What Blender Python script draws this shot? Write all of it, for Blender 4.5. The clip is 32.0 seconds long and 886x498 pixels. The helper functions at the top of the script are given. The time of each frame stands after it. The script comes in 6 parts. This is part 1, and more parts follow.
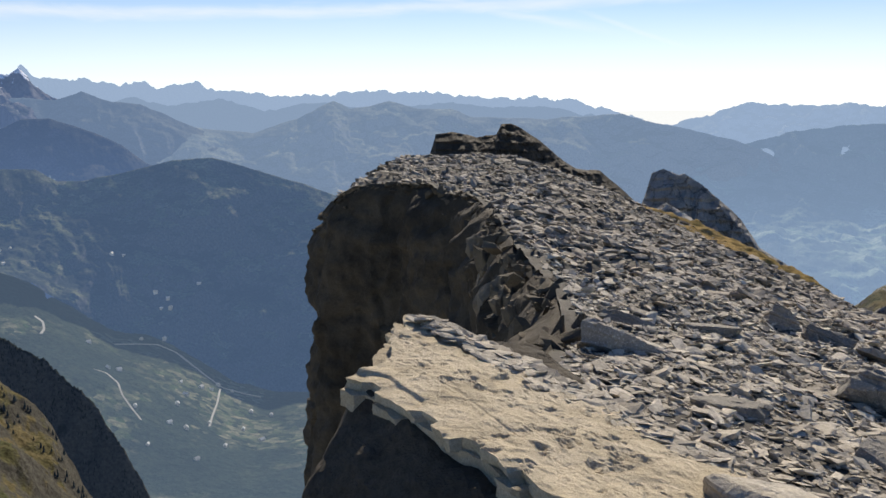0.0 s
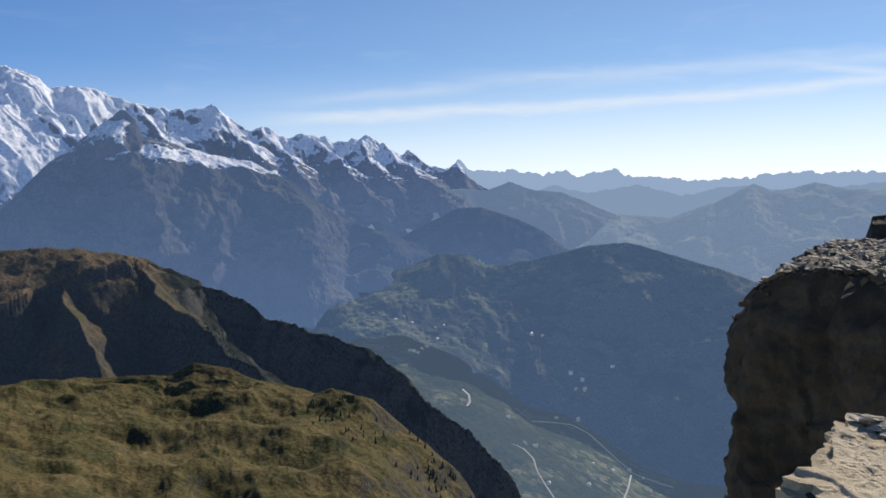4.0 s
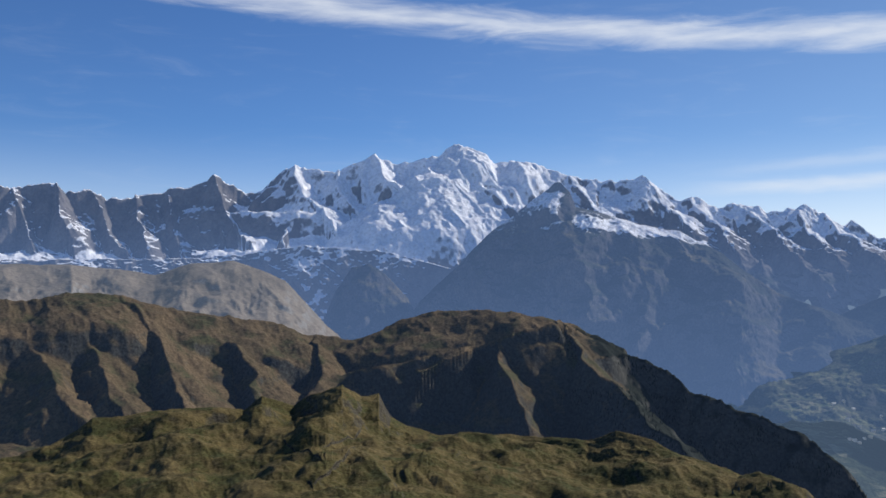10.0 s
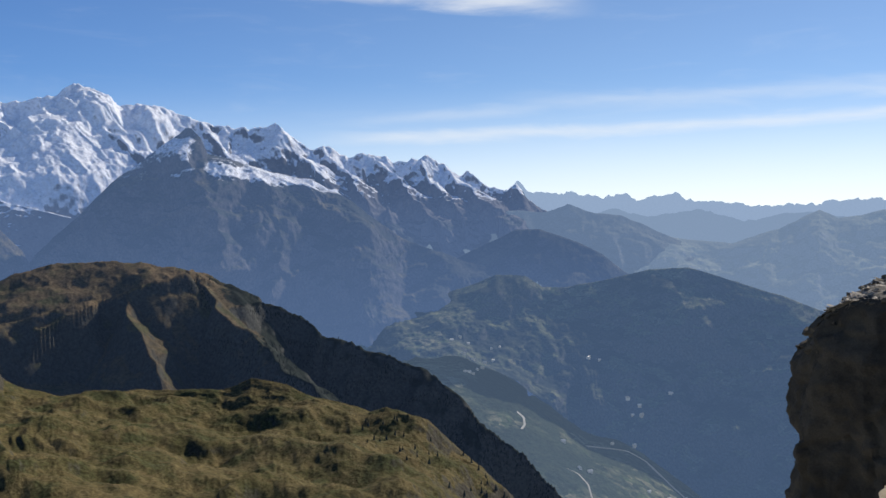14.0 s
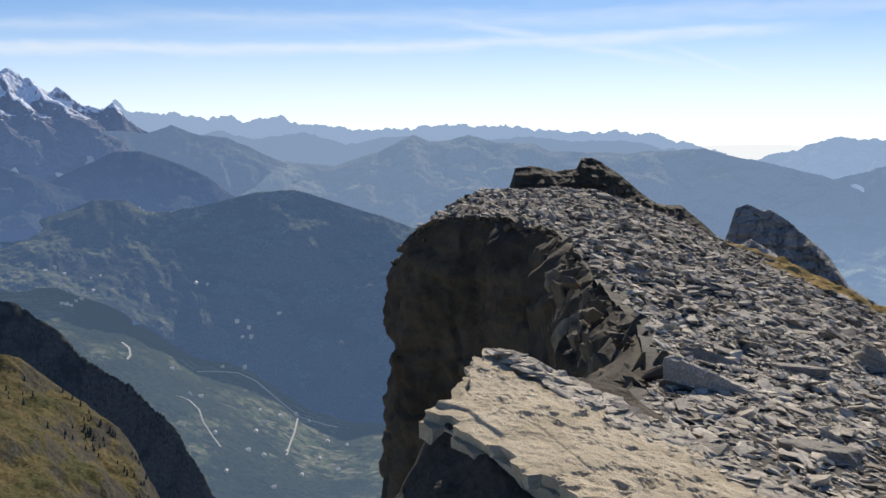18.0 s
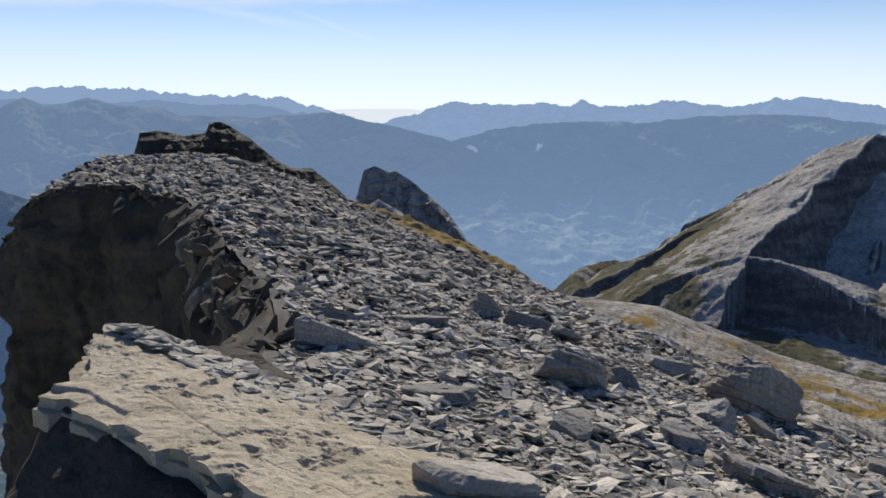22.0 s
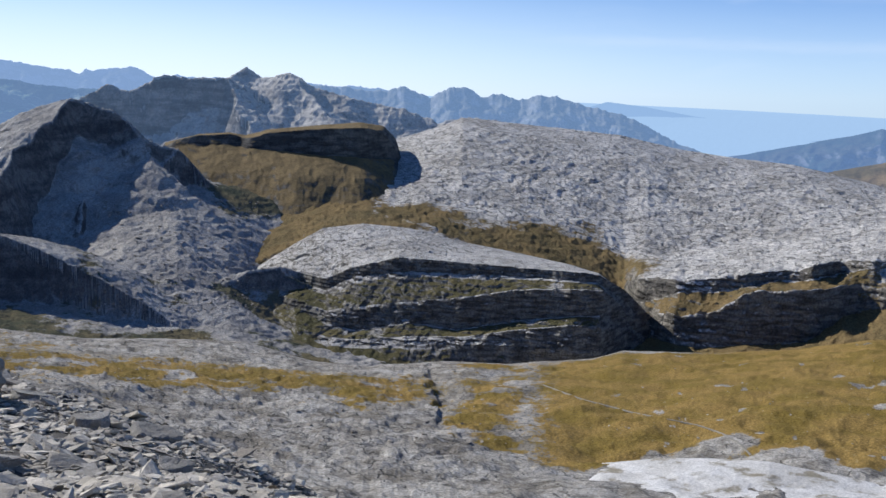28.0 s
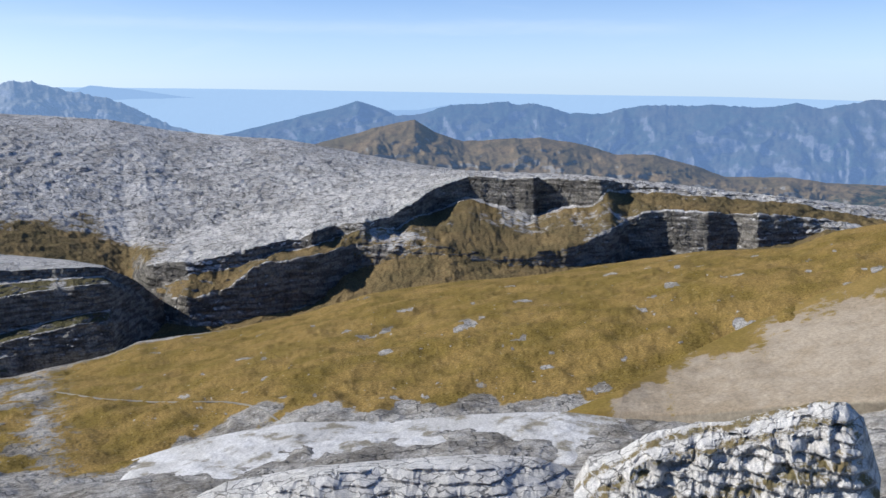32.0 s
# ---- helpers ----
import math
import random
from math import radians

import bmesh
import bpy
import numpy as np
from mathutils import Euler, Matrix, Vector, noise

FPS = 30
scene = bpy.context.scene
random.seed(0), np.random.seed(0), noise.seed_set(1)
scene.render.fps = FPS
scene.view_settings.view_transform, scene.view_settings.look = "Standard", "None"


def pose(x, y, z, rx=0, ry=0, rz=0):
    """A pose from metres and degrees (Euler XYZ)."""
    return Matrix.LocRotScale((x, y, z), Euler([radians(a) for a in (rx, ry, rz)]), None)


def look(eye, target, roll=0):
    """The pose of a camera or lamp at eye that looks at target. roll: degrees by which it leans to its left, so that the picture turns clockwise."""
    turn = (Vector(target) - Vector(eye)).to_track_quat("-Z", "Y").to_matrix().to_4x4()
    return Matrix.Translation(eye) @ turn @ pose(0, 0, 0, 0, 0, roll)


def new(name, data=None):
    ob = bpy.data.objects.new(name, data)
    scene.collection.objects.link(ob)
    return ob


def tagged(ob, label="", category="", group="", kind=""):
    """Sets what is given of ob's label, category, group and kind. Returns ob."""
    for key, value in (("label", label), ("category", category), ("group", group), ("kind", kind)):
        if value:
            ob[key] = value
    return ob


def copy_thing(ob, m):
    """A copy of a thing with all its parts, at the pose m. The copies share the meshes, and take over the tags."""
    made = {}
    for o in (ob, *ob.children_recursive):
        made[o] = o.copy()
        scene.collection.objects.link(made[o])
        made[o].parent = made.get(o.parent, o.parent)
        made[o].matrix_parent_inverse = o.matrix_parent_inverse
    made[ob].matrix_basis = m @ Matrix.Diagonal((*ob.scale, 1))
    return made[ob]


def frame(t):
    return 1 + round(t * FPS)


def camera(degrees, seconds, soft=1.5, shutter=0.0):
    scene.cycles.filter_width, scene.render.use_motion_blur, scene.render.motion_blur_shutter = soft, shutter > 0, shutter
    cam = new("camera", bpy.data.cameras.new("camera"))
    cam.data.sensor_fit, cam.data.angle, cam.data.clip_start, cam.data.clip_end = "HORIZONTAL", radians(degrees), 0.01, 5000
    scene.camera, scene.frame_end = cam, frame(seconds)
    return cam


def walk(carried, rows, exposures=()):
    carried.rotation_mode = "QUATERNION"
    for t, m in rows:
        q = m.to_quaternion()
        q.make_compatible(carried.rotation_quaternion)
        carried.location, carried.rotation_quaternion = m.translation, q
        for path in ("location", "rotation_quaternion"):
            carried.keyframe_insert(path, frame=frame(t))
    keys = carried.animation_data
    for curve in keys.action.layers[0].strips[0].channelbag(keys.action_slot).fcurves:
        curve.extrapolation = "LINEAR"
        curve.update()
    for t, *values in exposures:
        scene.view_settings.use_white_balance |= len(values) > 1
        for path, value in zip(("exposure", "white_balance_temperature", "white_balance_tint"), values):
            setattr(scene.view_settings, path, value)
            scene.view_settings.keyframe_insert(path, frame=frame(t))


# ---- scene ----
FOV = 50.03
cam = camera(FOV, 32.0)
# seconds, heading (degrees clockwise from the ridge), pitch, roll
PATH = (
    (0, 0.00, -7.55, -0.14), (0.5, -3.81, -7.32, -0.55), (1, -6.92, -6.59, -0.77), (1.5, -9.03, -6.31, 0.02),
    (2, -11.60, -4.71, 0.50), (2.5, -15.33, -3.57, 0.55), (3, -17.76, -2.93, 0.33), (3.5, -20.93, -2.85, -0.33),
    (4, -24.65, -2.17, -1.15), (4.5, -26.90, -1.02, -1.01), (6.5, -36.75, 1.09, -0.79), (7, -39.93, 1.65, -0.83),
    (7.5, -42.32, 1.67, -0.60), (8, -45.79, 2.25, -0.22), (8.5, -47.98, 1.96, 0.51), (9, -48.86, 1.85, 0.44),
    (9.5, -49.66, 2.03, 0.39), (10, -49.95, 2.15, 0.64), (10.5, -49.53, 2.17, 0.69), (11, -48.62, 2.27, 0.54),
    (11.5, -46.49, 2.00, 0.50), (12, -42.47, 1.27, 0.71), (12.5, -39.44, 0.73, 0.32), (13, -35.27, -0.19, 0.06),
    (13.5, -31.24, -0.42, 0.09), (14, -28.11, -0.88, -0.13), (14.5, -24.36, -1.31, -0.22), (16.5, -13.01, -3.66, -0.30),
    (17, -10.55, -4.63, -0.06), (17.5, -8.05, -5.13, -0.13), (18, -4.72, -5.54, 0.09), (18.5, -1.64, -5.79, -0.08),
    (19, -0.52, -6.35, 0.46), (19.5, -0.08, -7.42, 0.49), (20, 1.25, -8.06, 0.27), (20.5, 5.67, -7.78, 0.76),
    (21, 10.12, -7.63, 0.34), (21.5, 13.75, -7.82, -0.13), (22, 17.08, -7.69, -0.10), (22.5, 21.04, -7.62, -0.37),
    (23, 24.66, -7.78, -0.66), (23.5, 29.10, -7.67, -0.80), (24, 33.48, -8.20, -1.36), (24.5, 37.18, -8.33, -0.93),
    (26.5, 49.23, -9.00, 1.16), (27, 53.39, -9.44, 1.20), (27.5, 58.17, -9.09, 1.34), (28, 62.88, -9.38, 1.19),
    (28.5, 67.42, -9.60, 0.68), (29, 71.32, -10.09, 0.31), (29.5, 74.51, -10.06, 0.44), (30, 76.87, -10.19, 0.11),
    (30.5, 80.55, -10.01, -0.51), (31, 84.72, -10.24, -0.72), (31.5, 88.30, -10.29, -0.66), (32, 92.42, -10.42, -0.69),
)
ARM = 0.35  # the camera is held at arm's length and swings round the body


def held(heading, pitch, roll):
    a, b = radians(heading), radians(pitch)
    eye = Vector((ARM * math.sin(a), ARM * math.cos(a), 0))
    way = Vector((math.sin(a) * math.cos(b), math.cos(a) * math.cos(b), math.sin(b)))
    return look(eye, eye + way, roll)


# seconds, stops, kelvin, tint
EXPOSURES = ((0.0, 0.18, 7200, 10), (0.6, 0.12, 7200, 10), (1.4, 0.05, 7150, 10), (6.2, 0.05, 7000, 10), (7.2, 0.2, 6900, 10), (8.0, -0.05, 6650, 10), (11.6, -0.02, 6650, 10),
             (12.6, 0.3, 6900, 10), (13.2, 0.3, 6900, 10), (14.0, 0.05, 6900, 10), (17.6, 0.05, 6750, 10), (18.5, 0.18, 7200, 10), (19.3, 0.18, 7250, 10), (20.4, 0.05, 7200, 10),
             (22.0, -0.08, 6500, 10), (24.0, -0.15, 6050, 10), (28.0, -0.02, 5850, 10), (32.0, 0.05, 5800, 10))
walk(cam, [(t, held(h, p, r)) for t, h, p, r in PATH], EXPOSURES)

# ---- sky and sun ----
SUN_HEADING, SUN_HEIGHT = 8.0, 34.0
sky_world = bpy.data.worlds.new("sky")
scene.world = sky_world
sky_world.use_nodes = True


def graph(tree):
    """A short way to write nodes: n(type, inputs, props) makes one and returns its first output."""
    tree.nodes.clear()

    def n(kind, ins=None, out=0, **props):
        node = tree.nodes.new(kind)
        if "operation" in props:
            node.operation = props["operation"]
        if "clamp" in props:
            node.use_clamp = props["clamp"]
        if "data" in props:
            node.data_type = props["data"]
        if "blend" in props:
            node.blend_type = props["blend"]
        if "ease" in props:
            node.interpolation_type = props["ease"]
        for k, v in (ins or {}).items():
            s = node.inputs[k]
            if isinstance(v, bpy.types.NodeSocket):
                tree.links.new(v, s)
            else:
                s.default_value = v
        return node.outputs[out] if len(node.outputs) else None
    return n


def m(n, op, a, b=0.0, c=0.0, clamp=False):
    return n("ShaderNodeMath", {0: a, 1: b, 2: c}, operation=op, clamp=clamp)


def mixc(n, fac, a, b, how="MIX"):
    node = n("ShaderNodeMix", {0: fac, 6: a, 7: b}, out=2, data="RGBA", blend=how)
    return node


def ramp(n, x, lo, hi, a=0.0, b=1.0):
    return n("ShaderNodeMapRange", {0: x, 1: lo, 2: hi, 3: a, 4: b}, ease="SMOOTHSTEP")


def build_sky():
    n = graph(sky_world.node_tree)
    air = n("ShaderNodeTexSky")
    t = air.node
    t.sky_type, t.sun_disc = "NISHITA", False
    t.sun_elevation, t.sun_rotation = radians(SUN_HEIGHT), radians(SUN_HEADING)
    t.altitude, t.air_density, t.dust_density, t.ozone_density = 2500.0, 1.0, 0.5, 3.0
    way = n("ShaderNodeTexCoord", out=0)
    sep = n("ShaderNodeSeparateXYZ", {0: way})
    x, y, z = sep, sep.node.outputs[1], sep.node.outputs[2]
    az = m(n, "MULTIPLY", m(n, "ARCTAN2", x, y), 57.2958)
    el = m(n, "MULTIPLY", m(n, "ARCSINE", z), 57.2958)
    plane = n("ShaderNodeCombineXYZ", {0: m(n, "MULTIPLY", az, 0.16), 1: m(n, "MULTIPLY", el, 0.9), 2: 0.0})
    wisp = n("ShaderNodeTexNoise", {"Vector": plane, "Scale": 1.0, "Detail": 6.0, "Roughness": 0.6, "Distortion": 0.6})
    fine = n("ShaderNodeTexNoise", {"Vector": plane, "Scale": 2.4, "Detail": 5.0, "Roughness": 0.55})
    cover = None
    # cirrus streaks: heading and height of both ends, width, strength
    for a0, e0, a1, e1, w, s in BANDS:
        k = (e1 - e0) / (a1 - a0)
        mid = m(n, "MULTIPLY_ADD", m(n, "SUBTRACT", az, a0), k, e0)
        off = m(n, "ABSOLUTE", m(n, "SUBTRACT", m(n, "ADD", el, m(n, "MULTIPLY_ADD", wisp, w * 1.6, -w * 0.8)), mid))
        f = ramp(n, off, 0.0, w, 1.0, 0.0)
        ends = m(n, "MULTIPLY", ramp(n, az, a0, a0 + 7.0), ramp(n, az, a1 - 7.0, a1, 1.0, 0.0))
        f = m(n, "MULTIPLY", m(n, "MULTIPLY", f, ends), m(n, "MULTIPLY", ramp(n, fine, 0.25, 0.7, 0.68, 1.0), s))
        cover = f if cover is None else m(n, "MAXIMUM", cover, f)
    veil = m(n, "MULTIPLY", ramp(n, wisp, 0.5, 0.9), 0.1)
    cover = m(n, "MAXIMUM", cover, veil)
    near_sun = m(n, "ABSOLUTE", m(n, "SUBTRACT", az, 14.0))
    low = m(n, "MULTIPLY", ramp(n, el, -1.0, 9.5, 1.0, 0.0), ramp(n, near_sun, 20.0, 75.0, 0.88, 0.47))
    c = mixc(n, 1.0, air, mixc(n, ramp(n, near_sun, 30.0, 80.0), (0.86, 0.98, 1.12, 1), (0.6, 0.9, 1.28, 1)), "MULTIPLY")
    c = mixc(n, low, c, (11.4, 12.1, 13.0, 1))
    c = mixc(n, cover, c, (9.6, 10.2, 11.0, 1))
    back = n("ShaderNodeBackground", {"Color": c, "Strength": SKY_STRENGTH})
    n("ShaderNodeOutputWorld", {"Surface": back})


SKY_STRENGTH = 0.088
BANDS = ((-76, 17.6, -18, 13.4, 1.2, 0.7), (-37, 5.6, 18, 7.3, 0.6, 0.5), (-36, 6.6, -18, 7.9, 0.6, 0.22),
         (-9, 9.0, 12, 4.8, 0.45, 0.36), (-26, 7.8, 30, 8.4, 0.8, 0.25), (6, 7.2, 16, 3.6, 0.25, 0.4),
         (60, 6.6, 118, 5.0, 0.9, 0.3), (66, 3.2, 110, 2.4, 0.6, 0.2))
build_sky()
sun = new("sun", bpy.data.lights.new("sun", "SUN"))
sun.data.energy, sun.data.angle, sun.data.color = 5.0, radians(0.6), (1.0, 0.94, 0.85)
sa, sb = radians(SUN_HEADING), radians(SUN_HEIGHT)
sun.matrix_world = look((math.sin(sa) * math.cos(sb) * 50, math.cos(sa) * math.cos(sb) * 50, math.sin(sb) * 50), (0, 0, 0))

# ---- noise, in numpy ----


def rnd3(i, j, k, seed):
    h = (i.astype(np.uint32) * np.uint32(374761393) + j.astype(np.uint32) * np.uint32(668265263)
         + k.astype(np.uint32) * np.uint32(1274126177) + np.uint32(seed * 97 + 13))
    h = (h ^ (h >> np.uint32(13))) * np.uint32(1274126177)
    h = h ^ (h >> np.uint32(16))
    return (h & np.uint32(0xffff)).astype(np.float32) / 65535.0


def vnoise(x, y, z, seed=0):
    x, y, z = np.broadcast_arrays(*(np.asarray(a, np.float64) for a in (x, y, z)))
    i, j, k = (np.floor(a).astype(np.int64) for a in (x, y, z))
    u, v, w = x - i, y - j, z - k
    u, v, w = (a * a * (3 - 2 * a) for a in (u, v, w))
    r = 0.0
    for di, du in ((0, 1 - u), (1, u)):
        for dj, dv in ((0, 1 - v), (1, v)):
            for dk, dw in ((0, 1 - w), (1, w)):
                r = r + du * dv * dw * rnd3(i + di, j + dj, k + dk, seed)
    return r * 2 - 1


def fbm(x, y, z, octaves=4, seed=0, gain=0.5):
    r, a, f = 0.0, 1.0, 1.0
    for o in range(octaves):
        r = r + a * vnoise(x * f, y * f, z * f, seed + o)
        a, f = a * gain, f * 2.03
    return r


def ridged(x, y, z, octaves=4, seed=0, gain=0.55):
    r, a, f = 0.0, 1.0, 1.0
    for o in range(octaves):
        r = r + a * (1 - 2 * np.abs(vnoise(x * f, y * f, z * f, seed + o)))
        a, f = a * gain, f * 2.07
    return r


# ---- materials ----


def finish(mat, n, colour, rough, bump, air=0.0, haze_glow=(0.35, 0.5, 0.75, 1), spec=0.2):
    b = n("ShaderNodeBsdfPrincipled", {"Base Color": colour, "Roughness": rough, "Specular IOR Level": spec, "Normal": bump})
    # Distance haze painted on: part of the surface glows in the haze colour.
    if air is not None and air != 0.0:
        e = n("ShaderNodeEmission", {"Color": haze_glow, "Strength": 1.0})
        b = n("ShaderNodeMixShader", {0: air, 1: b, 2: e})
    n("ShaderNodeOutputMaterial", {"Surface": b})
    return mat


def land(name, low, high, rock, size, steep=(0.55, 0.8), patch=(0.4, 0.6), grain=0.35, bump=0.5,
         air=0.0, haze_glow=(0.3, 0.45, 0.72, 1), snow=None, dark_rock=None, forest=None, meadow=None, streak=0.0, field=None, cover=None, cracks=None, low_haze=None):
    """Ground of two covers in patches (low, high), with bare rock where it is steep. size: metres of the large patches.
    snow: (height where it starts, full height, colour). forest: (height below which trees stand, colour)."""
    mat = bpy.data.materials.new(name)
    mat.use_nodes = True
    n = graph(mat.node_tree)
    geo = n("ShaderNodeNewGeometry")
    pos, nor = geo, geo.node.outputs["Normal"]
    nz = n("ShaderNodeSeparateXYZ", {0: nor}, out=2)
    pz = n("ShaderNodeSeparateXYZ", {0: pos}, out=2)

    def noise_at(scale, detail=5.0, rough=0.6, vec=pos, dist=0.0):
        return n("ShaderNodeTexNoise", {"Vector": vec, "Scale": scale, "Detail": detail, "Roughness": rough, "Distortion": dist})
    big, mid, small = noise_at(1.0 / size), noise_at(5.0 / size, dist=0.4), noise_at(28.0 / size, 6.0, 0.7)
    c = mixc(n, ramp(n, m(n, "MULTIPLY_ADD", mid, 0.45, m(n, "MULTIPLY", big, 0.55)), *patch), low, high)
    if meadow:
        c = mixc(n, ramp(n, noise_at(2.2 / size, 4.0), 0.5, 0.66), c, meadow)
    if forest:
        edge = m(n, "MULTIPLY_ADD", m(n, "SUBTRACT", mid, 0.5), forest[2], pz)
        c = mixc(n, ramp(n, edge, forest[0], forest[0] - forest[2] * 0.25), c, forest[1])
    if field:
        cell = n("ShaderNodeTexVoronoi", {"Vector": pos, "Scale": 1.0 / field[0]}, out=1)
        pick = n("ShaderNodeSeparateColor", {0: cell})
        tone = mixc(n, pick, field[1], field[2])
        keep = ramp(n, big, 0.46, 0.56)
        c = mixc(n, m(n, "MULTIPLY", keep, ramp(n, pick.node.outputs[1], 0.3, 0.5)), c, tone)
    if cracks:
        long = n("ShaderNodeMapping", {"Vector": pos, "Rotation": (0, 0, cracks[2]), "Scale": (1.0, 0.45, 1.0)})
        bent = n("ShaderNodeVectorMath", {0: long, 1: n("ShaderNodeVectorMath", {0: n("ShaderNodeTexNoise", {"Vector": pos, "Scale": 0.6 / cracks[0], "Detail": 4.0}, out=1), "Scale": cracks[0] * 1.5}, operation="SCALE")}, operation="ADD")
        gap = n("ShaderNodeTexVoronoi", {"Vector": bent, "Scale": 1.0 / cracks[0]})
        gap.node.feature = "DISTANCE_TO_EDGE"
        gap = gap.node.outputs["Distance"]
        crack = ramp(n, gap, 0.0, cracks[1], 1.0, 0.0)
        c = mixc(n, m(n, "MULTIPLY", crack, 0.7), c, (0.05, 0.048, 0.042, 1))
    if cover:
        amount = n("ShaderNodeAttribute", out=2)
        amount.node.attribute_name = "cover"
        turf = mixc(n, ramp(n, big, 0.38, 0.62), cover[0], cover[1])
        if len(cover) > 2:
            turf = mixc(n, ramp(n, noise_at(14.0 / size, 4.0), 0.6, 0.72), turf, cover[2])
        c = mixc(n, ramp(n, m(n, "MULTIPLY_ADD", m(n, "SUBTRACT", m(n, "MULTIPLY_ADD", small, 0.4, m(n, "MULTIPLY", mid, 0.6)), 0.5), 2.0, amount), 0.4, 0.6), c, turf)
    s = m(n, "MULTIPLY_ADD", m(n, "SUBTRACT", mid, 0.5), 0.5, nz)
    rocky = rock
    if dark_rock:
        rocky = mixc(n, ramp(n, mid, 0.35, 0.65), rock, dark_rock)
    if streak:
        flat = n("ShaderNodeVectorMath", {0: pos, 1: (0.15, 0.15, 1.0)}, operation="MULTIPLY")
        bed = noise_at(streak, 3.0, 0.5, flat)
        rocky = mixc(n, ramp(n, bed, 0.42, 0.6), rocky, mixc(n, 1.0, rocky, (0.5, 0.5, 0.52, 1), "MULTIPLY"))
    c = mixc(n, ramp(n, s, steep[1], steep[0]), c, rocky)
    if snow and len(snow) == 3:
        lying = n("ShaderNodeAttribute", out=2)
        lying.node.attribute_name = "cover"
        h = m(n, "MULTIPLY_ADD", m(n, "SUBTRACT", nz, snow[0]), snow[1], lying)
        h = m(n, "MULTIPLY_ADD", m(n, "SUBTRACT", m(n, "MULTIPLY_ADD", small, 0.5, m(n, "MULTIPLY", mid, 0.5)), 0.5), snow[2], h)
        c = mixc(n, ramp(n, h, 0.42, 0.58), c, (0.86, 0.88, 0.92, 1))
    elif snow:
        h = m(n, "MULTIPLY_ADD", m(n, "SUBTRACT", mid, 0.5), snow[2], pz)
        cover = m(n, "MULTIPLY", ramp(n, h, snow[0], snow[1]), ramp(n, m(n, "MULTIPLY_ADD", m(n, "SUBTRACT", small, 0.5), 0.55, nz), snow[3], snow[4]))
        c = mixc(n, cover, c, (0.82, 0.85, 0.9, 1))
    g = ramp(n, small, 0.25, 0.75, 1.0 - grain, 1.0 + grain)
    c = mixc(n, 1.0, c, n("ShaderNodeCombineColor", {0: g, 1: g, 2: g}), "MULTIPLY")
    height = m(n, "MULTIPLY_ADD", small, 0.5, mid)
    if cracks:
        bare = m(n, "SUBTRACT", 1.0, amount, clamp=True) if cover else 1.0
        height = m(n, "SUBTRACT", height, m(n, "MULTIPLY", m(n, "MULTIPLY", crack, 0.6), bare))
    bmp = n("ShaderNodeBump", {"Strength": bump, "Distance": size * 0.03, "Height": height})
    # More of the haze glow low down than high up.
    if low_haze:
        air = ramp(n, pz, low_haze[1], low_haze[0], low_haze[2], air)
    return finish(mat, n, c, 0.95, bmp, air, haze_glow, 0.06)


# ---- making meshes ----


def grid_mesh(name, pts, mat, smooth=True):
    """A sheet from an array of points, rows by columns by 3."""
    r, c = pts.shape[:2]
    idx = np.arange(r * c, dtype=np.int32).reshape(r, c)
    q = np.stack([idx[:-1, :-1], idx[:-1, 1:], idx[1:, 1:], idx[1:, :-1]], -1).reshape(-1, 4)
    me = bpy.data.meshes.new(name)
    me.vertices.add(r * c)
    me.vertices.foreach_set("co", np.ascontiguousarray(pts, np.float32).ravel())
    me.loops.add(q.size)
    me.loops.foreach_set("vertex_index", q.ravel())
    me.polygons.add(len(q))
    me.polygons.foreach_set("loop_start", np.arange(0, q.size, 4, dtype=np.int32))
    me.update(calc_edges=True)
    me.polygons.foreach_set("use_smooth", np.full(len(q), smooth))
    me.materials.append(mat)
    return me


def curve_of(pairs, x):
    p = np.array(pairs, float)
    return np.interp(x, p[:, 0], p[:, 1])


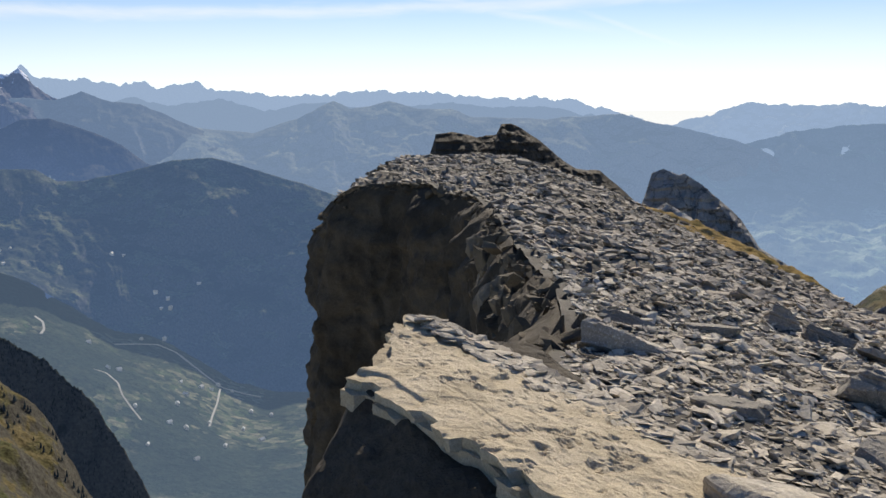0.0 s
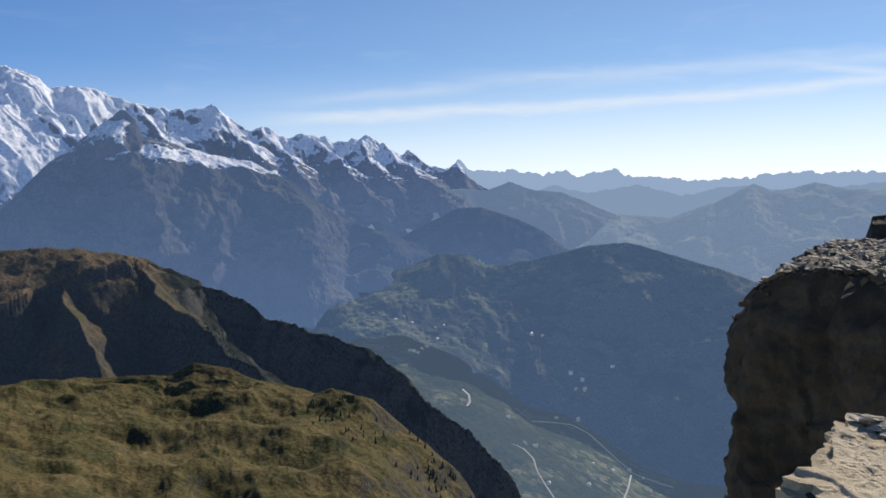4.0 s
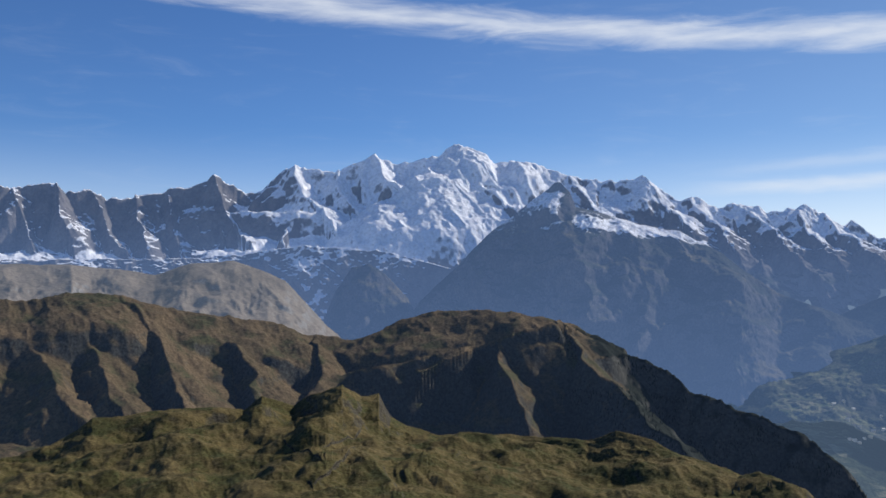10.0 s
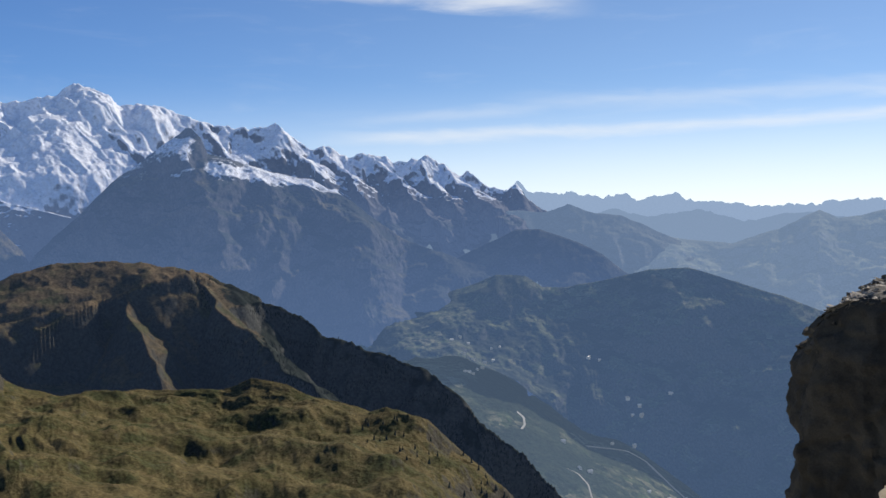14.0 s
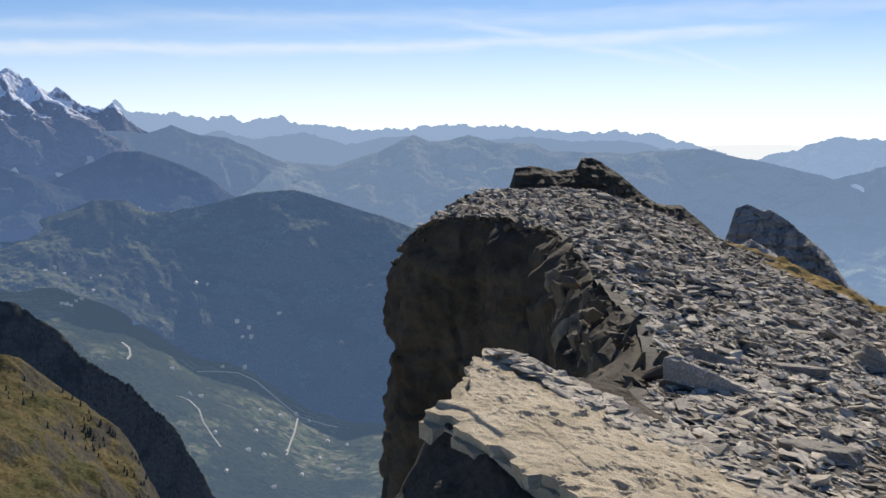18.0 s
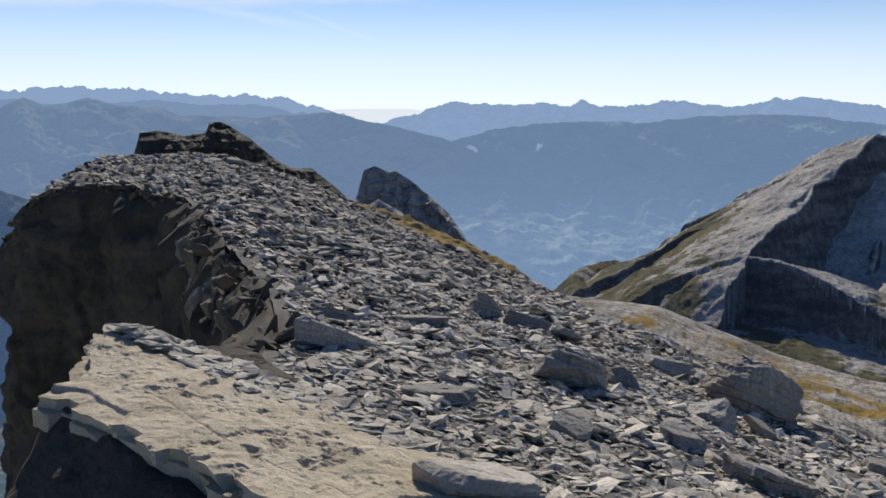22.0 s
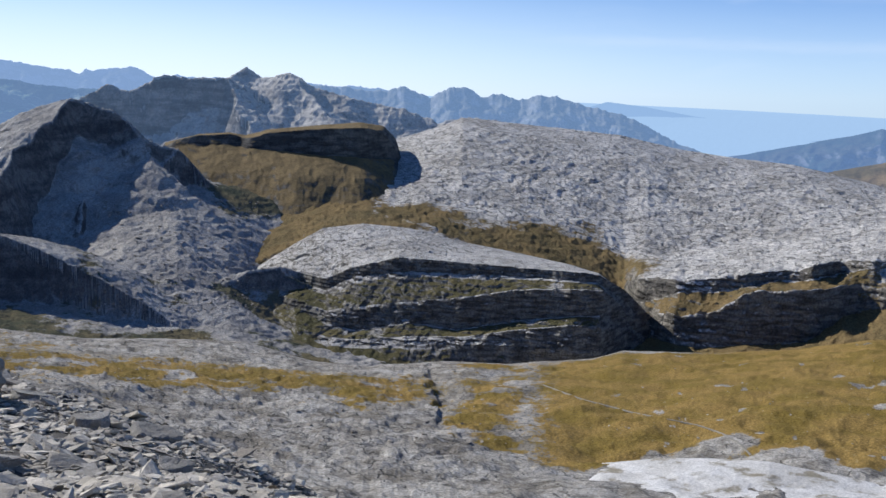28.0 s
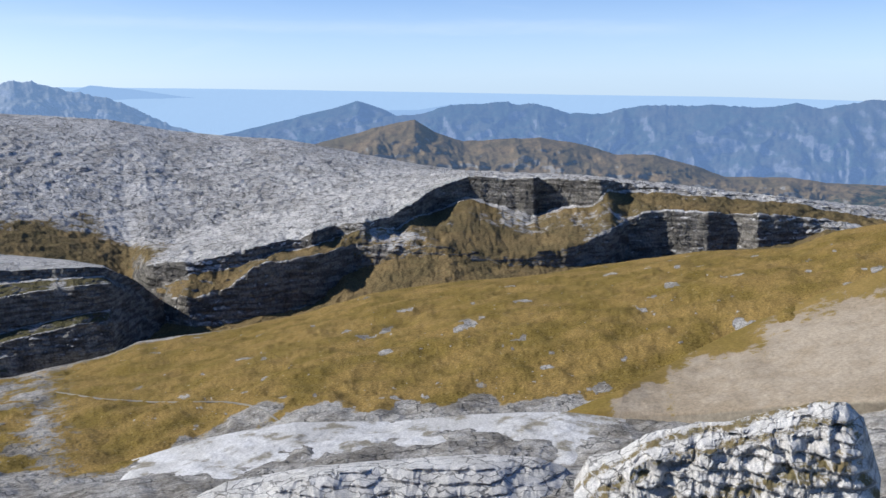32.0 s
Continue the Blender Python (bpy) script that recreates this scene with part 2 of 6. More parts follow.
def hill(name, mat, first, last, rows, step=0.08, counts=None, relief=30.0, size=200.0, jag=0.0, jag_size=1.0, gully=0.5, spurs=(),
         beds=(0.0, 10.0), back=300.0, seed=1, label="", category="mountain", crest_keep=0.25, kind="structure", soft=False, dmix=0.8, zmix=0.45, gain=0.5, octaves=6, cover=None, plan=False, shape=None, blur=1.6):
    """Land between lines of the country, from its skyline down to its foot. Each row: ((heading, height angle), ...) and the
    distance in metres, one or ((heading, distance), ...). relief: metres of ridges and gullies that noise gives it."""
    a = np.arange(first, last + step, step)
    lines = []
    for prof, dist in rows:
        d = np.full_like(a, dist) if np.isscalar(dist) else curve_of(dist, a)
        lines.append(np.stack([d, d * np.tan(np.radians(curve_of(prof, a)))], -1))
    lines = np.array(lines)
    wide = max(3, int(blur / step) | 1)
    for k in range(1, len(lines)):
        for c in (0, 1):
            lines[k, :, c] = np.convolve(np.pad(lines[k, :, c], wide // 2, mode="edge"), np.ones(wide) / wide, "valid")
    top = lines[0].copy()
    top[:, 0] += back
    top[:, 1] -= back * 0.75
    counts = counts or [int(60)] * (len(rows) - 1)
    out, keep = [top], [0.0]
    for k, cnt in enumerate(counts):
        for i in range(cnt):
            f = i / cnt
            if soft:
                p0, p1, p2, p3 = (lines[min(max(q, 0), len(lines) - 1)] for q in (k - 1, k, k + 1, k + 2))
                row = 0.5 * (2 * p1 + (p2 - p0) * f + (2 * p0 - 5 * p1 + 4 * p2 - p3) * f * f + (3 * p1 - p0 - 3 * p2 + p3) * f ** 3)
            else:
                row = lines[k] * (1 - f) + lines[k + 1] * f
            out.append(row)
            keep.append(min(1.0, crest_keep + (1 - crest_keep) * (k * cnt + i) / (0.35 * cnt)))
    out.append(lines[-1]), keep.append(1.0)
    g = np.array(out)
    keep = np.array(keep)[:, None]
    d, z = g[..., 0], g[..., 1]
    az = np.broadcast_to(a, d.shape)
    ra = np.radians(az)
    for a0, e0, a1, e1, width, depth, *lee in spurs:
        el = np.degrees(np.arctan2(z, d))
        t = np.clip((el - e0) / (e1 - e0), 0, 1)
        line = a0 + (a1 - a0) * t
        wob = 0.25 * width * fbm(el * 0.9 + seed, 0, 0, 3, seed + 5)
        off = az - line - wob
        tent = np.clip(1 - np.where(off > 0, off / (lee[0] if lee else 1.0), -off) / width, 0, 1)
        fade = np.clip((e0 + 0.6 - el) / 0.6, 0, 1) * np.clip((el - e1 + 2.5) / 2.5, 0, 1)
        d = d - depth * tent * fade * (0.35 + 0.65 * t)
    arc = ra * np.mean(d)
    warp = fbm(arc / size, z / size, 3.1, 3, seed) * 0.5
    rid = ridged(arc / size + warp, z / size * gully + warp, d / size * 0.5, octaves, seed, gain)
    if plan:
        px, py = d * np.sin(ra) / size, d * np.cos(ra) / size
        bend = fbm(px * 0.7, py * 0.7, 0, 3, seed + 31)
        rid = 0.6 * fbm(px + bend, py - bend, 0, octaves, seed, gain) + 0.4 * ridged(px * 0.8 + bend, py * 0.8, 0.5, octaves, seed + 2, gain)
    fine = fbm(d * np.sin(ra) / size * 3, d * np.cos(ra) / size * 3, z / size * 3, max(octaves - 1, 1), seed + 9, gain)
    ends = np.clip((az - first) / 3, 0.1, 1) * np.clip((last - az) / 3, 0.1, 1) if last - first > 12 else 1.0
    disp = relief * keep * ends * (0.75 * rid + 0.5 * fine)
    z = z + disp * zmix
    d = d - disp * dmix
    if jag:
        j = ridged(az / jag_size, 0.3 * z / size, 0.5, 4, seed + 21) * jag
        z = z + j * np.exp(-np.arange(len(g))[:, None] / (0.18 * counts[0])) * 0.6
    if beds[0]:
        inside = 1.0
        if len(beds) > 2:
            where = np.concatenate([[0.0]] + [k + np.arange(cnt) / cnt for k, cnt in enumerate(counts)] + [[len(counts)]])[:, None]
            inside = np.clip((where - beds[2]) * 8, 0, 1)
        ph = z / beds[1] + 0.25 * fbm(arc / (beds[1] * 6), 0, 1.7, 3, seed + 3)
        saw = ph - np.floor(ph)
        d = d - beds[0] * (np.clip((saw - 0.25) * 5, 0, 1) - saw) * keep * inside
    if shape:
        where = np.concatenate([[0.0]] + [k + np.arange(cnt) / cnt for k, cnt in enumerate(counts)] + [[len(counts)]])[:, None]
        d, z = shape(where, az, d, z)
    pts = np.stack([d * np.sin(ra), d * np.cos(ra), z], -1)
    ob = new(name, grid_mesh(name, pts, mat))
    if cover:
        at = ob.data.attributes.new("cover", "FLOAT", "POINT")
        where = np.concatenate([[0.0]] + [k + np.arange(cnt) / cnt for k, cnt in enumerate(counts)] + [[len(counts)]])[:, None]
        at.data.foreach_set("value", np.ascontiguousarray(np.broadcast_to(cover(where, az, d, z), d.shape), np.float32).ravel())
    return tagged(ob, label, category, kind=kind)


def ranges(name, mat, first, last, near, far, base, ridges, step=0.05, rows=300, relief=5.0, size=60.0, warp=10.0, rib=0.3, rib_size=40.0, beds=(0.0, 10.0), seed=1, label="", category="mountain", cover=None, even=3, reach=300.0, gain=0.6):
    """Mountains drawn from their crests. base: rows of the ground they stand on, as for hill(), far to near. Each ridge: its
    points (heading, height angle, distance), then how steep, how many metres wide and how steep beyond that it falls to the
    left and to the right of its line, three numbers a side."""
    a = np.arange(first, last + step, step)
    dist = np.geomspace(far, near, rows)
    lines = [(curve_of(dd, a) if not np.isscalar(dd) else np.full_like(a, dd), curve_of(prof, a)) for prof, dd in base]
    floor_d = np.array([l[0] for l in lines])[::-1]
    floor_z = np.array([l[0] * np.tan(np.radians(l[1])) for l in lines])[::-1]
    z = np.stack([np.interp(dist, floor_d[:, k], floor_z[:, k]) for k in range(len(a))], 1)
    for _ in range(even):
        z[1:-1] = (z[:-2] + z[1:-1] * 2 + z[2:]) / 4
    d = np.broadcast_to(dist[:, None], z.shape)
    az = np.broadcast_to(a, z.shape)
    x, y = d * np.sin(np.radians(az)), d * np.cos(np.radians(az))
    wx = x + warp * fbm(x / size, y / size, 0.3, 4, seed)
    wy = y + warp * fbm(x / size, y / size, 5.3, 4, seed + 1)
    z = z + 0.5 * relief * fbm(x / size, y / size, 1.1, 5, seed + 2)
    run = 0.0
    for pts, ls, lw, lo, rs, rw, ro in ridges:
        p = np.array([(q[2] * math.sin(radians(q[0])), q[2] * math.cos(radians(q[0])), q[2] * math.tan(radians(q[1]))) for q in pts])
        for (x0, y0, z0), (x1, y1, z1) in zip(p[:-1], p[1:]):
            wide = math.degrees(reach / math.hypot(x0, y0))
            h = sorted((math.degrees(math.atan2(x0, y0)), math.degrees(math.atan2(x1, y1))))
            i, j = np.searchsorted(a, h[0] - wide), np.searchsorted(a, h[1] + wide)
            ux, uy = x1 - x0, y1 - y0
            length = math.hypot(ux, uy)
            gx, gy = wx[:, i:j], wy[:, i:j]
            t = np.clip(((gx - x0) * ux + (gy - y0) * uy) / length ** 2, 0, 1)
            ox, oy = gx - x0 - ux * t, gy - y0 - uy * t
            off = np.hypot(ox, oy)
            left = ux * oy - uy * ox > 0
            s1, w, s2 = np.where(left, ls, rs), np.where(left, lw, rw), np.where(left, lo, ro)
            r = 1 + rib * ridged((run + t * length) / rib_size, off / (rib_size * 5), 0.4, 2, seed + 7) * np.clip(off / 12, 0, 1)
            drop = (s1 * np.minimum(off, w) + s2 * np.maximum(off - w, 0)) * r
            z[:, i:j] = np.maximum(z[:, i:j], z0 + (z1 - z0) * t - drop)
            run += length
    z = z + relief * 0.4 * ridged(x / size * 2.3, y / size * 2.3, z / size, 5, seed + 3, gain) - relief * 0.2
    if beds[0]:
        ph = z / beds[1] + 0.3 * fbm(x / (beds[1] * 5), y / (beds[1] * 5), 1.7, 3, seed + 5)
        z = z + beds[0] * (np.clip((ph - np.floor(ph) - 0.3) * 3, 0, 1) - (ph - np.floor(ph)))
    x, y, z, az, d = (np.concatenate([q, q[-1:]]) for q in (x, y, z, az, d))
    x[-1], y[-1], z[-1] = x[-1] * 0.97, y[-1] * 0.97, z[-1] - 0.15 * near
    ob = new(name, grid_mesh(name, np.stack([x, y, z], -1), mat))
    if cover:
        at = ob.data.attributes.new("cover", "FLOAT", "POINT")
        at.data.foreach_set("value", np.ascontiguousarray(cover(az, d, z), np.float32).ravel())
    return tagged(ob, label, category, kind="structure")


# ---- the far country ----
# These materials carry their distance haze as a mixed-in blue glow.
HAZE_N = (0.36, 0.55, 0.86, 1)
m_lowland = land("far_lowland", (0.2, 0.3, 0.4, 1), (0.25, 0.35, 0.45, 1), (0.3, 0.4, 0.5, 1), 800, air=0.93, haze_glow=(0.45, 0.62, 0.83, 1))
m_far_south = land("far_range_south", (0.05, 0.07, 0.07, 1), (0.09, 0.09, 0.08, 1), (0.2, 0.2, 0.2, 1), 300, air=0.72, haze_glow=(0.36, 0.51, 0.77, 1), bump=0.9)
m_blue = land("blue_ridges", (0.04, 0.06, 0.06, 1), (0.07, 0.075, 0.07, 1), (0.09, 0.09, 0.09, 1), 260, air=0.64, haze_glow=(0.32, 0.465, 0.715, 1), bump=0.9)
m_far_west = land("far_range_west", (0.06, 0.09, 0.07, 1), (0.12, 0.12, 0.1, 1), (0.25, 0.25, 0.25, 1), 300, air=0.68, haze_glow=(0.36, 0.52, 0.8, 1), bump=0.9)
# Mist as a sheet of land; its sunlit white is an emission glow.
m_fog = land("valley_mist", (0.6, 0.66, 0.74, 1), (0.7, 0.74, 0.8, 1), (0.7, 0.72, 0.76, 1), 500, air=0.9, haze_glow=(0.9, 0.95, 1.0, 1))
m_mid_hills = land("mid_hills", (0.025, 0.04, 0.03, 1), (0.09, 0.09, 0.055, 1), (0.16, 0.15, 0.14, 1), 240, air=0.52, haze_glow=(0.28, 0.42, 0.67, 1), meadow=(0.22, 0.22, 0.13, 1), grain=0.5, bump=0.9)
m_dome = land("dome_hill", (0.025, 0.035, 0.03, 1), (0.05, 0.06, 0.04, 1), (0.09, 0.09, 0.08, 1), 240, air=0.42, haze_glow=(0.115, 0.205, 0.39, 1), meadow=(0.16, 0.17, 0.085, 1), grain=0.6, bump=1.0, field=(22, (0.08, 0.11, 0.045, 1), (0.22, 0.21, 0.13, 1)))
m_valley = land("valley_ground", (0.025, 0.04, 0.028, 1), (0.045, 0.06, 0.035, 1), (0.1, 0.1, 0.09, 1), 420, air=0.38, haze_glow=(0.135, 0.215, 0.35, 1), field=(20, (0.05, 0.085, 0.03, 1), (0.24, 0.23, 0.15, 1)), meadow=(0.02, 0.032, 0.022, 1), grain=0.55, bump=1.0)
m_valley_west = land("valley_ground_west", (0.012, 0.025, 0.018, 1), (0.04, 0.06, 0.035, 1), (0.1, 0.1, 0.09, 1), 420, air=0.5, low_haze=(-150, -700, 0.66), haze_glow=(0.3, 0.46, 0.74, 1), field=(60, (0.1, 0.17, 0.07, 1), (0.32, 0.35, 0.23, 1)), meadow=(0.13, 0.16, 0.085, 1), grain=0.55, bump=0.8)
m_massif = land("snow_massif", (0.13, 0.125, 0.13, 1), (0.18, 0.165, 0.16, 1), (0.17, 0.16, 0.16, 1), 420, air=0.2, low_haze=(380, -40, 0.36), haze_glow=(0.19, 0.325, 0.64, 1), snow=(0.6, 1.2, 0.34), dark_rock=(0.1, 0.1, 0.115, 1), grain=0.25, forest=(90, (0.03, 0.045, 0.045, 1), 170))
m_flank = land("massif_flank", (0.022, 0.032, 0.028, 1), (0.045, 0.05, 0.04, 1), (0.1, 0.095, 0.095, 1), 300, steep=(0.45, 0.7), air=0.33, low_haze=(260, -420, 0.48), haze_glow=(0.15, 0.265, 0.53, 1), snow=(0.6, 0.5, 0.6), dark_rock=(0.05, 0.052, 0.055, 1), meadow=(0.12, 0.105, 0.065, 1), grain=0.5, bump=0.9)
m_head = land("valley_head", (0.02, 0.03, 0.028, 1), (0.05, 0.055, 0.045, 1), (0.1, 0.1, 0.1, 1), 260, air=0.5, haze_glow=(0.23, 0.36, 0.61, 1), meadow=(0.1, 0.1, 0.07, 1), grain=0.5, bump=0.9)
m_brownfar = land("moraine", (0.13, 0.11, 0.09, 1), (0.2, 0.17, 0.14, 1), (0.2, 0.19, 0.18, 1), 300, air=0.2, haze_glow=(0.28, 0.38, 0.55, 1))
m_brown = land("brown_ridge", (0.09, 0.07, 0.04, 1), (0.13, 0.095, 0.056, 1), (0.06, 0.06, 0.052, 1), 120, steep=(0.5, 0.75), cover=((0.009, 0.014, 0.011, 1), (0.015, 0.02, 0.014, 1)), meadow=(0.06, 0.06, 0.03, 1), grain=0.5, bump=0.9, air=0.06, haze_glow=(0.1, 0.17, 0.32, 1))
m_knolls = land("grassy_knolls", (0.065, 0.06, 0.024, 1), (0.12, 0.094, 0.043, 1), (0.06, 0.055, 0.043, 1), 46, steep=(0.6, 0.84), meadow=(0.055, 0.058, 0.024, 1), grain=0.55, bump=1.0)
# Steep faces dark, gentle slopes pale: shade and sun put into the colours.
m_dark = land("grey_peak", (0.26, 0.24, 0.21, 1), (0.41, 0.38, 0.33, 1), (0.18, 0.165, 0.142, 1), 64, steep=(0.5, 0.78), dark_rock=(0.08, 0.074, 0.066, 1), streak=0.05, grain=0.5, air=0.03, haze_glow=(0.1, 0.17, 0.36, 1), bump=1.0, cover=((0.06, 0.062, 0.03, 1), (0.125, 0.1, 0.046, 1)))
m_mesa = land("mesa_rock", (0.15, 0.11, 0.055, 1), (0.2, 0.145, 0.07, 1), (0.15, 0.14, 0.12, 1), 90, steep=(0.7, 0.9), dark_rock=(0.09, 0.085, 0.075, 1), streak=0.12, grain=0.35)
# Again darker where steep, with the faces' shade in the rock colour.
m_back = land("grey_peaks_behind", (0.3, 0.27, 0.23, 1), (0.48, 0.44, 0.38, 1), (0.3, 0.275, 0.24, 1), 160, steep=(0.5, 0.75), dark_rock=(0.16, 0.15, 0.135, 1), streak=0.05, air=0.1, haze_glow=HAZE_N)
m_jag = land("far_limestone", (0.2, 0.2, 0.18, 1), (0.25, 0.24, 0.22, 1), (0.34, 0.34, 0.34, 1), 200, dark_rock=(0.2, 0.2, 0.22, 1), air=0.42, haze_glow=HAZE_N)
m_north = land("far_range_north", (0.05, 0.08, 0.06, 1), (0.1, 0.1, 0.07, 1), (0.2, 0.2, 0.2, 1), 260, air=0.55, haze_glow=(0.235, 0.375, 0.65, 1))
m_hills = land("brown_hills", (0.13, 0.1, 0.05, 1), (0.2, 0.14, 0.07, 1), (0.22, 0.2, 0.17, 1), 140, forest=(-330, (0.04, 0.05, 0.03, 1), 60), air=0.12, haze_glow=HAZE_N, grain=0.4)

backdrop = dict(category="mountains")
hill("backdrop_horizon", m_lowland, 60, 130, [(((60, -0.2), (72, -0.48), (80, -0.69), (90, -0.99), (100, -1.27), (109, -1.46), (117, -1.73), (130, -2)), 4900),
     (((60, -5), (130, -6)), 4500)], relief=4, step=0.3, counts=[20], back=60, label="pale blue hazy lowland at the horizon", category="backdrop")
m_low_ridge = land("low_hazy_ridge", (0.1, 0.16, 0.2, 1), (0.14, 0.2, 0.24, 1), (0.2, 0.25, 0.3, 1), 500, air=0.86, haze_glow=(0.38, 0.55, 0.79, 1))
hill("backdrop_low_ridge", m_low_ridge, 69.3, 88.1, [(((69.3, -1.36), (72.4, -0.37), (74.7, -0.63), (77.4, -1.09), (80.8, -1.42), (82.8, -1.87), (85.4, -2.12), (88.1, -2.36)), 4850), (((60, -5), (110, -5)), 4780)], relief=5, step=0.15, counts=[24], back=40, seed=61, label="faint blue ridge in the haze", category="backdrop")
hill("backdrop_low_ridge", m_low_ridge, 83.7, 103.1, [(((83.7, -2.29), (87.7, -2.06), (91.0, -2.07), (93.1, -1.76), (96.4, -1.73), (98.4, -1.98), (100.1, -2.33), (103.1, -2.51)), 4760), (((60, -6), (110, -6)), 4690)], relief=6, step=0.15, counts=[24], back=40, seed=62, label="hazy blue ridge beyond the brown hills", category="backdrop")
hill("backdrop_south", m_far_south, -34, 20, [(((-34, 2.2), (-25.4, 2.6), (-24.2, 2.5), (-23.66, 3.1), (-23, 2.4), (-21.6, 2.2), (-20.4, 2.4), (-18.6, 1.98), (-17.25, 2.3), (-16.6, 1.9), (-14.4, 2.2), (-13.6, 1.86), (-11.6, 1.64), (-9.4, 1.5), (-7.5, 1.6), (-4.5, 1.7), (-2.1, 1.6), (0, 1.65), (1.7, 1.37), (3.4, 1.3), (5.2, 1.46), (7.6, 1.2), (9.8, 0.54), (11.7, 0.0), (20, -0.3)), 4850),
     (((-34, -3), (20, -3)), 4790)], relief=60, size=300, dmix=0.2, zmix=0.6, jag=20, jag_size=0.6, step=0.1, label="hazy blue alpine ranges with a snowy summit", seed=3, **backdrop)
hill("backdrop_mist", m_fog, 4, 30, [(((4, 0.1), (8, 0.35), (11, 0.7), (15, 0.72), (18, 0.4), (30, -0.2)), 4880), (((4, -2.2), (30, -2.6)), 4700)], relief=2, step=0.4, counts=[10], back=30, label="white glowing sheet for the sunlit mist in a far valley", category="backdrop")
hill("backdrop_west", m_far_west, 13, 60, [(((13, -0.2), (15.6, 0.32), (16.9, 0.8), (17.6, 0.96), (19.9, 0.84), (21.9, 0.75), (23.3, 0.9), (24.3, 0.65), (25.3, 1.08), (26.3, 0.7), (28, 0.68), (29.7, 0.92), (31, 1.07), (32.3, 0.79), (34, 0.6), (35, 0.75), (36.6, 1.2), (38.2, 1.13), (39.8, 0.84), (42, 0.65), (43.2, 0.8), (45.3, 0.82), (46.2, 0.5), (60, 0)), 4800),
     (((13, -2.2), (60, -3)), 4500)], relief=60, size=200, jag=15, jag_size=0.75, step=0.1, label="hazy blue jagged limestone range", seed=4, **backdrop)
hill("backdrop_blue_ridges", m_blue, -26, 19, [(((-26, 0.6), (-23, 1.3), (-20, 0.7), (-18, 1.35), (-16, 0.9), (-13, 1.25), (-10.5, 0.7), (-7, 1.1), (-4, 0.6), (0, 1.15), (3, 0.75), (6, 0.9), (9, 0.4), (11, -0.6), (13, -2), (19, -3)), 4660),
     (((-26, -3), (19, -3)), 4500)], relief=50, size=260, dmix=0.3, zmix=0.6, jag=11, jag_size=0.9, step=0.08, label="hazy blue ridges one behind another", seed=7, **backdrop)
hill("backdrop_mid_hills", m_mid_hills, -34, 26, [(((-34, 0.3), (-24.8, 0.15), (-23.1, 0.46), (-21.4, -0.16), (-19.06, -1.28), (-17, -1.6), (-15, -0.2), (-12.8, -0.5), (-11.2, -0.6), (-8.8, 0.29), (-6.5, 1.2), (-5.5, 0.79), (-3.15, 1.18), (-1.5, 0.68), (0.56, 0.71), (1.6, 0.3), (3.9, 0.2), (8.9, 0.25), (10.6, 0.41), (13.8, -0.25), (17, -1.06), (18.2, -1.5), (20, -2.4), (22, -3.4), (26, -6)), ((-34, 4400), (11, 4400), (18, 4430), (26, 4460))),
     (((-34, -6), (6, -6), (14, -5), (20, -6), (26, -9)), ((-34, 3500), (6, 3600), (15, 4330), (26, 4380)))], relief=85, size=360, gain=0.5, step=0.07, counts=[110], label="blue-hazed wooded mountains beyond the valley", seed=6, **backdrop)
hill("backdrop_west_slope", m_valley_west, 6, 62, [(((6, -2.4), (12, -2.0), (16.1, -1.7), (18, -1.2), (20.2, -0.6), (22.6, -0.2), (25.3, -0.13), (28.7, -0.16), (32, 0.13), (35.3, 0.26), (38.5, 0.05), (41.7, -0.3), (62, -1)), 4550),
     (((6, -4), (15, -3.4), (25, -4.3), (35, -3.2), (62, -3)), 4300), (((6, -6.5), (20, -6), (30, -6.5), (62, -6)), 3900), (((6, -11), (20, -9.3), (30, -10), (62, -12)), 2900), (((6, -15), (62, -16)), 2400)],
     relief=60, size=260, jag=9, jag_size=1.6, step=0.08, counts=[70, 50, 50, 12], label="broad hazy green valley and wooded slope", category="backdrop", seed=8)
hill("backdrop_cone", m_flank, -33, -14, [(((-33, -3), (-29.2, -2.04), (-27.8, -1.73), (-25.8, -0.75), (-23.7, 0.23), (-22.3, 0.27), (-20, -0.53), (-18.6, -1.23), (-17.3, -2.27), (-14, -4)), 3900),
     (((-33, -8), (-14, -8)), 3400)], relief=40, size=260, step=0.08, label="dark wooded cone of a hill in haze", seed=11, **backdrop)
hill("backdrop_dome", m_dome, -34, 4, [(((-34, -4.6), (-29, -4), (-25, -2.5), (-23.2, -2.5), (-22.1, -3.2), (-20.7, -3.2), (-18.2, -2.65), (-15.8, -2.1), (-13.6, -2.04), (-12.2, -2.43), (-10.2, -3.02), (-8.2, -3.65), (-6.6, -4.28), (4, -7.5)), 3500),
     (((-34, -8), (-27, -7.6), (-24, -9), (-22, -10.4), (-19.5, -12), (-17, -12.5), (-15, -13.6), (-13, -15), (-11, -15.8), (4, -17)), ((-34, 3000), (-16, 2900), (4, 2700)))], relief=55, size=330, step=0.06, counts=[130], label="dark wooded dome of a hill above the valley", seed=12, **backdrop)
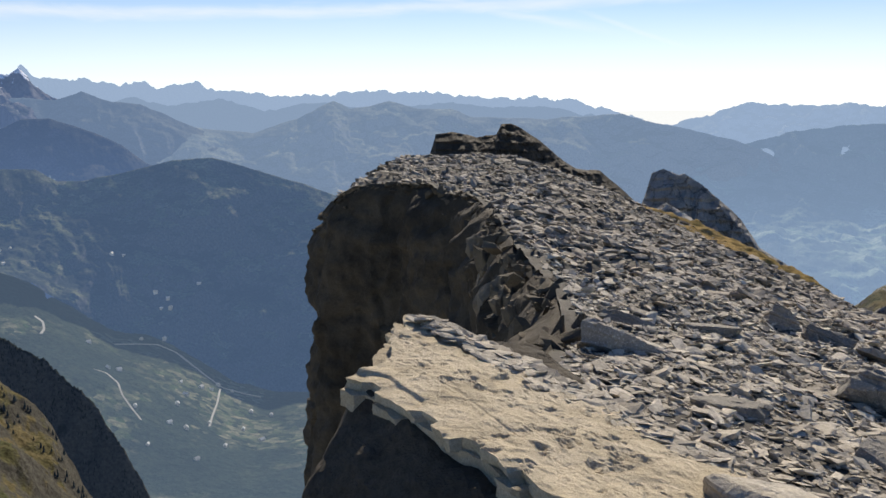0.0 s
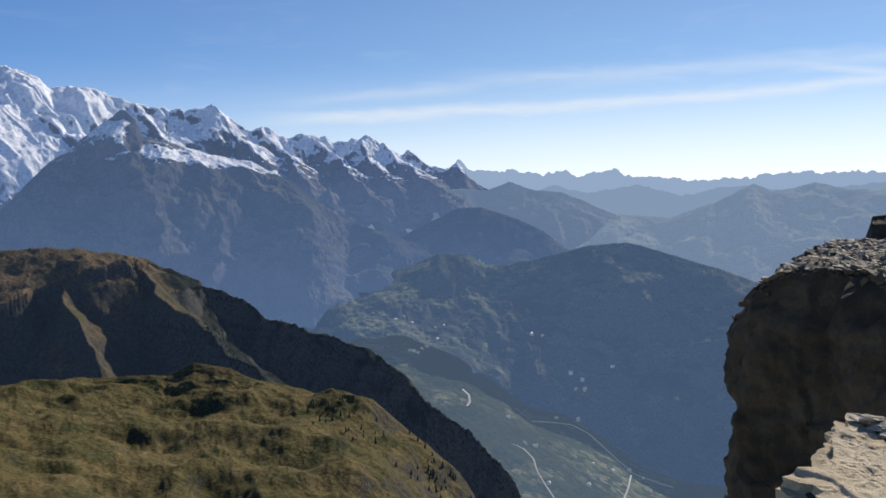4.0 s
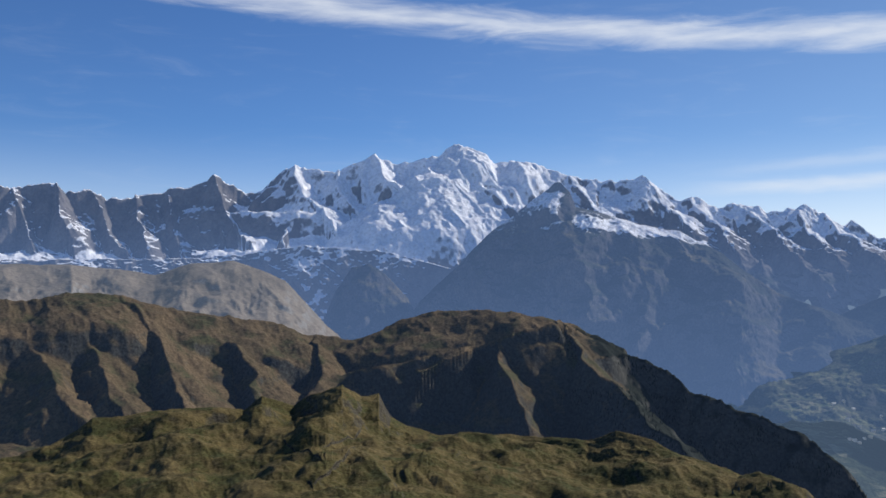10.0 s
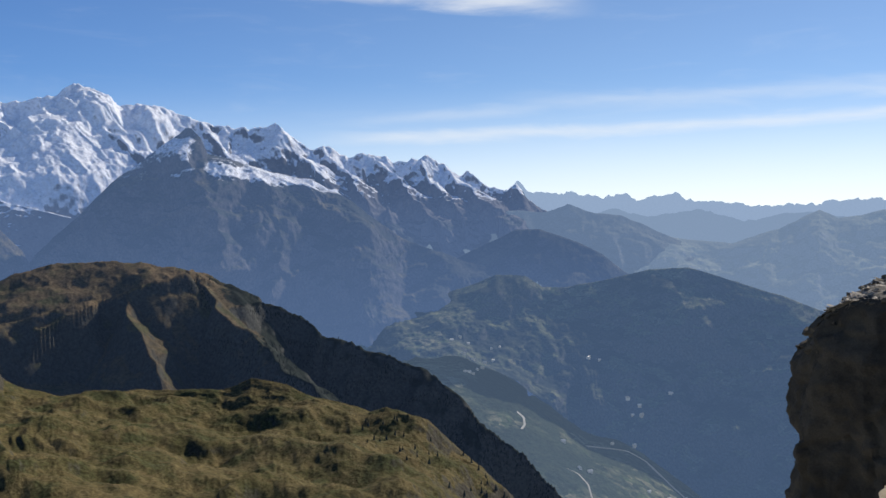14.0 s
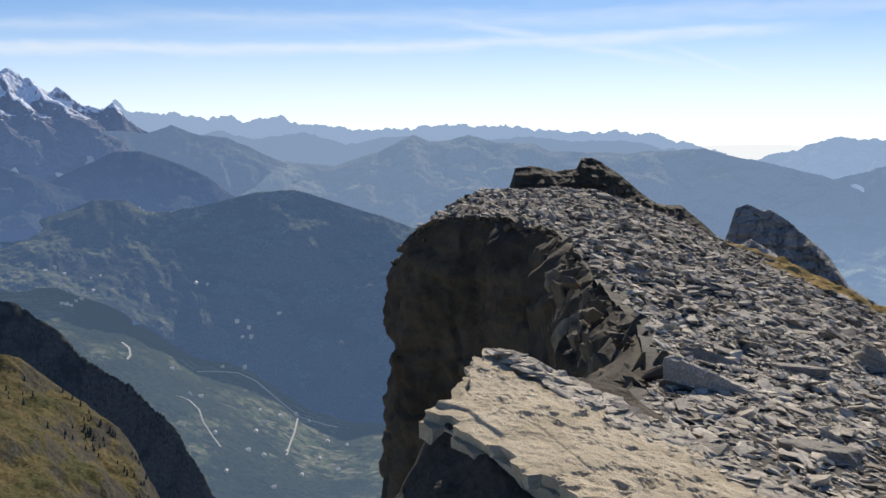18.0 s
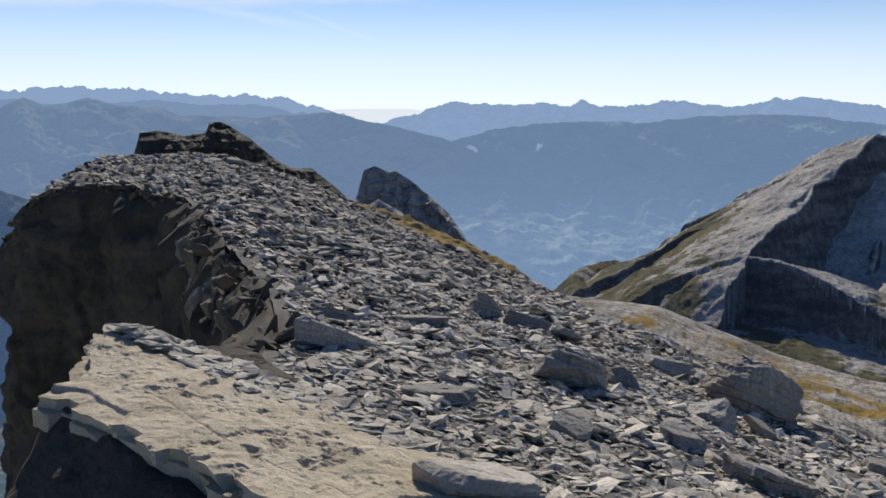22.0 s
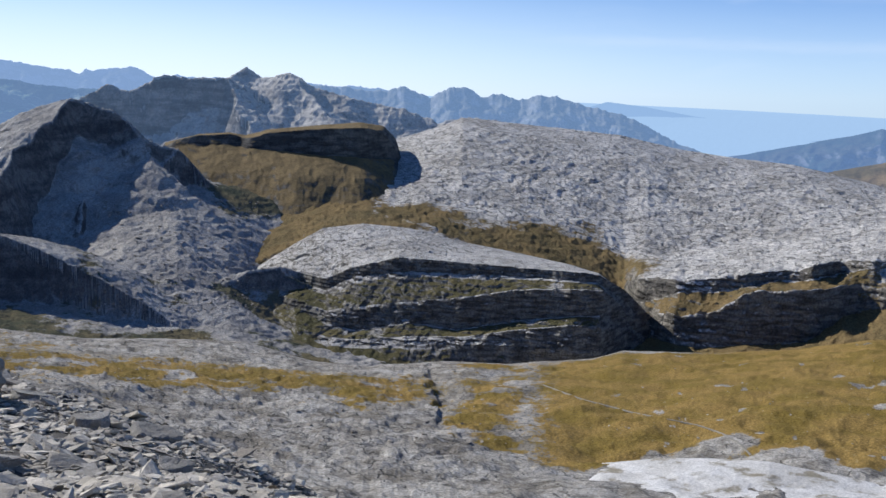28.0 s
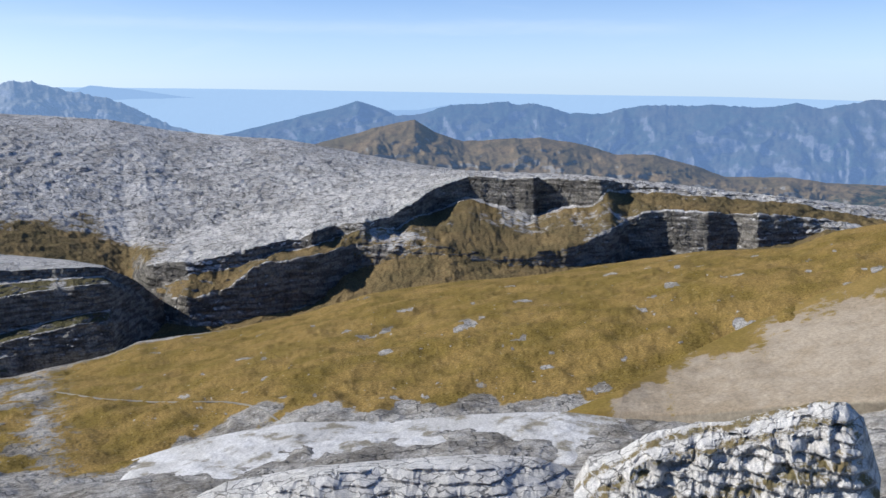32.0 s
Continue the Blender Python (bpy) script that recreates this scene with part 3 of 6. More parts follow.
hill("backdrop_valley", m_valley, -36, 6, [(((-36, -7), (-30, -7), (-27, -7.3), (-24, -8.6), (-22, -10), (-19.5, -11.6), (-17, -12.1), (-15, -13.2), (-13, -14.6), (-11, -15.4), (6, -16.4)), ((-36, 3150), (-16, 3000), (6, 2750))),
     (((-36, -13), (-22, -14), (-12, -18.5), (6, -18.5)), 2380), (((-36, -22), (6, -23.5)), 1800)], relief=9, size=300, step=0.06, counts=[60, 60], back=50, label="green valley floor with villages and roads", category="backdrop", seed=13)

# ---- the snow massif ----


def massif_snow(az, d, z):
    el = np.degrees(np.arctan2(z, d))
    wide = np.clip((az + 61.5) / 3, 0, 1) * np.clip((-40.5 - az) / 3, 0, 1)
    v = 0.34 + 0.42 * wide * np.clip((el - 0.2) / 1.5, 0, 1)
    v = v + 0.3 * np.exp(-((az + 45) / 2.4) ** 2 - ((el - 6.9) / 0.8) ** 2) + 0.25 * np.exp(-((az + 52) / 4) ** 2 - ((el - 7) / 1.0) ** 2)
    tongue = np.exp(-((az + 58.4 - 0.35 * (1.5 - el)) / 1.5) ** 2) * np.clip((3.6 - el) / 1.2, 0, 1)
    glacier = np.exp(-((el - 2.3 - 0.1 * (az + 56)) / 0.8) ** 2) * np.clip((az + 62) / 3, 0, 1) * np.clip((-48 - az) / 3, 0, 1)
    v = np.maximum(v, np.maximum(0.78 * tongue, 0.7 * glacier) + 0.1 * fbm(az * 2, el * 3, 0, 4, 3))
    for a, e, w in ((-70.3, 1.3, 0.8), (-62.6, 1.5, 0.9), (-60.6, 2.0, 0.8), (-61.6, 4.2, 0.7)):
        v = v + 0.45 * np.exp(-((az - a) / w) ** 2 - ((el - e) / 0.5) ** 2)
    right = np.clip((az + 42) / 2, 0, 1) * np.clip((el - 2.0 - 0.12 * (-24 - az)) / 0.8, 0, 1)
    return v + 0.3 * right - 0.35 * np.clip((az + 42) / 3, 0, 1) * np.clip((2.6 - el) / 1.0, 0, 1)


def flank_snow(k, az, d, z):
    el = np.degrees(np.arctan2(z, d))
    face = np.clip((el - 2.2) / 1.5, 0, 1) * np.clip((-42.4 - az) / 0.6, 0, 1)
    shelf = np.exp(-((el - 3.6 + 0.13 * (az + 40)) / 0.55) ** 2) * np.clip((az + 42.6) / 0.8, 0, 1) * np.clip((-31 - az) / 4, 0, 1)
    return 0.62 * shelf + 0.45 * face + 0.16 * np.clip((el - 2) / 4, 0, 1) * np.clip((az + 46) / 5, 0, 1)


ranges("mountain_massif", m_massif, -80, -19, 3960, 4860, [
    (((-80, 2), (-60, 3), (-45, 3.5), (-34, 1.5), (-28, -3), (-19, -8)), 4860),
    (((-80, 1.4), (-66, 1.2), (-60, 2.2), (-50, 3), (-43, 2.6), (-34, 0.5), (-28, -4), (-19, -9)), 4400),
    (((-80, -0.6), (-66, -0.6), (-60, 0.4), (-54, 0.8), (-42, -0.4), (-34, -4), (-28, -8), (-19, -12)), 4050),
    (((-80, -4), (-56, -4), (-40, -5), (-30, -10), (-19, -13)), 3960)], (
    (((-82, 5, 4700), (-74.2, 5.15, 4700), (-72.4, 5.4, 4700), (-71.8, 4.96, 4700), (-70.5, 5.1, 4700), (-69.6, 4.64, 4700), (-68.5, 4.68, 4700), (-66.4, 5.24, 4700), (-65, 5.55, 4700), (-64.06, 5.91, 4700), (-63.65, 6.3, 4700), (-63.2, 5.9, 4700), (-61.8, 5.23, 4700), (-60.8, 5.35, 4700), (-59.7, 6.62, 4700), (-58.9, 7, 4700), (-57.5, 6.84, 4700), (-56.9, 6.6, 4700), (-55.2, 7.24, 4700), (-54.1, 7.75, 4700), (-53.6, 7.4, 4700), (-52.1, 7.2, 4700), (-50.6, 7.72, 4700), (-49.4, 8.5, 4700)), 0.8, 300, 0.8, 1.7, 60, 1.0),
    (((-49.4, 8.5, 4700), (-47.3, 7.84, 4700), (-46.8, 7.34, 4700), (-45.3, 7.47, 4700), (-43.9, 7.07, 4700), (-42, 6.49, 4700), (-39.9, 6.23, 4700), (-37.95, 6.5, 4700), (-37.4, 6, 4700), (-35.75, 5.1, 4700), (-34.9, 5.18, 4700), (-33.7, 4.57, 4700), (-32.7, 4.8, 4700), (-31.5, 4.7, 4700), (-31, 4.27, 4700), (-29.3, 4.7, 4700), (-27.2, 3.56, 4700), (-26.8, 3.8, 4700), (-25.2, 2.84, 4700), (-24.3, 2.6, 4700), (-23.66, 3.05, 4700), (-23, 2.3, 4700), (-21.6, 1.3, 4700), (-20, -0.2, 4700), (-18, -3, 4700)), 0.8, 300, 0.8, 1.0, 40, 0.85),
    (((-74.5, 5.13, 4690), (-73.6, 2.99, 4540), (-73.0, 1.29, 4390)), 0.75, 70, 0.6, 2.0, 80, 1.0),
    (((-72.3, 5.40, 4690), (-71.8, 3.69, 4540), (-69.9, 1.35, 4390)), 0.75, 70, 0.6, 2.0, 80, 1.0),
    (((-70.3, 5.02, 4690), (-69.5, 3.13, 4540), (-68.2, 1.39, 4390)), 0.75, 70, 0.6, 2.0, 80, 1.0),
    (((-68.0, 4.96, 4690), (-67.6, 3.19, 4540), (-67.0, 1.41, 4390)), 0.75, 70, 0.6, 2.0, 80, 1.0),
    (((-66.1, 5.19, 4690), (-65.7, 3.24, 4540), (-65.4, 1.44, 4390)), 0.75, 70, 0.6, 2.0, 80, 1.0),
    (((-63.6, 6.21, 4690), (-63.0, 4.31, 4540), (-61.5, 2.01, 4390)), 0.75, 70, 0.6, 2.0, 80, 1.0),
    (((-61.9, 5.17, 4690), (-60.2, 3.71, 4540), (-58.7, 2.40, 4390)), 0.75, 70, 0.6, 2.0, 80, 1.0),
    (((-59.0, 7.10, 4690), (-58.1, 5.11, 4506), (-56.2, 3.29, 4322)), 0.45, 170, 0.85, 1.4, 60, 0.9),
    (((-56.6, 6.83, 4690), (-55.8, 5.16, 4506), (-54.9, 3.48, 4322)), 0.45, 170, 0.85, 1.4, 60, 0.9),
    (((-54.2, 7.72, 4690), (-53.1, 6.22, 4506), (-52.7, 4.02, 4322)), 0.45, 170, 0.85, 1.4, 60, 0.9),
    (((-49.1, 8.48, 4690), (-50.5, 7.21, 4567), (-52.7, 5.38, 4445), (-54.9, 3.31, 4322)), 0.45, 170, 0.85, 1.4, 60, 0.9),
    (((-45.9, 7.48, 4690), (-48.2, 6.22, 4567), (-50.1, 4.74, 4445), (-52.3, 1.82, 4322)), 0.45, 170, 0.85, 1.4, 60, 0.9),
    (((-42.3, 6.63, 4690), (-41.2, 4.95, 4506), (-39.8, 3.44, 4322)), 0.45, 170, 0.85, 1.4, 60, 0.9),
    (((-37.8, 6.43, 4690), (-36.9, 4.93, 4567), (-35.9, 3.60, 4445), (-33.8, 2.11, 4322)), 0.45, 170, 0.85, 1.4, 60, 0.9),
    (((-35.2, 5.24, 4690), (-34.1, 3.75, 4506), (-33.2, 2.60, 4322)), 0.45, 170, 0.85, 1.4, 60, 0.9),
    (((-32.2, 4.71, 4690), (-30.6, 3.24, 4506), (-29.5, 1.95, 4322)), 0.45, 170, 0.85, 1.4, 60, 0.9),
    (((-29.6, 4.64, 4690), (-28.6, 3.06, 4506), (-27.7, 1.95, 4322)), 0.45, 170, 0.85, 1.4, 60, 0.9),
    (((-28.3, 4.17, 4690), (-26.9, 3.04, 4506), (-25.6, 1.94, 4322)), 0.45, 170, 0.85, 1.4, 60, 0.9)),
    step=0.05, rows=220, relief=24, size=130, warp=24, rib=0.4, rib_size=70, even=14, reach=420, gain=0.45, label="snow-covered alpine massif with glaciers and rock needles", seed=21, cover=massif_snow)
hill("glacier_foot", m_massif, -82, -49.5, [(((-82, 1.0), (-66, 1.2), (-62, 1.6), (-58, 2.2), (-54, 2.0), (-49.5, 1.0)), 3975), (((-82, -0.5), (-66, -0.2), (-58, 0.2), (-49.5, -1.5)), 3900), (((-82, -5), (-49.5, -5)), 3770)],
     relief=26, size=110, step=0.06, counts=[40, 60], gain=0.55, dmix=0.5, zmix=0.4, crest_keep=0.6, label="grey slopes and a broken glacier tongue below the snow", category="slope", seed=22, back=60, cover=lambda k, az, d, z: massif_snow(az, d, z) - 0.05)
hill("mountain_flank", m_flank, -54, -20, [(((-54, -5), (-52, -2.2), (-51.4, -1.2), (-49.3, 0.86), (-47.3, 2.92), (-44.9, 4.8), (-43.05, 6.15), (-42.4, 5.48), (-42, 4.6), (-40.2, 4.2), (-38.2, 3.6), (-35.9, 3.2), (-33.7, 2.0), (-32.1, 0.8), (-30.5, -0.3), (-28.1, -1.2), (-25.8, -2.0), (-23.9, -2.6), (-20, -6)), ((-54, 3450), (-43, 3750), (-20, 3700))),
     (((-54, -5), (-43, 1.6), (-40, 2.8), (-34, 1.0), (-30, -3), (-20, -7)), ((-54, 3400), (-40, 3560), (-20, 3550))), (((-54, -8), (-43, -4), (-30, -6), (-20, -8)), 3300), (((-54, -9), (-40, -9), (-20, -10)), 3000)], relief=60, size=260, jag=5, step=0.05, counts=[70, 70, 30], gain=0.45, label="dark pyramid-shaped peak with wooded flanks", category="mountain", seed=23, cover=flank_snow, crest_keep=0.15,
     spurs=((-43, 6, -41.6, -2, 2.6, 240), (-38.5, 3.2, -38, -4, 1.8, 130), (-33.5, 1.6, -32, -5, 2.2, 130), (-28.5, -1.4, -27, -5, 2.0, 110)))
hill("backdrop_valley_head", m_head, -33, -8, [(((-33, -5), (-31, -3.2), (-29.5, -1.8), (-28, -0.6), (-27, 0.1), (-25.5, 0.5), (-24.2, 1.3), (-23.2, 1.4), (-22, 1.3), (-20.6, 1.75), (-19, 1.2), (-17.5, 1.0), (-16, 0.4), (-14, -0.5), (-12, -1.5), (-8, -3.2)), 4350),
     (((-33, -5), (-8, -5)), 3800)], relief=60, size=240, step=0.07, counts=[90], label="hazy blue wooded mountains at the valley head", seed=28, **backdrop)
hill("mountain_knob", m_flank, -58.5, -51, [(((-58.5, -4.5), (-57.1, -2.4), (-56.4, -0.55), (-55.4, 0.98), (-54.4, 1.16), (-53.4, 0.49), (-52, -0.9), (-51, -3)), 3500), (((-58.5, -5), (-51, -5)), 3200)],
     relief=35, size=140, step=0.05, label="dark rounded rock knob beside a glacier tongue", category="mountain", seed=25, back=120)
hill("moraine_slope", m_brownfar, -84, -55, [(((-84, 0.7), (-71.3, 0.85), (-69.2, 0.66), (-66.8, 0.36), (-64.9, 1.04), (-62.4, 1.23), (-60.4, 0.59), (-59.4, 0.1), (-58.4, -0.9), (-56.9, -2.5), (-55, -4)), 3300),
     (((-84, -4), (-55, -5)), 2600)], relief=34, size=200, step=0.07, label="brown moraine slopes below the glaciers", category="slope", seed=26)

# ---- the ridges to the south-east ----
def forest_cover(az, d, z):
    el = np.degrees(np.arctan2(z, d))
    x, y = d * np.sin(np.radians(az)), d * np.cos(np.radians(az))
    flank = np.clip((az + 42.3 - 0.62 * (-el - 2.2)) / 1.2 + 0.6 * fbm(x / 60, y / 60, 0, 3, 4), 0, 1)
    flank = np.maximum(flank, np.clip((az + 36) / 4, 0, 1))
    return 0.95 * flank + 0.3 * np.clip(fbm(x / 110, y / 110, 2.0, 4, 6), 0, 1) * np.clip((-3.5 - el) / 2, 0, 1)


ranges("brown_ridge", m_brown, -84, -13, 900, 1640, [
    (((-84, -5), (-44, -6), (-35, -9.5), (-25, -15), (-17, -26)), 1640), (((-84, -8.2), (-60, -8.4), (-44, -9.4), (-35, -13), (-25, -19), (-17, -30)), 1300),
    (((-84, -10.5), (-45, -12), (-35, -16), (-17, -32)), 1080), (((-84, -15), (-45, -16), (-17, -34)), 900)], (
    (((-81.5, -1.52, 1500), (-77.6, -1.08, 1500), (-74.9, -1.07, 1500), (-73.5, -1.22, 1500), (-71.5, -0.74, 1510), (-69.1, -0.72, 1520), (-67.5, -1.03, 1520), (-66.0, -1.51, 1520), (-62.8, -2.00, 1530), (-59.5, -2.48, 1540), (-57.5, -2.98, 1540), (-55.5, -3.30, 1545), (-54.1, -2.96, 1550), (-52.8, -2.27, 1550), (-50.7, -1.67, 1550), (-47.7, -1.54, 1550), (-45.3, -1.67, 1540), (-43.3, -1.98, 1530)), 0.5, 110, 1.6, 0.42, 110, 1.2),
    (((-43.2, -2, 1540), (-41.4, -2.5, 1530), (-39.5, -3.75, 1510), (-37, -4.85, 1490), (-34.5, -6.0, 1470), (-31.8, -7.2, 1450), (-29.2, -8.4, 1430), (-26.8, -9.95, 1410)), 1.2, 300, 1.2, 1.5, 300, 1.5),
    (((-26.8, -9.95, 1410), (-24.8, -11.8, 1380), (-23.5, -12.9, 1370), (-21.6, -15, 1340), (-20.9, -16.1, 1330), (-19.5, -18.4, 1310), (-17, -24, 1280)), 2.8, 300, 2.8, 2.8, 300, 2.8),
    (((-54.8, -5.14, 1390), (-52.7, -4.70, 1400), (-49.3, -3.99, 1415), (-46.6, -3.38, 1430), (-43.6, -2.16, 1470)), 0.3, 130, 1.6, 1.5, 120, 1.2),
    (((-43.3, -2.02, 1520), (-42.6, -3.15, 1450), (-40.9, -4.61, 1380), (-38.6, -6.53, 1300), (-36.0, -9.00, 1190)), 0.75, 90, 1.3, 1.7, 90, 1.2),
    (((-46.6, -3.38, 1430), (-45.9, -5.22, 1350), (-44.9, -7.86, 1270)), 0.9, 40, 1.3, 1.5, 40, 1.3),
    (((-68.2, -0.88, 1515), (-67.1, -2.33, 1440), (-65.9, -4.60, 1350), (-65.5, -6.54, 1270)), 0.5, 120, 1.1, 1.6, 60, 1.0),
    (((-62.9, -3.32, 1440), (-61.7, -4.97, 1370), (-60.4, -6.78, 1290)), 0.5, 120, 1.1, 1.6, 45, 1.0),
    (((-71.5, -0.74, 1505), (-70.5, -3.27, 1400), (-68.8, -6.15, 1280)), 0.5, 120, 1.0, 0.85, 40, 0.9),
    (((-74.3, -1.22, 1495), (-73.3, -3.55, 1390), (-71.6, -6.07, 1280)), 0.5, 120, 1.0, 0.85, 40, 0.9),
    (((-57.1, -3.04, 1535), (-57.4, -4.65, 1430), (-57.9, -6.31, 1340)), 0.45, 120, 1.1, 1.3, 30, 1.0)),
    step=0.06, rows=220, relief=8, size=75, warp=15, rib=0.14, rib_size=60, reach=900, gain=0.45, label="brown grassy mountain ridge with a dark wooded flank", category="ridge", seed=31, cover=forest_cover)
hill("grassy_knolls", m_knolls, -88, -14, [(((-88, -9.5), (-73.7, -9.6), (-72.2, -9.25), (-71.4, -8.7), (-70, -7.7), (-67, -7.5), (-64.8, -7.25), (-61.6, -7.3), (-60.6, -6.5), (-58.7, -7.05), (-57.7, -6.4), (-55.9, -5.9), (-54.7, -6.6), (-53.7, -6.6), (-53, -7.9), (-52, -8.4), (-50.2, -8.85), (-46.9, -8.85), (-44, -9), (-41.2, -8.95), (-39.6, -8.3), (-37.5, -8.8), (-36, -9.5), (-34, -10), (-31.4, -10.7), (-29.1, -11.4), (-27.7, -12.5), (-26, -13.8), (-24.6, -15.2), (-23.1, -16.8), (-22.1, -18.8), (-21.4, -20.8), (-18, -27), (-14, -33)), ((-88, 620), (-56, 640), (-14, 480))),
     (((-88, -12), (-56, -9.5), (-40, -11.6), (-34, -12.2), (-30, -13.4), (-26, -16.2), (-22, -20.6), (-18, -29), (-14, -36)), ((-88, 520), (-40, 520), (-34, 490), (-26, 455), (-22, 440), (-14, 400))), (((-88, -18), (-50, -17), (-34, -18.5), (-28, -20.5), (-22, -25), (-14, -40)), 330), (((-88, -40), (-14, -50)), 150)],
     relief=11, size=85, dmix=0.0, zmix=1.0, gain=0.48, step=0.05, counts=[60, 70, 30], gully=0.8, label="rounded green and brown alpine pasture knolls", category="slope", seed=33, soft=True, crest_keep=0.35,
     plan=True, spurs=((-55.8, -6, -57.5, -10, 2.2, 60),))

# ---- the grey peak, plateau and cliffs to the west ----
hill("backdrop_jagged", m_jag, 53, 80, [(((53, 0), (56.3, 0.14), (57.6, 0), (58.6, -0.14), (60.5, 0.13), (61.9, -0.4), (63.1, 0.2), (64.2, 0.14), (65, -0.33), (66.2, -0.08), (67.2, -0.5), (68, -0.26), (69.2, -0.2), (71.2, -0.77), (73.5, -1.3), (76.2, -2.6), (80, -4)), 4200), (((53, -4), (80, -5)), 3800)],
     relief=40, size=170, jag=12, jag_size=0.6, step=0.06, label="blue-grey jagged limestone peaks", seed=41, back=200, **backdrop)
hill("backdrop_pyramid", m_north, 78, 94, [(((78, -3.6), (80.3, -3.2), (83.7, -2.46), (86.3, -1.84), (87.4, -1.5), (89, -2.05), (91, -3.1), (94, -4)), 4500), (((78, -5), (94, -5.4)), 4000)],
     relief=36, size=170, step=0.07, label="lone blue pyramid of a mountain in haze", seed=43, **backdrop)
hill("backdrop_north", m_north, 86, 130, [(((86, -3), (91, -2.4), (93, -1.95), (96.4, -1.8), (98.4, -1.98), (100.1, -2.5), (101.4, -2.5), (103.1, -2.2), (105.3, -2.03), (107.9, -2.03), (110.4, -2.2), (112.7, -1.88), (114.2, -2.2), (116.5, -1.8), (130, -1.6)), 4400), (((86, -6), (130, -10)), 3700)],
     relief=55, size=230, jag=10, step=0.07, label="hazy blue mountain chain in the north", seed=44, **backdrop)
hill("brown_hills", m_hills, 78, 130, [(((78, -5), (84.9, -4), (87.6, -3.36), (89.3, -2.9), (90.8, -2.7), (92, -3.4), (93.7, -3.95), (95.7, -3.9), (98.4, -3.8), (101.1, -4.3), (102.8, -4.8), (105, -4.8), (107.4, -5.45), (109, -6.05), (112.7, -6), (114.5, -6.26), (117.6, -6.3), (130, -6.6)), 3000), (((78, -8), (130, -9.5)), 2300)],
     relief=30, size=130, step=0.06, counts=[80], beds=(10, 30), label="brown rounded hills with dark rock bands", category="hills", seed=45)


ranges("grey_peaks_behind", m_back, 38, 72, 2250, 2900, [(((38, -3), (72, -3.2)), 2900), (((38, -3.6), (72, -4)), 2550), (((38, -4.6), (56, -4.2), (72, -4.6)), 2250)], (
    (((40, -2, 2800), (42.9, -0.46, 2750), (43.5, 0.05, 2740), (44.9, -0.42, 2720), (45.9, 0.27, 2700), (46.7, 0.68, 2690), (47.9, 0.47, 2680), (49.6, 0.51, 2665), (50.3, 0.5, 2650)), 0.5, 400, 0.5, 2.6, 62, 0.5),
    (((50.3, 0.5, 2650), (50.7, -1.0, 2560), (50.9, -2.2, 2490)), 0.4, 300, 0.4, 1.6, 40, 0.6),
    (((50.3, 0.6, 2790), (51.2, 1.2, 2830), (51.9, 0.55, 2790), (52.9, 0.72, 2750), (53.7, 0.93, 2730), (55, 0.28, 2730), (56.3, -0.19, 2710), (58.3, -0.81, 2690), (60.6, -1.08, 2680), (62.3, -1.86, 2650), (64.2, -1.48, 2640), (65.7, -1.6, 2600), (70, -3, 2600)), 0.5, 400, 0.5, 0.5, 14, 0.52),
    (((53.7, 0.9, 2730), (55.2, -0.9, 2560), (56.5, -1.9, 2450)), 0.8, 20, 0.4, 0.7, 30, 0.5)),
    step=0.045, rows=150, relief=9, size=70, warp=16, rib=0.2, rib_size=30, beds=(3, 14), reach=500, label="pale grey limestone summits behind the plateau", seed=46)
hill("mesa", m_mesa, 45.5, 62, [(((45.5, -5), (46.5, -3.2), (47, -3.07), (48.4, -2.71), (50.1, -2.58), (51.1, -2.73), (52.4, -2.37), (55.5, -2.07), (57.8, -1.88), (59.2, -2.08), (59.9, -2.8), (60.3, -4), (62, -6)), ((45.5, 2040), (58, 1990), (62, 2150))),
     (((45.5, -5), (47, -3.12), (48.4, -2.8), (50.1, -2.68), (51.1, -2.95), (51.5, -2.9), (52.4, -2.6), (55.5, -2.35), (58, -2.25), (59.2, -2.4), (60.2, -3.9), (62, -6)), ((45.5, 1890), (50.8, 1860), (51.2, 1830), (56, 1800), (58, 1840), (59.5, 1930), (62, 2150))),
     (((45.5, -5.1), (47, -3.4), (50.1, -3.3), (51.1, -3.5), (52.5, -3.6), (55.5, -3.9), (57.9, -4.0), (60.1, -4.05), (62, -7)), ((45.5, 1875), (50.8, 1845), (51.2, 1815), (56, 1778), (58, 1818), (59.5, 1912), (62, 2150))),
     (((45.5, -5.6), (49, -4.9), (55, -5.2), (60.3, -5.3), (62, -8)), ((45.5, 1790), (54, 1650), (58, 1670), (60, 1780), (62, 2150))),
     (((45.5, -8.6), (49, -8.2), (56, -8.8), (59, -8.4), (60.5, -8.8), (62, -10)), ((45.5, 1640), (54, 1490), (60.5, 1500), (62, 1750)))], relief=3.5, size=40, step=0.05, counts=[12, 40, 24, 30], gain=0.5, blur=0.5, label="flat-topped dark rock mesa on a brown slope", category="mountain", seed=49, back=60)


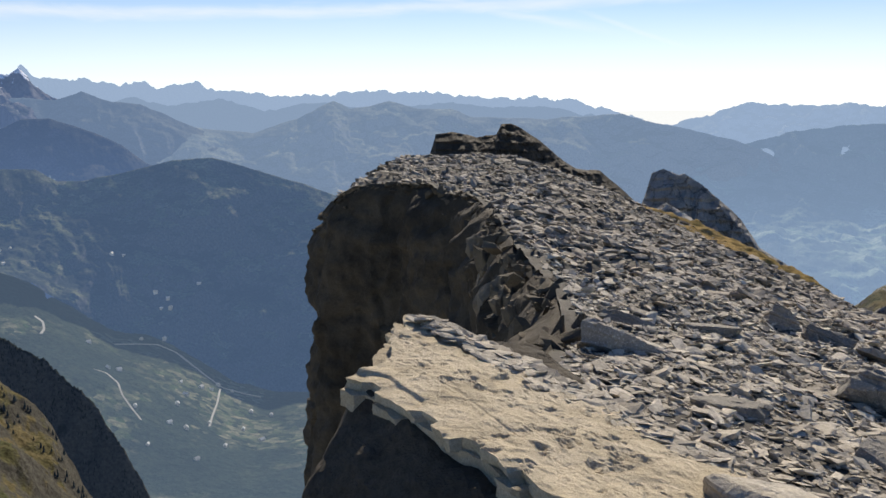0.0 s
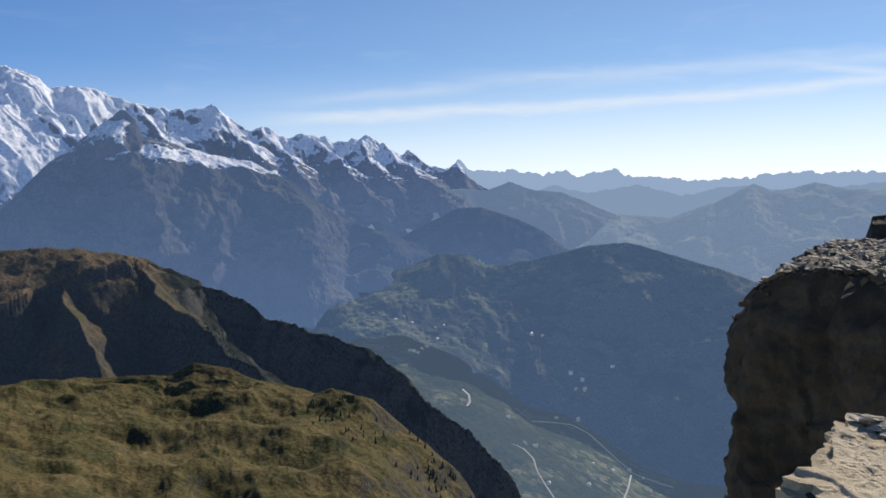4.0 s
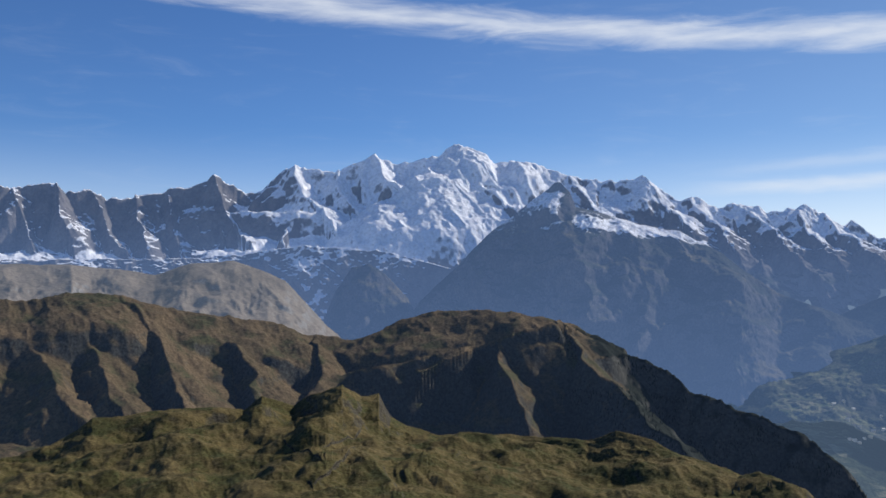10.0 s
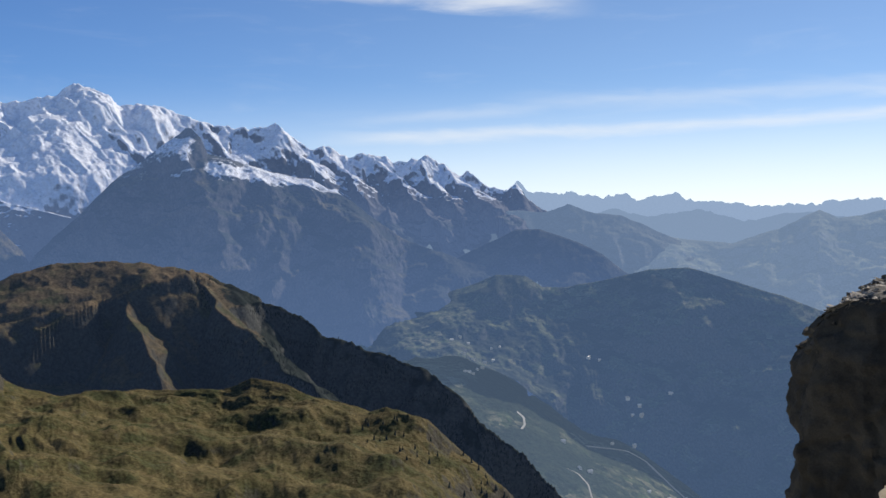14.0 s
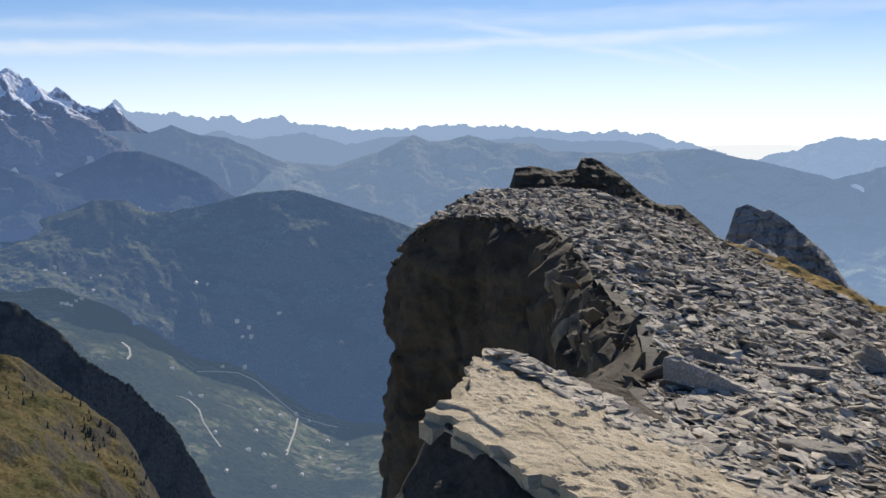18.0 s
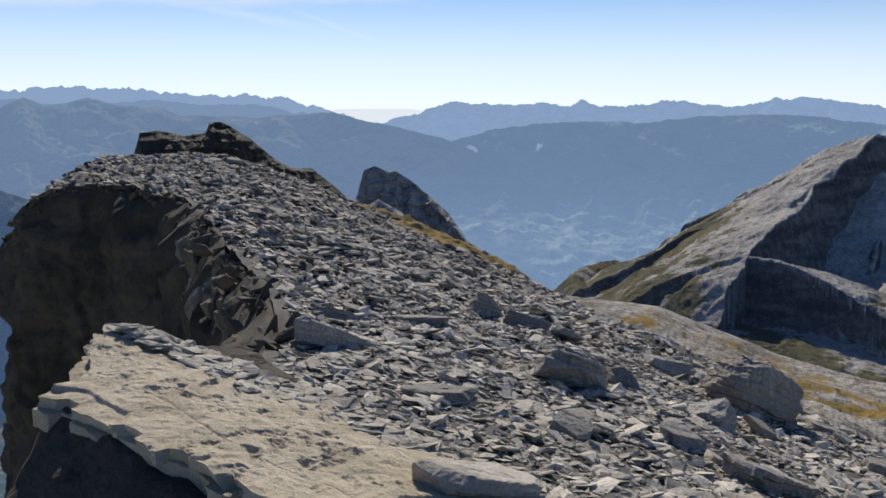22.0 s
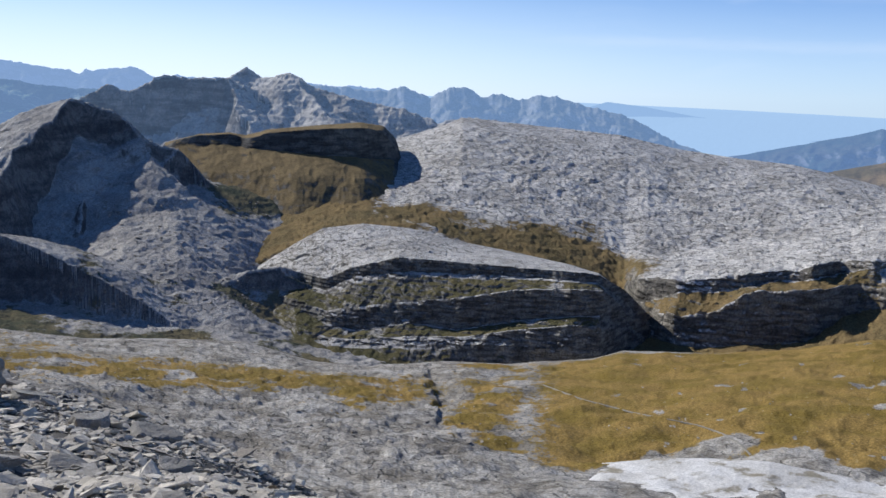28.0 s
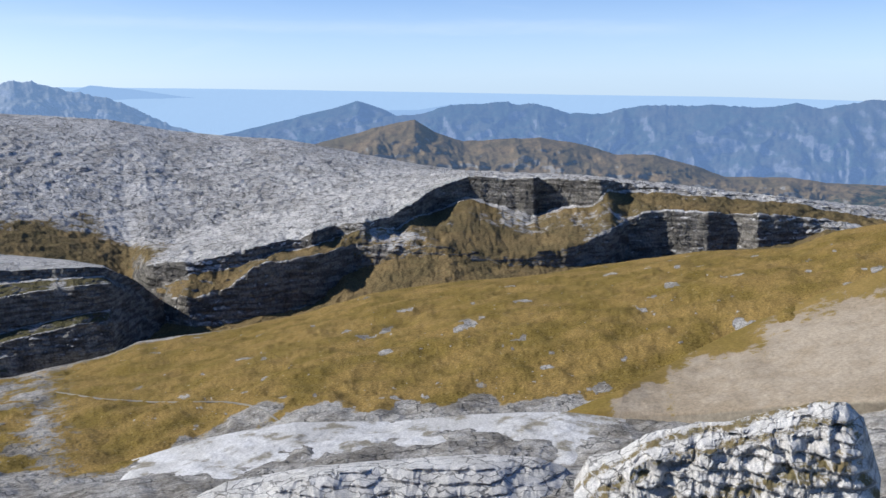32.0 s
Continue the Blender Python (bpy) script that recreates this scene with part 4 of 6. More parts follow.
def peak_cover(az, d, z):
    el = np.degrees(np.arctan2(z, d))
    x, y = d * np.sin(np.radians(az)), d * np.cos(np.radians(az))
    mottle = fbm(x / 70, y / 70, 0.5, 5, 18)
    low = np.clip((-9.8 - el) / 2.0, 0, 1) * (0.6 + 0.7 * mottle)
    saddle = np.clip((az - 47) / 2.5, 0, 1) * np.clip((el + 8.6) / 1.5, 0, 1) * (0.8 + 0.4 * mottle)
    talus = np.exp(-((az - 46.8) / 3.0) ** 2 - ((el + 7.6) / 2.3) ** 2) + 0.8 * np.exp(-((az - 45.5) / 2.2) ** 2 - ((el + 13) / 1.0) ** 2)
    left = np.clip((36.2 - az + 0.35 * (el + 6)) / 3.0, 0, 1) * np.clip((-3.6 - el) / 1.5, 0, 1) * (0.7 + 0.6 * mottle)
    olive = np.exp(-((az - 41.5) / 1.8) ** 2 - ((el + 10.6) / 1.5) ** 2) * (0.7 + 0.8 * mottle)
    return np.clip(np.maximum.reduce([low, left, saddle, olive]) - 0.9 * talus, 0, 1)


ranges("grey_peak", m_dark, 20, 60, 860, 1760, [
    (((20, -12), (30, -9.2), (40, -6.4), (47, -5.0), (53, -6), (60, -8)), 1760),
    (((20, -12.5), (30, -9.8), (38, -7.2), (44, -5.7), (47.2, -5.2), (50.4, -5.9), (53.2, -6.7), (56, -8.5), (60, -10)), 1600),
    (((20, -13), (30, -11.2), (36, -11), (40, -10), (44, -8.9), (47, -8.8), (50, -9.9), (52.5, -11.4), (56, -12.4), (60, -13)), 1300),
    (((20, -13), (27.9, -11.6), (33.9, -12.4), (40, -12.9), (43.6, -13.4), (50, -14.1), (55, -15.2), (60, -16)), 1060),
    (((20, -14.4), (34, -14.4), (43.6, -15.7), (50.6, -16.6), (55.9, -17.5), (60, -18)), 880)], (
    (((25.2, -10.08, 1340), (28.1, -8.71, 1410), (31.9, -6.34, 1500), (34.1, -5.58, 1540), (35.7, -4.46, 1560), (37.3, -3.01, 1600), (38.2, -2.35, 1620), (40, -2.23, 1640), (40.8, -1.5, 1650), (41.5, -0.68, 1650), (42.7, -1.14, 1650), (43.7, -1.39, 1640), (44.4, -1.94, 1630), (45.2, -2.86, 1600), (46.4, -3.34, 1590), (47.1, -3.6, 1585), (47.5, -5.2, 1600)), 1.0, 50, 0.7, 2.0, 30, 0.52),
    (((41.5, -0.78, 1650), (40.5, -2.0, 1580), (38.7, -3.55, 1480), (37.9, -4.79, 1400), (36.2, -6.09, 1290), (35.2, -7.79, 1190), (34.2, -7.99, 1180), (32.4, -9.86, 1165), (30.9, -10.58, 1150)), 2.8, 70, 0.5, 0.28, 75, 0.55),
    (((35.2, -7.79, 1190), (36.8, -7.99, 1165), (38.7, -9.73, 1140), (40, -11.09, 1120), (40.5, -12.4, 1100)), 0.25, 60, 0.4, 2.4, 60, 0.6),
    (((45.2, -2.9, 1600), (45.8, -4.0, 1560), (46.6, -4.8, 1530)), 1.9, 20, 0.5, 0.5, 20, 0.5),
    (((49.6, -11.5, 1190), (51.2, -10.74, 1205), (52.8, -10.5, 1205), (54, -11.44, 1190)), 0.3, 40, 0.4, 1.6, 14, 0.6)),
    step=0.05, rows=340, relief=4.2, size=40, warp=5, rib=0.1, rib_size=22, reach=600, label="grey limestone peak with a sharp spur and scree", seed=47, cover=peak_cover)
# Steep rock here and in the bank is darkened, partly for cliff-face shade.
m_karst = land("limestone_plateau", (0.37, 0.345, 0.305, 1), (0.58, 0.545, 0.49, 1), (0.25, 0.225, 0.185, 1), 80, steep=(0.5, 0.74), dark_rock=(0.17, 0.155, 0.125, 1), streak=0.2,
               cover=((0.14, 0.105, 0.048, 1), (0.2, 0.14, 0.062, 1), (0.11, 0.1, 0.046, 1)), cracks=(15, 0.06, 0.5), grain=0.5, bump=1.0)
m_bank = land("bedded_limestone", (0.36, 0.335, 0.295, 1), (0.54, 0.505, 0.45, 1), (0.27, 0.248, 0.205, 1), 60, steep=(0.72, 0.9), dark_rock=(0.15, 0.137, 0.112, 1), streak=0.3,
              cover=((0.085, 0.078, 0.036, 1), (0.13, 0.108, 0.05, 1), (0.16, 0.145, 0.11, 1)), cracks=(11, 0.05, 0.5), grain=0.5, bump=1.0)
m_meadow = land("alpine_meadow", (0.19, 0.168, 0.135, 1), (0.4, 0.37, 0.32, 1), (0.2, 0.19, 0.17, 1), 36, steep=(0.4, 0.62),
                cover=((0.18, 0.125, 0.03, 1), (0.26, 0.17, 0.052, 1), (0.23, 0.175, 0.08, 1)), cracks=(12, 0.03, 0.9), grain=0.55, bump=0.9)


def karst_cover(k, az, d, z):
    x, y = d * np.sin(np.radians(az)), d * np.cos(np.radians(az))
    mottle = fbm(x / 90, y / 90, 0.3, 5, 5)
    hollow = np.exp(-((k - 1.55) / 0.5) ** 2) * np.clip((77 - az) / 5, 0, 1) * (1.0 + 0.6 * mottle) + 0.22 * mottle * (k < 2)
    west = np.clip((60.5 - az) / 3, 0, 1) * np.clip(k * 3 - 0.4, 0, 1)
    ledges = np.clip((k - 3.02) * 12, 0, 1) * np.clip((4.0 - k) * 14, 0, 1) * (0.85 + 0.4 * mottle)
    foot = np.clip((k - 4.93) * 12, 0, 1) * (0.9 + 0.3 * mottle)
    low = np.clip((az - 85.5) / 1.5, 0, 1) * np.clip((103 - az) / 1.5, 0, 1) * (k > 3.9) * (0.8 + 0.5 * mottle)
    right = 0.3 * np.clip((az - 86) / 6, 0, 1) * np.clip((2.0 - k) * 3, 0, 1) * np.clip(k - 0.6, 0, 1)
    return np.clip(np.maximum.reduce([hollow, west, ledges, foot, low, right]), 0, 1)


hill("limestone_plateau", m_karst, 46, 128, [
    (((46, -5.2), (47, -4.8), (52, -3.4), (59.9, -2.85), (61.9, -2.24), (63.9, -1.5), (65.3, -1.6), (70, -2), (73.3, -2.3), (76.6, -3), (79.8, -3.4), (82.9, -3.65), (85.3, -4.1), (88, -4.7), (91, -5.3), (94, -5.75), (100, -6.0), (106, -6.5), (109.7, -6.9), (114.3, -7.4), (128, -8.2)), ((44, 2000), (60, 2250), (88, 2300), (128, 1900))),
    (((46, -8.8), (50, -7.6), (53.8, -6.8), (58, -6.5), (62, -6.6), (67, -7.4), (70.3, -8.2), (73.8, -9.3), (76.7, -9.1), (79.3, -8.6), (85.8, -7.2), (89.6, -6.5), (94, -5.9), (101, -6.15), (110, -7.0), (128, -8.3)), ((44, 1600), (60, 1610), (75, 1480), (90, 1700), (128, 1700))),
    (((46, -11.5), (50, -10.6), (53.9, -9.5), (55.6, -8.7), (58, -8.4), (60.8, -8.6), (64.2, -9.4), (67.5, -10), (70.8, -10.7), (72.4, -11.0), (73.9, -11.8), (74.8, -10.66), (76, -10.5), (77.4, -10.67), (79.2, -10.38), (80.9, -10.12), (82.6, -9.76), (84.3, -9.38), (86, -8.87), (87.6, -8.79), (89.3, -8.4), (90.6, -7.69), (91.8, -6.82), (94, -6.1), (97, -6.16), (102, -6.3), (106.4, -6.77), (112.7, -7.2), (117.7, -7.9), (128, -8.6)), ((46, 1340), (73.4, 1340), (74.8, 1250), (77, 1200), (80.9, 1210), (83, 1245), (84.5, 1235), (86, 1290), (87.6, 1270), (90.6, 1360), (92, 1480), (94, 1510), (98, 1468), (98.3, 1495), (102, 1452), (103, 1515), (128, 1560))),
    (((46, -12.5), (55, -10.4), (64, -10.8), (72.4, -12), (73.9, -12.5), (74.6, -12.09), (76, -11.76), (77.4, -11.25), (79.2, -11.17), (80.9, -10.8), (82.6, -10.3), (84.3, -10.06), (86, -9.61), (87.7, -9.09), (89.7, -9.15), (90.6, -8.52), (92.5, -7.9), (94, -7.3), (95.8, -7.75), (97.8, -8.5), (99.8, -7.85), (101.5, -7.8), (102.4, -6.9), (106.4, -7.0), (112.7, -7.4), (117.7, -8.1), (128, -9)), ((46, 1320), (73.4, 1320), (74.8, 1245), (77, 1195), (80.9, 1204), (83, 1240), (84.5, 1229), (86, 1285), (87.6, 1264), (90.6, 1354), (92, 1476), (94, 1502), (98, 1460), (98.3, 1487), (102, 1444), (103, 1508), (128, 1550))),
    (((46, -13.5), (55, -12), (64, -12), (73, -13.2), (75.3, -13.4), (76, -12.71), (77.4, -12.78), (79.5, -12.35), (80.9, -11.14), (82.6, -10.88), (85.3, -10.57), (86, -10.21), (89.4, -10.23), (92.6, -10.28), (96.4, -11.0), (99.9, -10.4), (101.2, -10.03), (102.9, -9.17), (104.2, -8.31), (105.8, -8.04), (109.7, -8.17), (112.8, -8.13), (114.6, -8.37), (117, -8.6), (128, -9.4)), ((46, 1290), (73.4, 1290), (75.3, 1200), (77, 1150), (80.9, 1160), (84.5, 1172), (85.6, 1200), (87, 1245), (92.6, 1215), (96.4, 1215), (100, 1235), (102.6, 1300), (103.6, 1385), (105.6, 1410), (108.2, 1400), (109.6, 1425), (111, 1405), (114.6, 1455), (128, 1480))),
    (((46, -14.5), (55, -13.4), (64, -13.4), (73, -14), (75.3, -14.07), (76.4, -14.31), (78.5, -14.57), (80.9, -14.2), (83.7, -13.86), (85.1, -13.14), (86.4, -11.85), (89.4, -11), (92.7, -10.8), (96.4, -11.5), (99.9, -11.6), (101.9, -11.3), (104.9, -11.02), (108.2, -10.52), (110.7, -10.18), (112.9, -9.73), (114.6, -8.9), (117, -9), (128, -9.8)), ((46, 1250), (73.4, 1250), (75.3, 1180), (77, 1136), (80.9, 1146), (84.5, 1158), (85.6, 1186), (87, 1232), (92.6, 1205), (96.4, 1205), (100, 1225), (102.6, 1285), (103.6, 1365), (105.6, 1390), (108.2, 1380), (109.6, 1405), (111, 1385), (114.6, 1440), (128, 1470))),
    (((46, -17.5), (63, -18), (75, -15.9), (80.9, -15.2), (88, -14.2), (94, -13.4), (102, -12.6), (113, -11), (128, -10.6)), ((46, 1000), (76, 1050), (128, 1130)))],
    relief=6, size=38, gain=0.62, dmix=0.35, zmix=0.55, plan=True, blur=0.25, step=0.065, counts=[130, 40, 22, 24, 26, 30], beds=(2.2, 8, 2.0), label="wide grey limestone karst plateau with banded cliffs", category="plateau", seed=51, cover=karst_cover, back=200)


def bank_cover(k, az, d, z):
    x, y = d * np.sin(np.radians(az)), d * np.cos(np.radians(az))
    mottle = fbm(x / 40, y / 40, 0.3, 5, 25)
    ledge = np.clip((k - 2.1) * 6, 0, 1) * np.clip((2.95 - k) * 20, 0, 1) + np.clip((k - 4.05) * 12, 0, 1) * np.clip((4.95 - k) * 20, 0, 1) + np.clip((k - 6.05) * 10, 0, 1)
    left = np.clip((57 - az) / 3, 0, 1) * np.clip((k - 1.2) * 4, 0, 1)
    return np.clip(np.maximum(ledge * (0.85 + 0.6 * mottle), left * (0.75 + 0.5 * mottle)), 0, 1)


hill("banded_bank", m_bank, 50, 77.2, [
    (((50, -11.5), (52.6, -9.9), (53.9, -9.12), (55.6, -8.19), (58, -7.92), (60.8, -8.16), (64.2, -8.95), (67.5, -9.5), (70.8, -10.1), (72.4, -10.52), (74.7, -12.18), (76.7, -14.48), (77.2, -15)), ((50, 1330), (72.4, 1300), (74, 1220), (77.2, 1240))),
    (((50, -11.6), (52.6, -10.79), (54, -10.83), (55.7, -11.29), (57.4, -10.56), (60.2, -9.98), (64.2, -10.19), (67.6, -10.39), (70.8, -10.52), (72.4, -10.62), (74, -11.44), (75.6, -12.87), (76.7, -14.48), (77.2, -15)), ((50, 1300), (52.6, 1262), (54, 1215), (55.7, 1172), (57.4, 1160), (60, 1142), (64, 1128), (70.8, 1108), (72.4, 1113), (74, 1155), (75.6, 1195), (77.2, 1230))),
    (((50, -12), (52.6, -11.3), (54, -11.44), (55.7, -11.9), (57.5, -11.07), (60.9, -10.76), (64.3, -10.86), (67.6, -10.92), (72.4, -11.1), (74, -12.08), (75.7, -13.34), (76.7, -14.64), (77.2, -15.1)), ((50, 1295), (52.6, 1257), (54, 1210), (55.7, 1167), (57.4, 1155), (60, 1138), (64, 1124), (70.8, 1104), (72.4, 1109), (74, 1151), (75.6, 1191), (77.2, 1227))),
    (((50, -12.4), (52.6, -12.15), (54, -12.46), (55.8, -13.26), (57.5, -13.1), (59.2, -12.9), (62.7, -12.56), (64.3, -12.36), (67.6, -11.75), (70.9, -11.56), (72.8, -11.56), (74.1, -12.56), (75.7, -13.65), (76.7, -14.73), (77.2, -15.2)), ((50, 1270), (54, 1150), (56, 1110), (58, 1098), (64, 1075), (67.6, 1080), (70.8, 1072), (72.6, 1085), (74, 1135), (75.6, 1180), (77.2, 1223))),
    (((50, -12.6), (52.6, -12.49), (54, -12.97), (55.8, -13.94), (57.6, -14.32), (61, -13.83), (63.8, -14.24), (67.8, -13.52), (71, -13.12), (72.9, -13), (74.2, -13.51), (75.8, -14.28), (76.7, -14.79), (77.2, -15.3)), ((50, 1264), (54, 1141), (56, 1100), (58, 1086), (64, 1064), (67.6, 1070), (70.8, 1062), (72.6, 1076), (74, 1127), (75.6, 1174), (77.2, 1220))),
    (((50, -13.4), (52.6, -13.51), (55.8, -14.79), (57.6, -14.89), (64.5, -14.63), (67.8, -14.11), (71, -13.7), (74.2, -13.82), (75.8, -14.44), (76.7, -14.85), (77.2, -15.4)), ((50, 1230), (54, 1100), (56, 1068), (58, 1062), (64, 1042), (67.6, 1042), (70.8, 1040), (72.6, 1058), (74, 1118), (75.6, 1168), (77.2, 1216))),
    (((50, -13.7), (52.6, -13.8), (55.8, -15), (57.6, -15.2), (64.5, -15.1), (67.9, -15.16), (71.1, -15.37), (74.3, -15.09), (75.8, -14.95), (76.7, -15), (77.2, -15.5)), ((50, 1222), (54, 1094), (56, 1062), (58, 1055), (64, 1034), (67.6, 1030), (70.8, 1026), (72.6, 1046), (74, 1106), (75.6, 1158), (77.2, 1210))),
    (((50, -16.4), (55.9, -17.2), (61, -17.6), (71.2, -17), (77.2, -16.4)), ((50, 1000), (60, 985), (77.2, 1060)))],
    relief=4.2, size=26, gain=0.6, dmix=0.6, zmix=0.35, plan=True, blur=0.25, step=0.045, counts=[50, 20, 32, 30, 26, 30, 24], beds=(1.5, 4.6, 1.0), label="block of thin-bedded limestone, grassy ledges between dark cliffs", category="cliff", seed=52, cover=bank_cover, back=60)


def meadow_fault(k, az, d, z):
    """A small fault: the pavement on one side stands some metres above the other."""
    line = 62.3 + 0.5 * (k - 1) + 0.42 * fbm(d / 22, 0, 0, 4, 4)
    z = z - 3.4 * np.clip((az - line) / 0.2, 0, 1) * np.exp(-np.clip(az - line, 0, 99) / 2.2) * np.clip(k * 5, 0, 1) * np.clip((1.9 - k) * 3, 0, 1)
    bare = np.clip((69 - az) / 5, 0, 1) * np.clip(k * 3, 0, 1)
    x, y = d * np.sin(np.radians(az)), d * np.cos(np.radians(az))
    ph = z / 3.1 + 0.12 * az + 0.8 * fbm(x / 45, y / 45, 0, 4, 41)
    saw = ph - np.floor(ph)
    z = z + bare * (1.7 * (np.clip((saw - 0.3) * 2.6, 0, 1) - saw) + 0.7 * ridged(x / 9, y / 9, 0, 4, 42))
    return d, z


def meadow_cover(k, az, d, z):
    mottle = fbm(d * np.sin(np.radians(az)) / 40, d * np.cos(np.radians(az)) / 40, 0.5, 4, 8)
    grass = np.clip((az - 66) / 6, 0, 1) * np.clip((2.0 + 0.7 * np.clip((76 - az) / 4, 0, 1) + 0.3 * mottle - k) * 6, 0, 1)
    mottle = mottle + 0.55 * fbm(d * np.sin(np.radians(az)) / 11, d * np.cos(np.radians(az)) / 11, 0.2, 4, 18)
    band = np.exp(-((k - 1.05 - 0.25 * mottle) / 0.42) ** 2) * np.clip((66 - az) / 4, 0, 1) * (0.75 + 0.5 * mottle)
    west = 0.35 * np.clip((48 - az) / 10, 0, 1) * (1 + mottle)
    between = np.exp(-((az - 66) / 3.4) ** 2) * (0.55 + 0.5 * mottle) * (k < 2.1)
    stony = np.clip((fbm(az * 0.8, k * 12, 0.4, 5, 33) - 0.62) * 4, 0, 1) * np.clip((az - 70) / 8, 0, 1) * np.clip(k * 3, 0, 1)
    grass = grass * (1 - stony)
    rim = 1 - 0.8 * np.exp(-(k / 0.16) ** 2) * np.clip((84 - az) / 8, 0, 1)
    return np.clip(np.maximum(np.maximum(grass, band), np.maximum(west, between)), 0, 1) * rim


hill("alpine_meadow", m_meadow, 14, 132, [
    (((14, -10.5), (24, -10.4), (30, -10.9), (33.9, -12.2), (37, -13.3), (41.7, -14.2), (50.7, -14.9), (55, -16.1), (58, -16.5), (63, -16.1), (67, -16.2), (72.3, -15.6), (74, -15), (79, -14.75), (84, -14), (88, -13), (93, -12.4), (97.5, -12.1), (103, -11.2), (108, -10.35), (113, -9.9), (115.2, -8.9), (117.7, -8.3), (132, -7)), ((14, 900), (50, 930), (90, 980), (132, 700))),
    (((14, -11), (37, -15), (50, -17), (63, -18), (75, -17.5), (90, -15.5), (105, -13.5), (118, -11), (132, -9)), ((14, 700), (132, 600))),
    (((14, -12), (35, -16), (50, -19.5), (63, -20.6), (72, -21.4), (83, -20.3), (100, -19.9), (108.5, -19.6), (118, -17.7), (132, -15)), ((14, 560), (70, 480), (132, 420))),
    (((14, -13), (35, -17.5), (50, -22), (65.7, -23), (78.6, -23.3), (89, -22.9), (98, -23), (110, -22), (118, -20.5), (132, -18)), ((14, 420), (70, 380), (132, 340))),
    (((14, -20), (35, -24), (60, -30), (98, -30), (132, -26)), 220)],
    relief=4.2, size=80, gain=0.56, dmix=0.0, zmix=1.0, plan=True, shape=meadow_fault, step=0.075, counts=[46, 50, 46, 30], label="yellow-brown alpine meadow with grey limestone pavement", category="ground", seed=55, cover=meadow_cover, back=60, soft=True)

m_pale = land("pale_limestone", (0.5, 0.465, 0.405, 1), (0.66, 0.62, 0.55, 1), (0.62, 0.575, 0.5, 1), 14, steep=(0.5, 0.75), dark_rock=(0.4, 0.365, 0.31, 1), streak=0.6, grain=0.35, cover=((0.16, 0.13, 0.06, 1), (0.2, 0.15, 0.07, 1)), cracks=(5, 0.06, 0.3), bump=0.9)
m_bare = land("bare_pavement", (0.52, 0.49, 0.44, 1), (0.66, 0.63, 0.58, 1), (0.5, 0.47, 0.42, 1), 30, steep=(0.3, 0.5), grain=0.3, bump=0.7, meadow=(0.27, 0.235, 0.17, 1))
m_fan = land("scree_fan", (0.32, 0.25, 0.165, 1), (0.4, 0.325, 0.23, 1), (0.36, 0.3, 0.21, 1), 50, steep=(0.3, 0.5), grain=0.25, bump=0.4, cover=((0.2, 0.14, 0.035, 1), (0.26, 0.175, 0.055, 1)))
hill("scree_fan", m_fan, 99.5, 132, [(((99.5, -20.3), (103.5, -18.6), (108, -16), (113, -13.2), (118, -10.8), (132, -8.4)), ((99.5, 436), (103.5, 450), (108, 515), (113, 570), (118, 598), (132, 565))),
     (((99.5, -20.5), (102, -19.9), (104, -20), (108, -19.7), (118, -18), (132, -15.6)), ((99.5, 432), (118, 408), (132, 400))), (((99.5, -24), (118, -22), (132, -20)), 412)],
     relief=1.2, size=60, plan=True, dmix=0.0, zmix=1.0, step=0.06, counts=[50, 20], back=8, label="smooth beige scree fan spilling over the meadow", category="slope", seed=85, cover=lambda k, az, d, z: 0.95 * np.clip(1.15 - (az - 99.5) / 5.5, 0, 1) + 0.8 * np.clip(1.1 - k * 2.2, 0, 1) + 0.35 * fbm(az / 1.5, d / 30, 0, 3, 12))


hill("white_pavement", m_bare, 70.6, 107, [(((70.6, -22.9), (73, -21.6), (77.7, -20.8), (83, -20.4), (89, -20.65), (95, -20.25), (100, -20.05), (104, -20.35), (107, -21)), ((70.6, 454), (107, 422))),
     (((70.6, -23.4), (89, -23.3), (107, -23.3)), ((70.6, 381), (107, 348))), (((70.6, -26), (107, -26)), 300)], relief=1.2, size=40, plan=True, dmix=0.0, zmix=1.0, step=0.05, counts=[40, 16], back=6, label="smooth white limestone pavement below the meadow", category="ground", seed=89)


def outcrop_cover(k, az, d, z):
    return 0.34 + 0.25 * np.sin(k * 9 + az * 0.4)


hill("limestone_outcrop", m_pale, 100.6, 118.4, [(((100.6, -24), (101.5, -22.5), (103.5, -22), (105, -21), (108, -20.2), (110, -19.9), (113, -18.95), (115, -18.3), (116.3, -18.2), (117.3, -19), (118.4, -22)), 252), (((100.6, -25), (105, -22.4), (110, -21.4), (115, -20), (117.3, -20.4), (118.4, -23)), 240), (((100.6, -27), (118.4, -25)), 228)],
     relief=3.0, size=8, gully=0.2, dmix=1.0, zmix=0.12, beds=(2.4, 3.0), step=0.03, counts=[40, 50], back=16, label="pale blocky limestone outcrop with grassy ledges", category="outcrop", seed=87, cover=outcrop_cover, crest_keep=0.4)
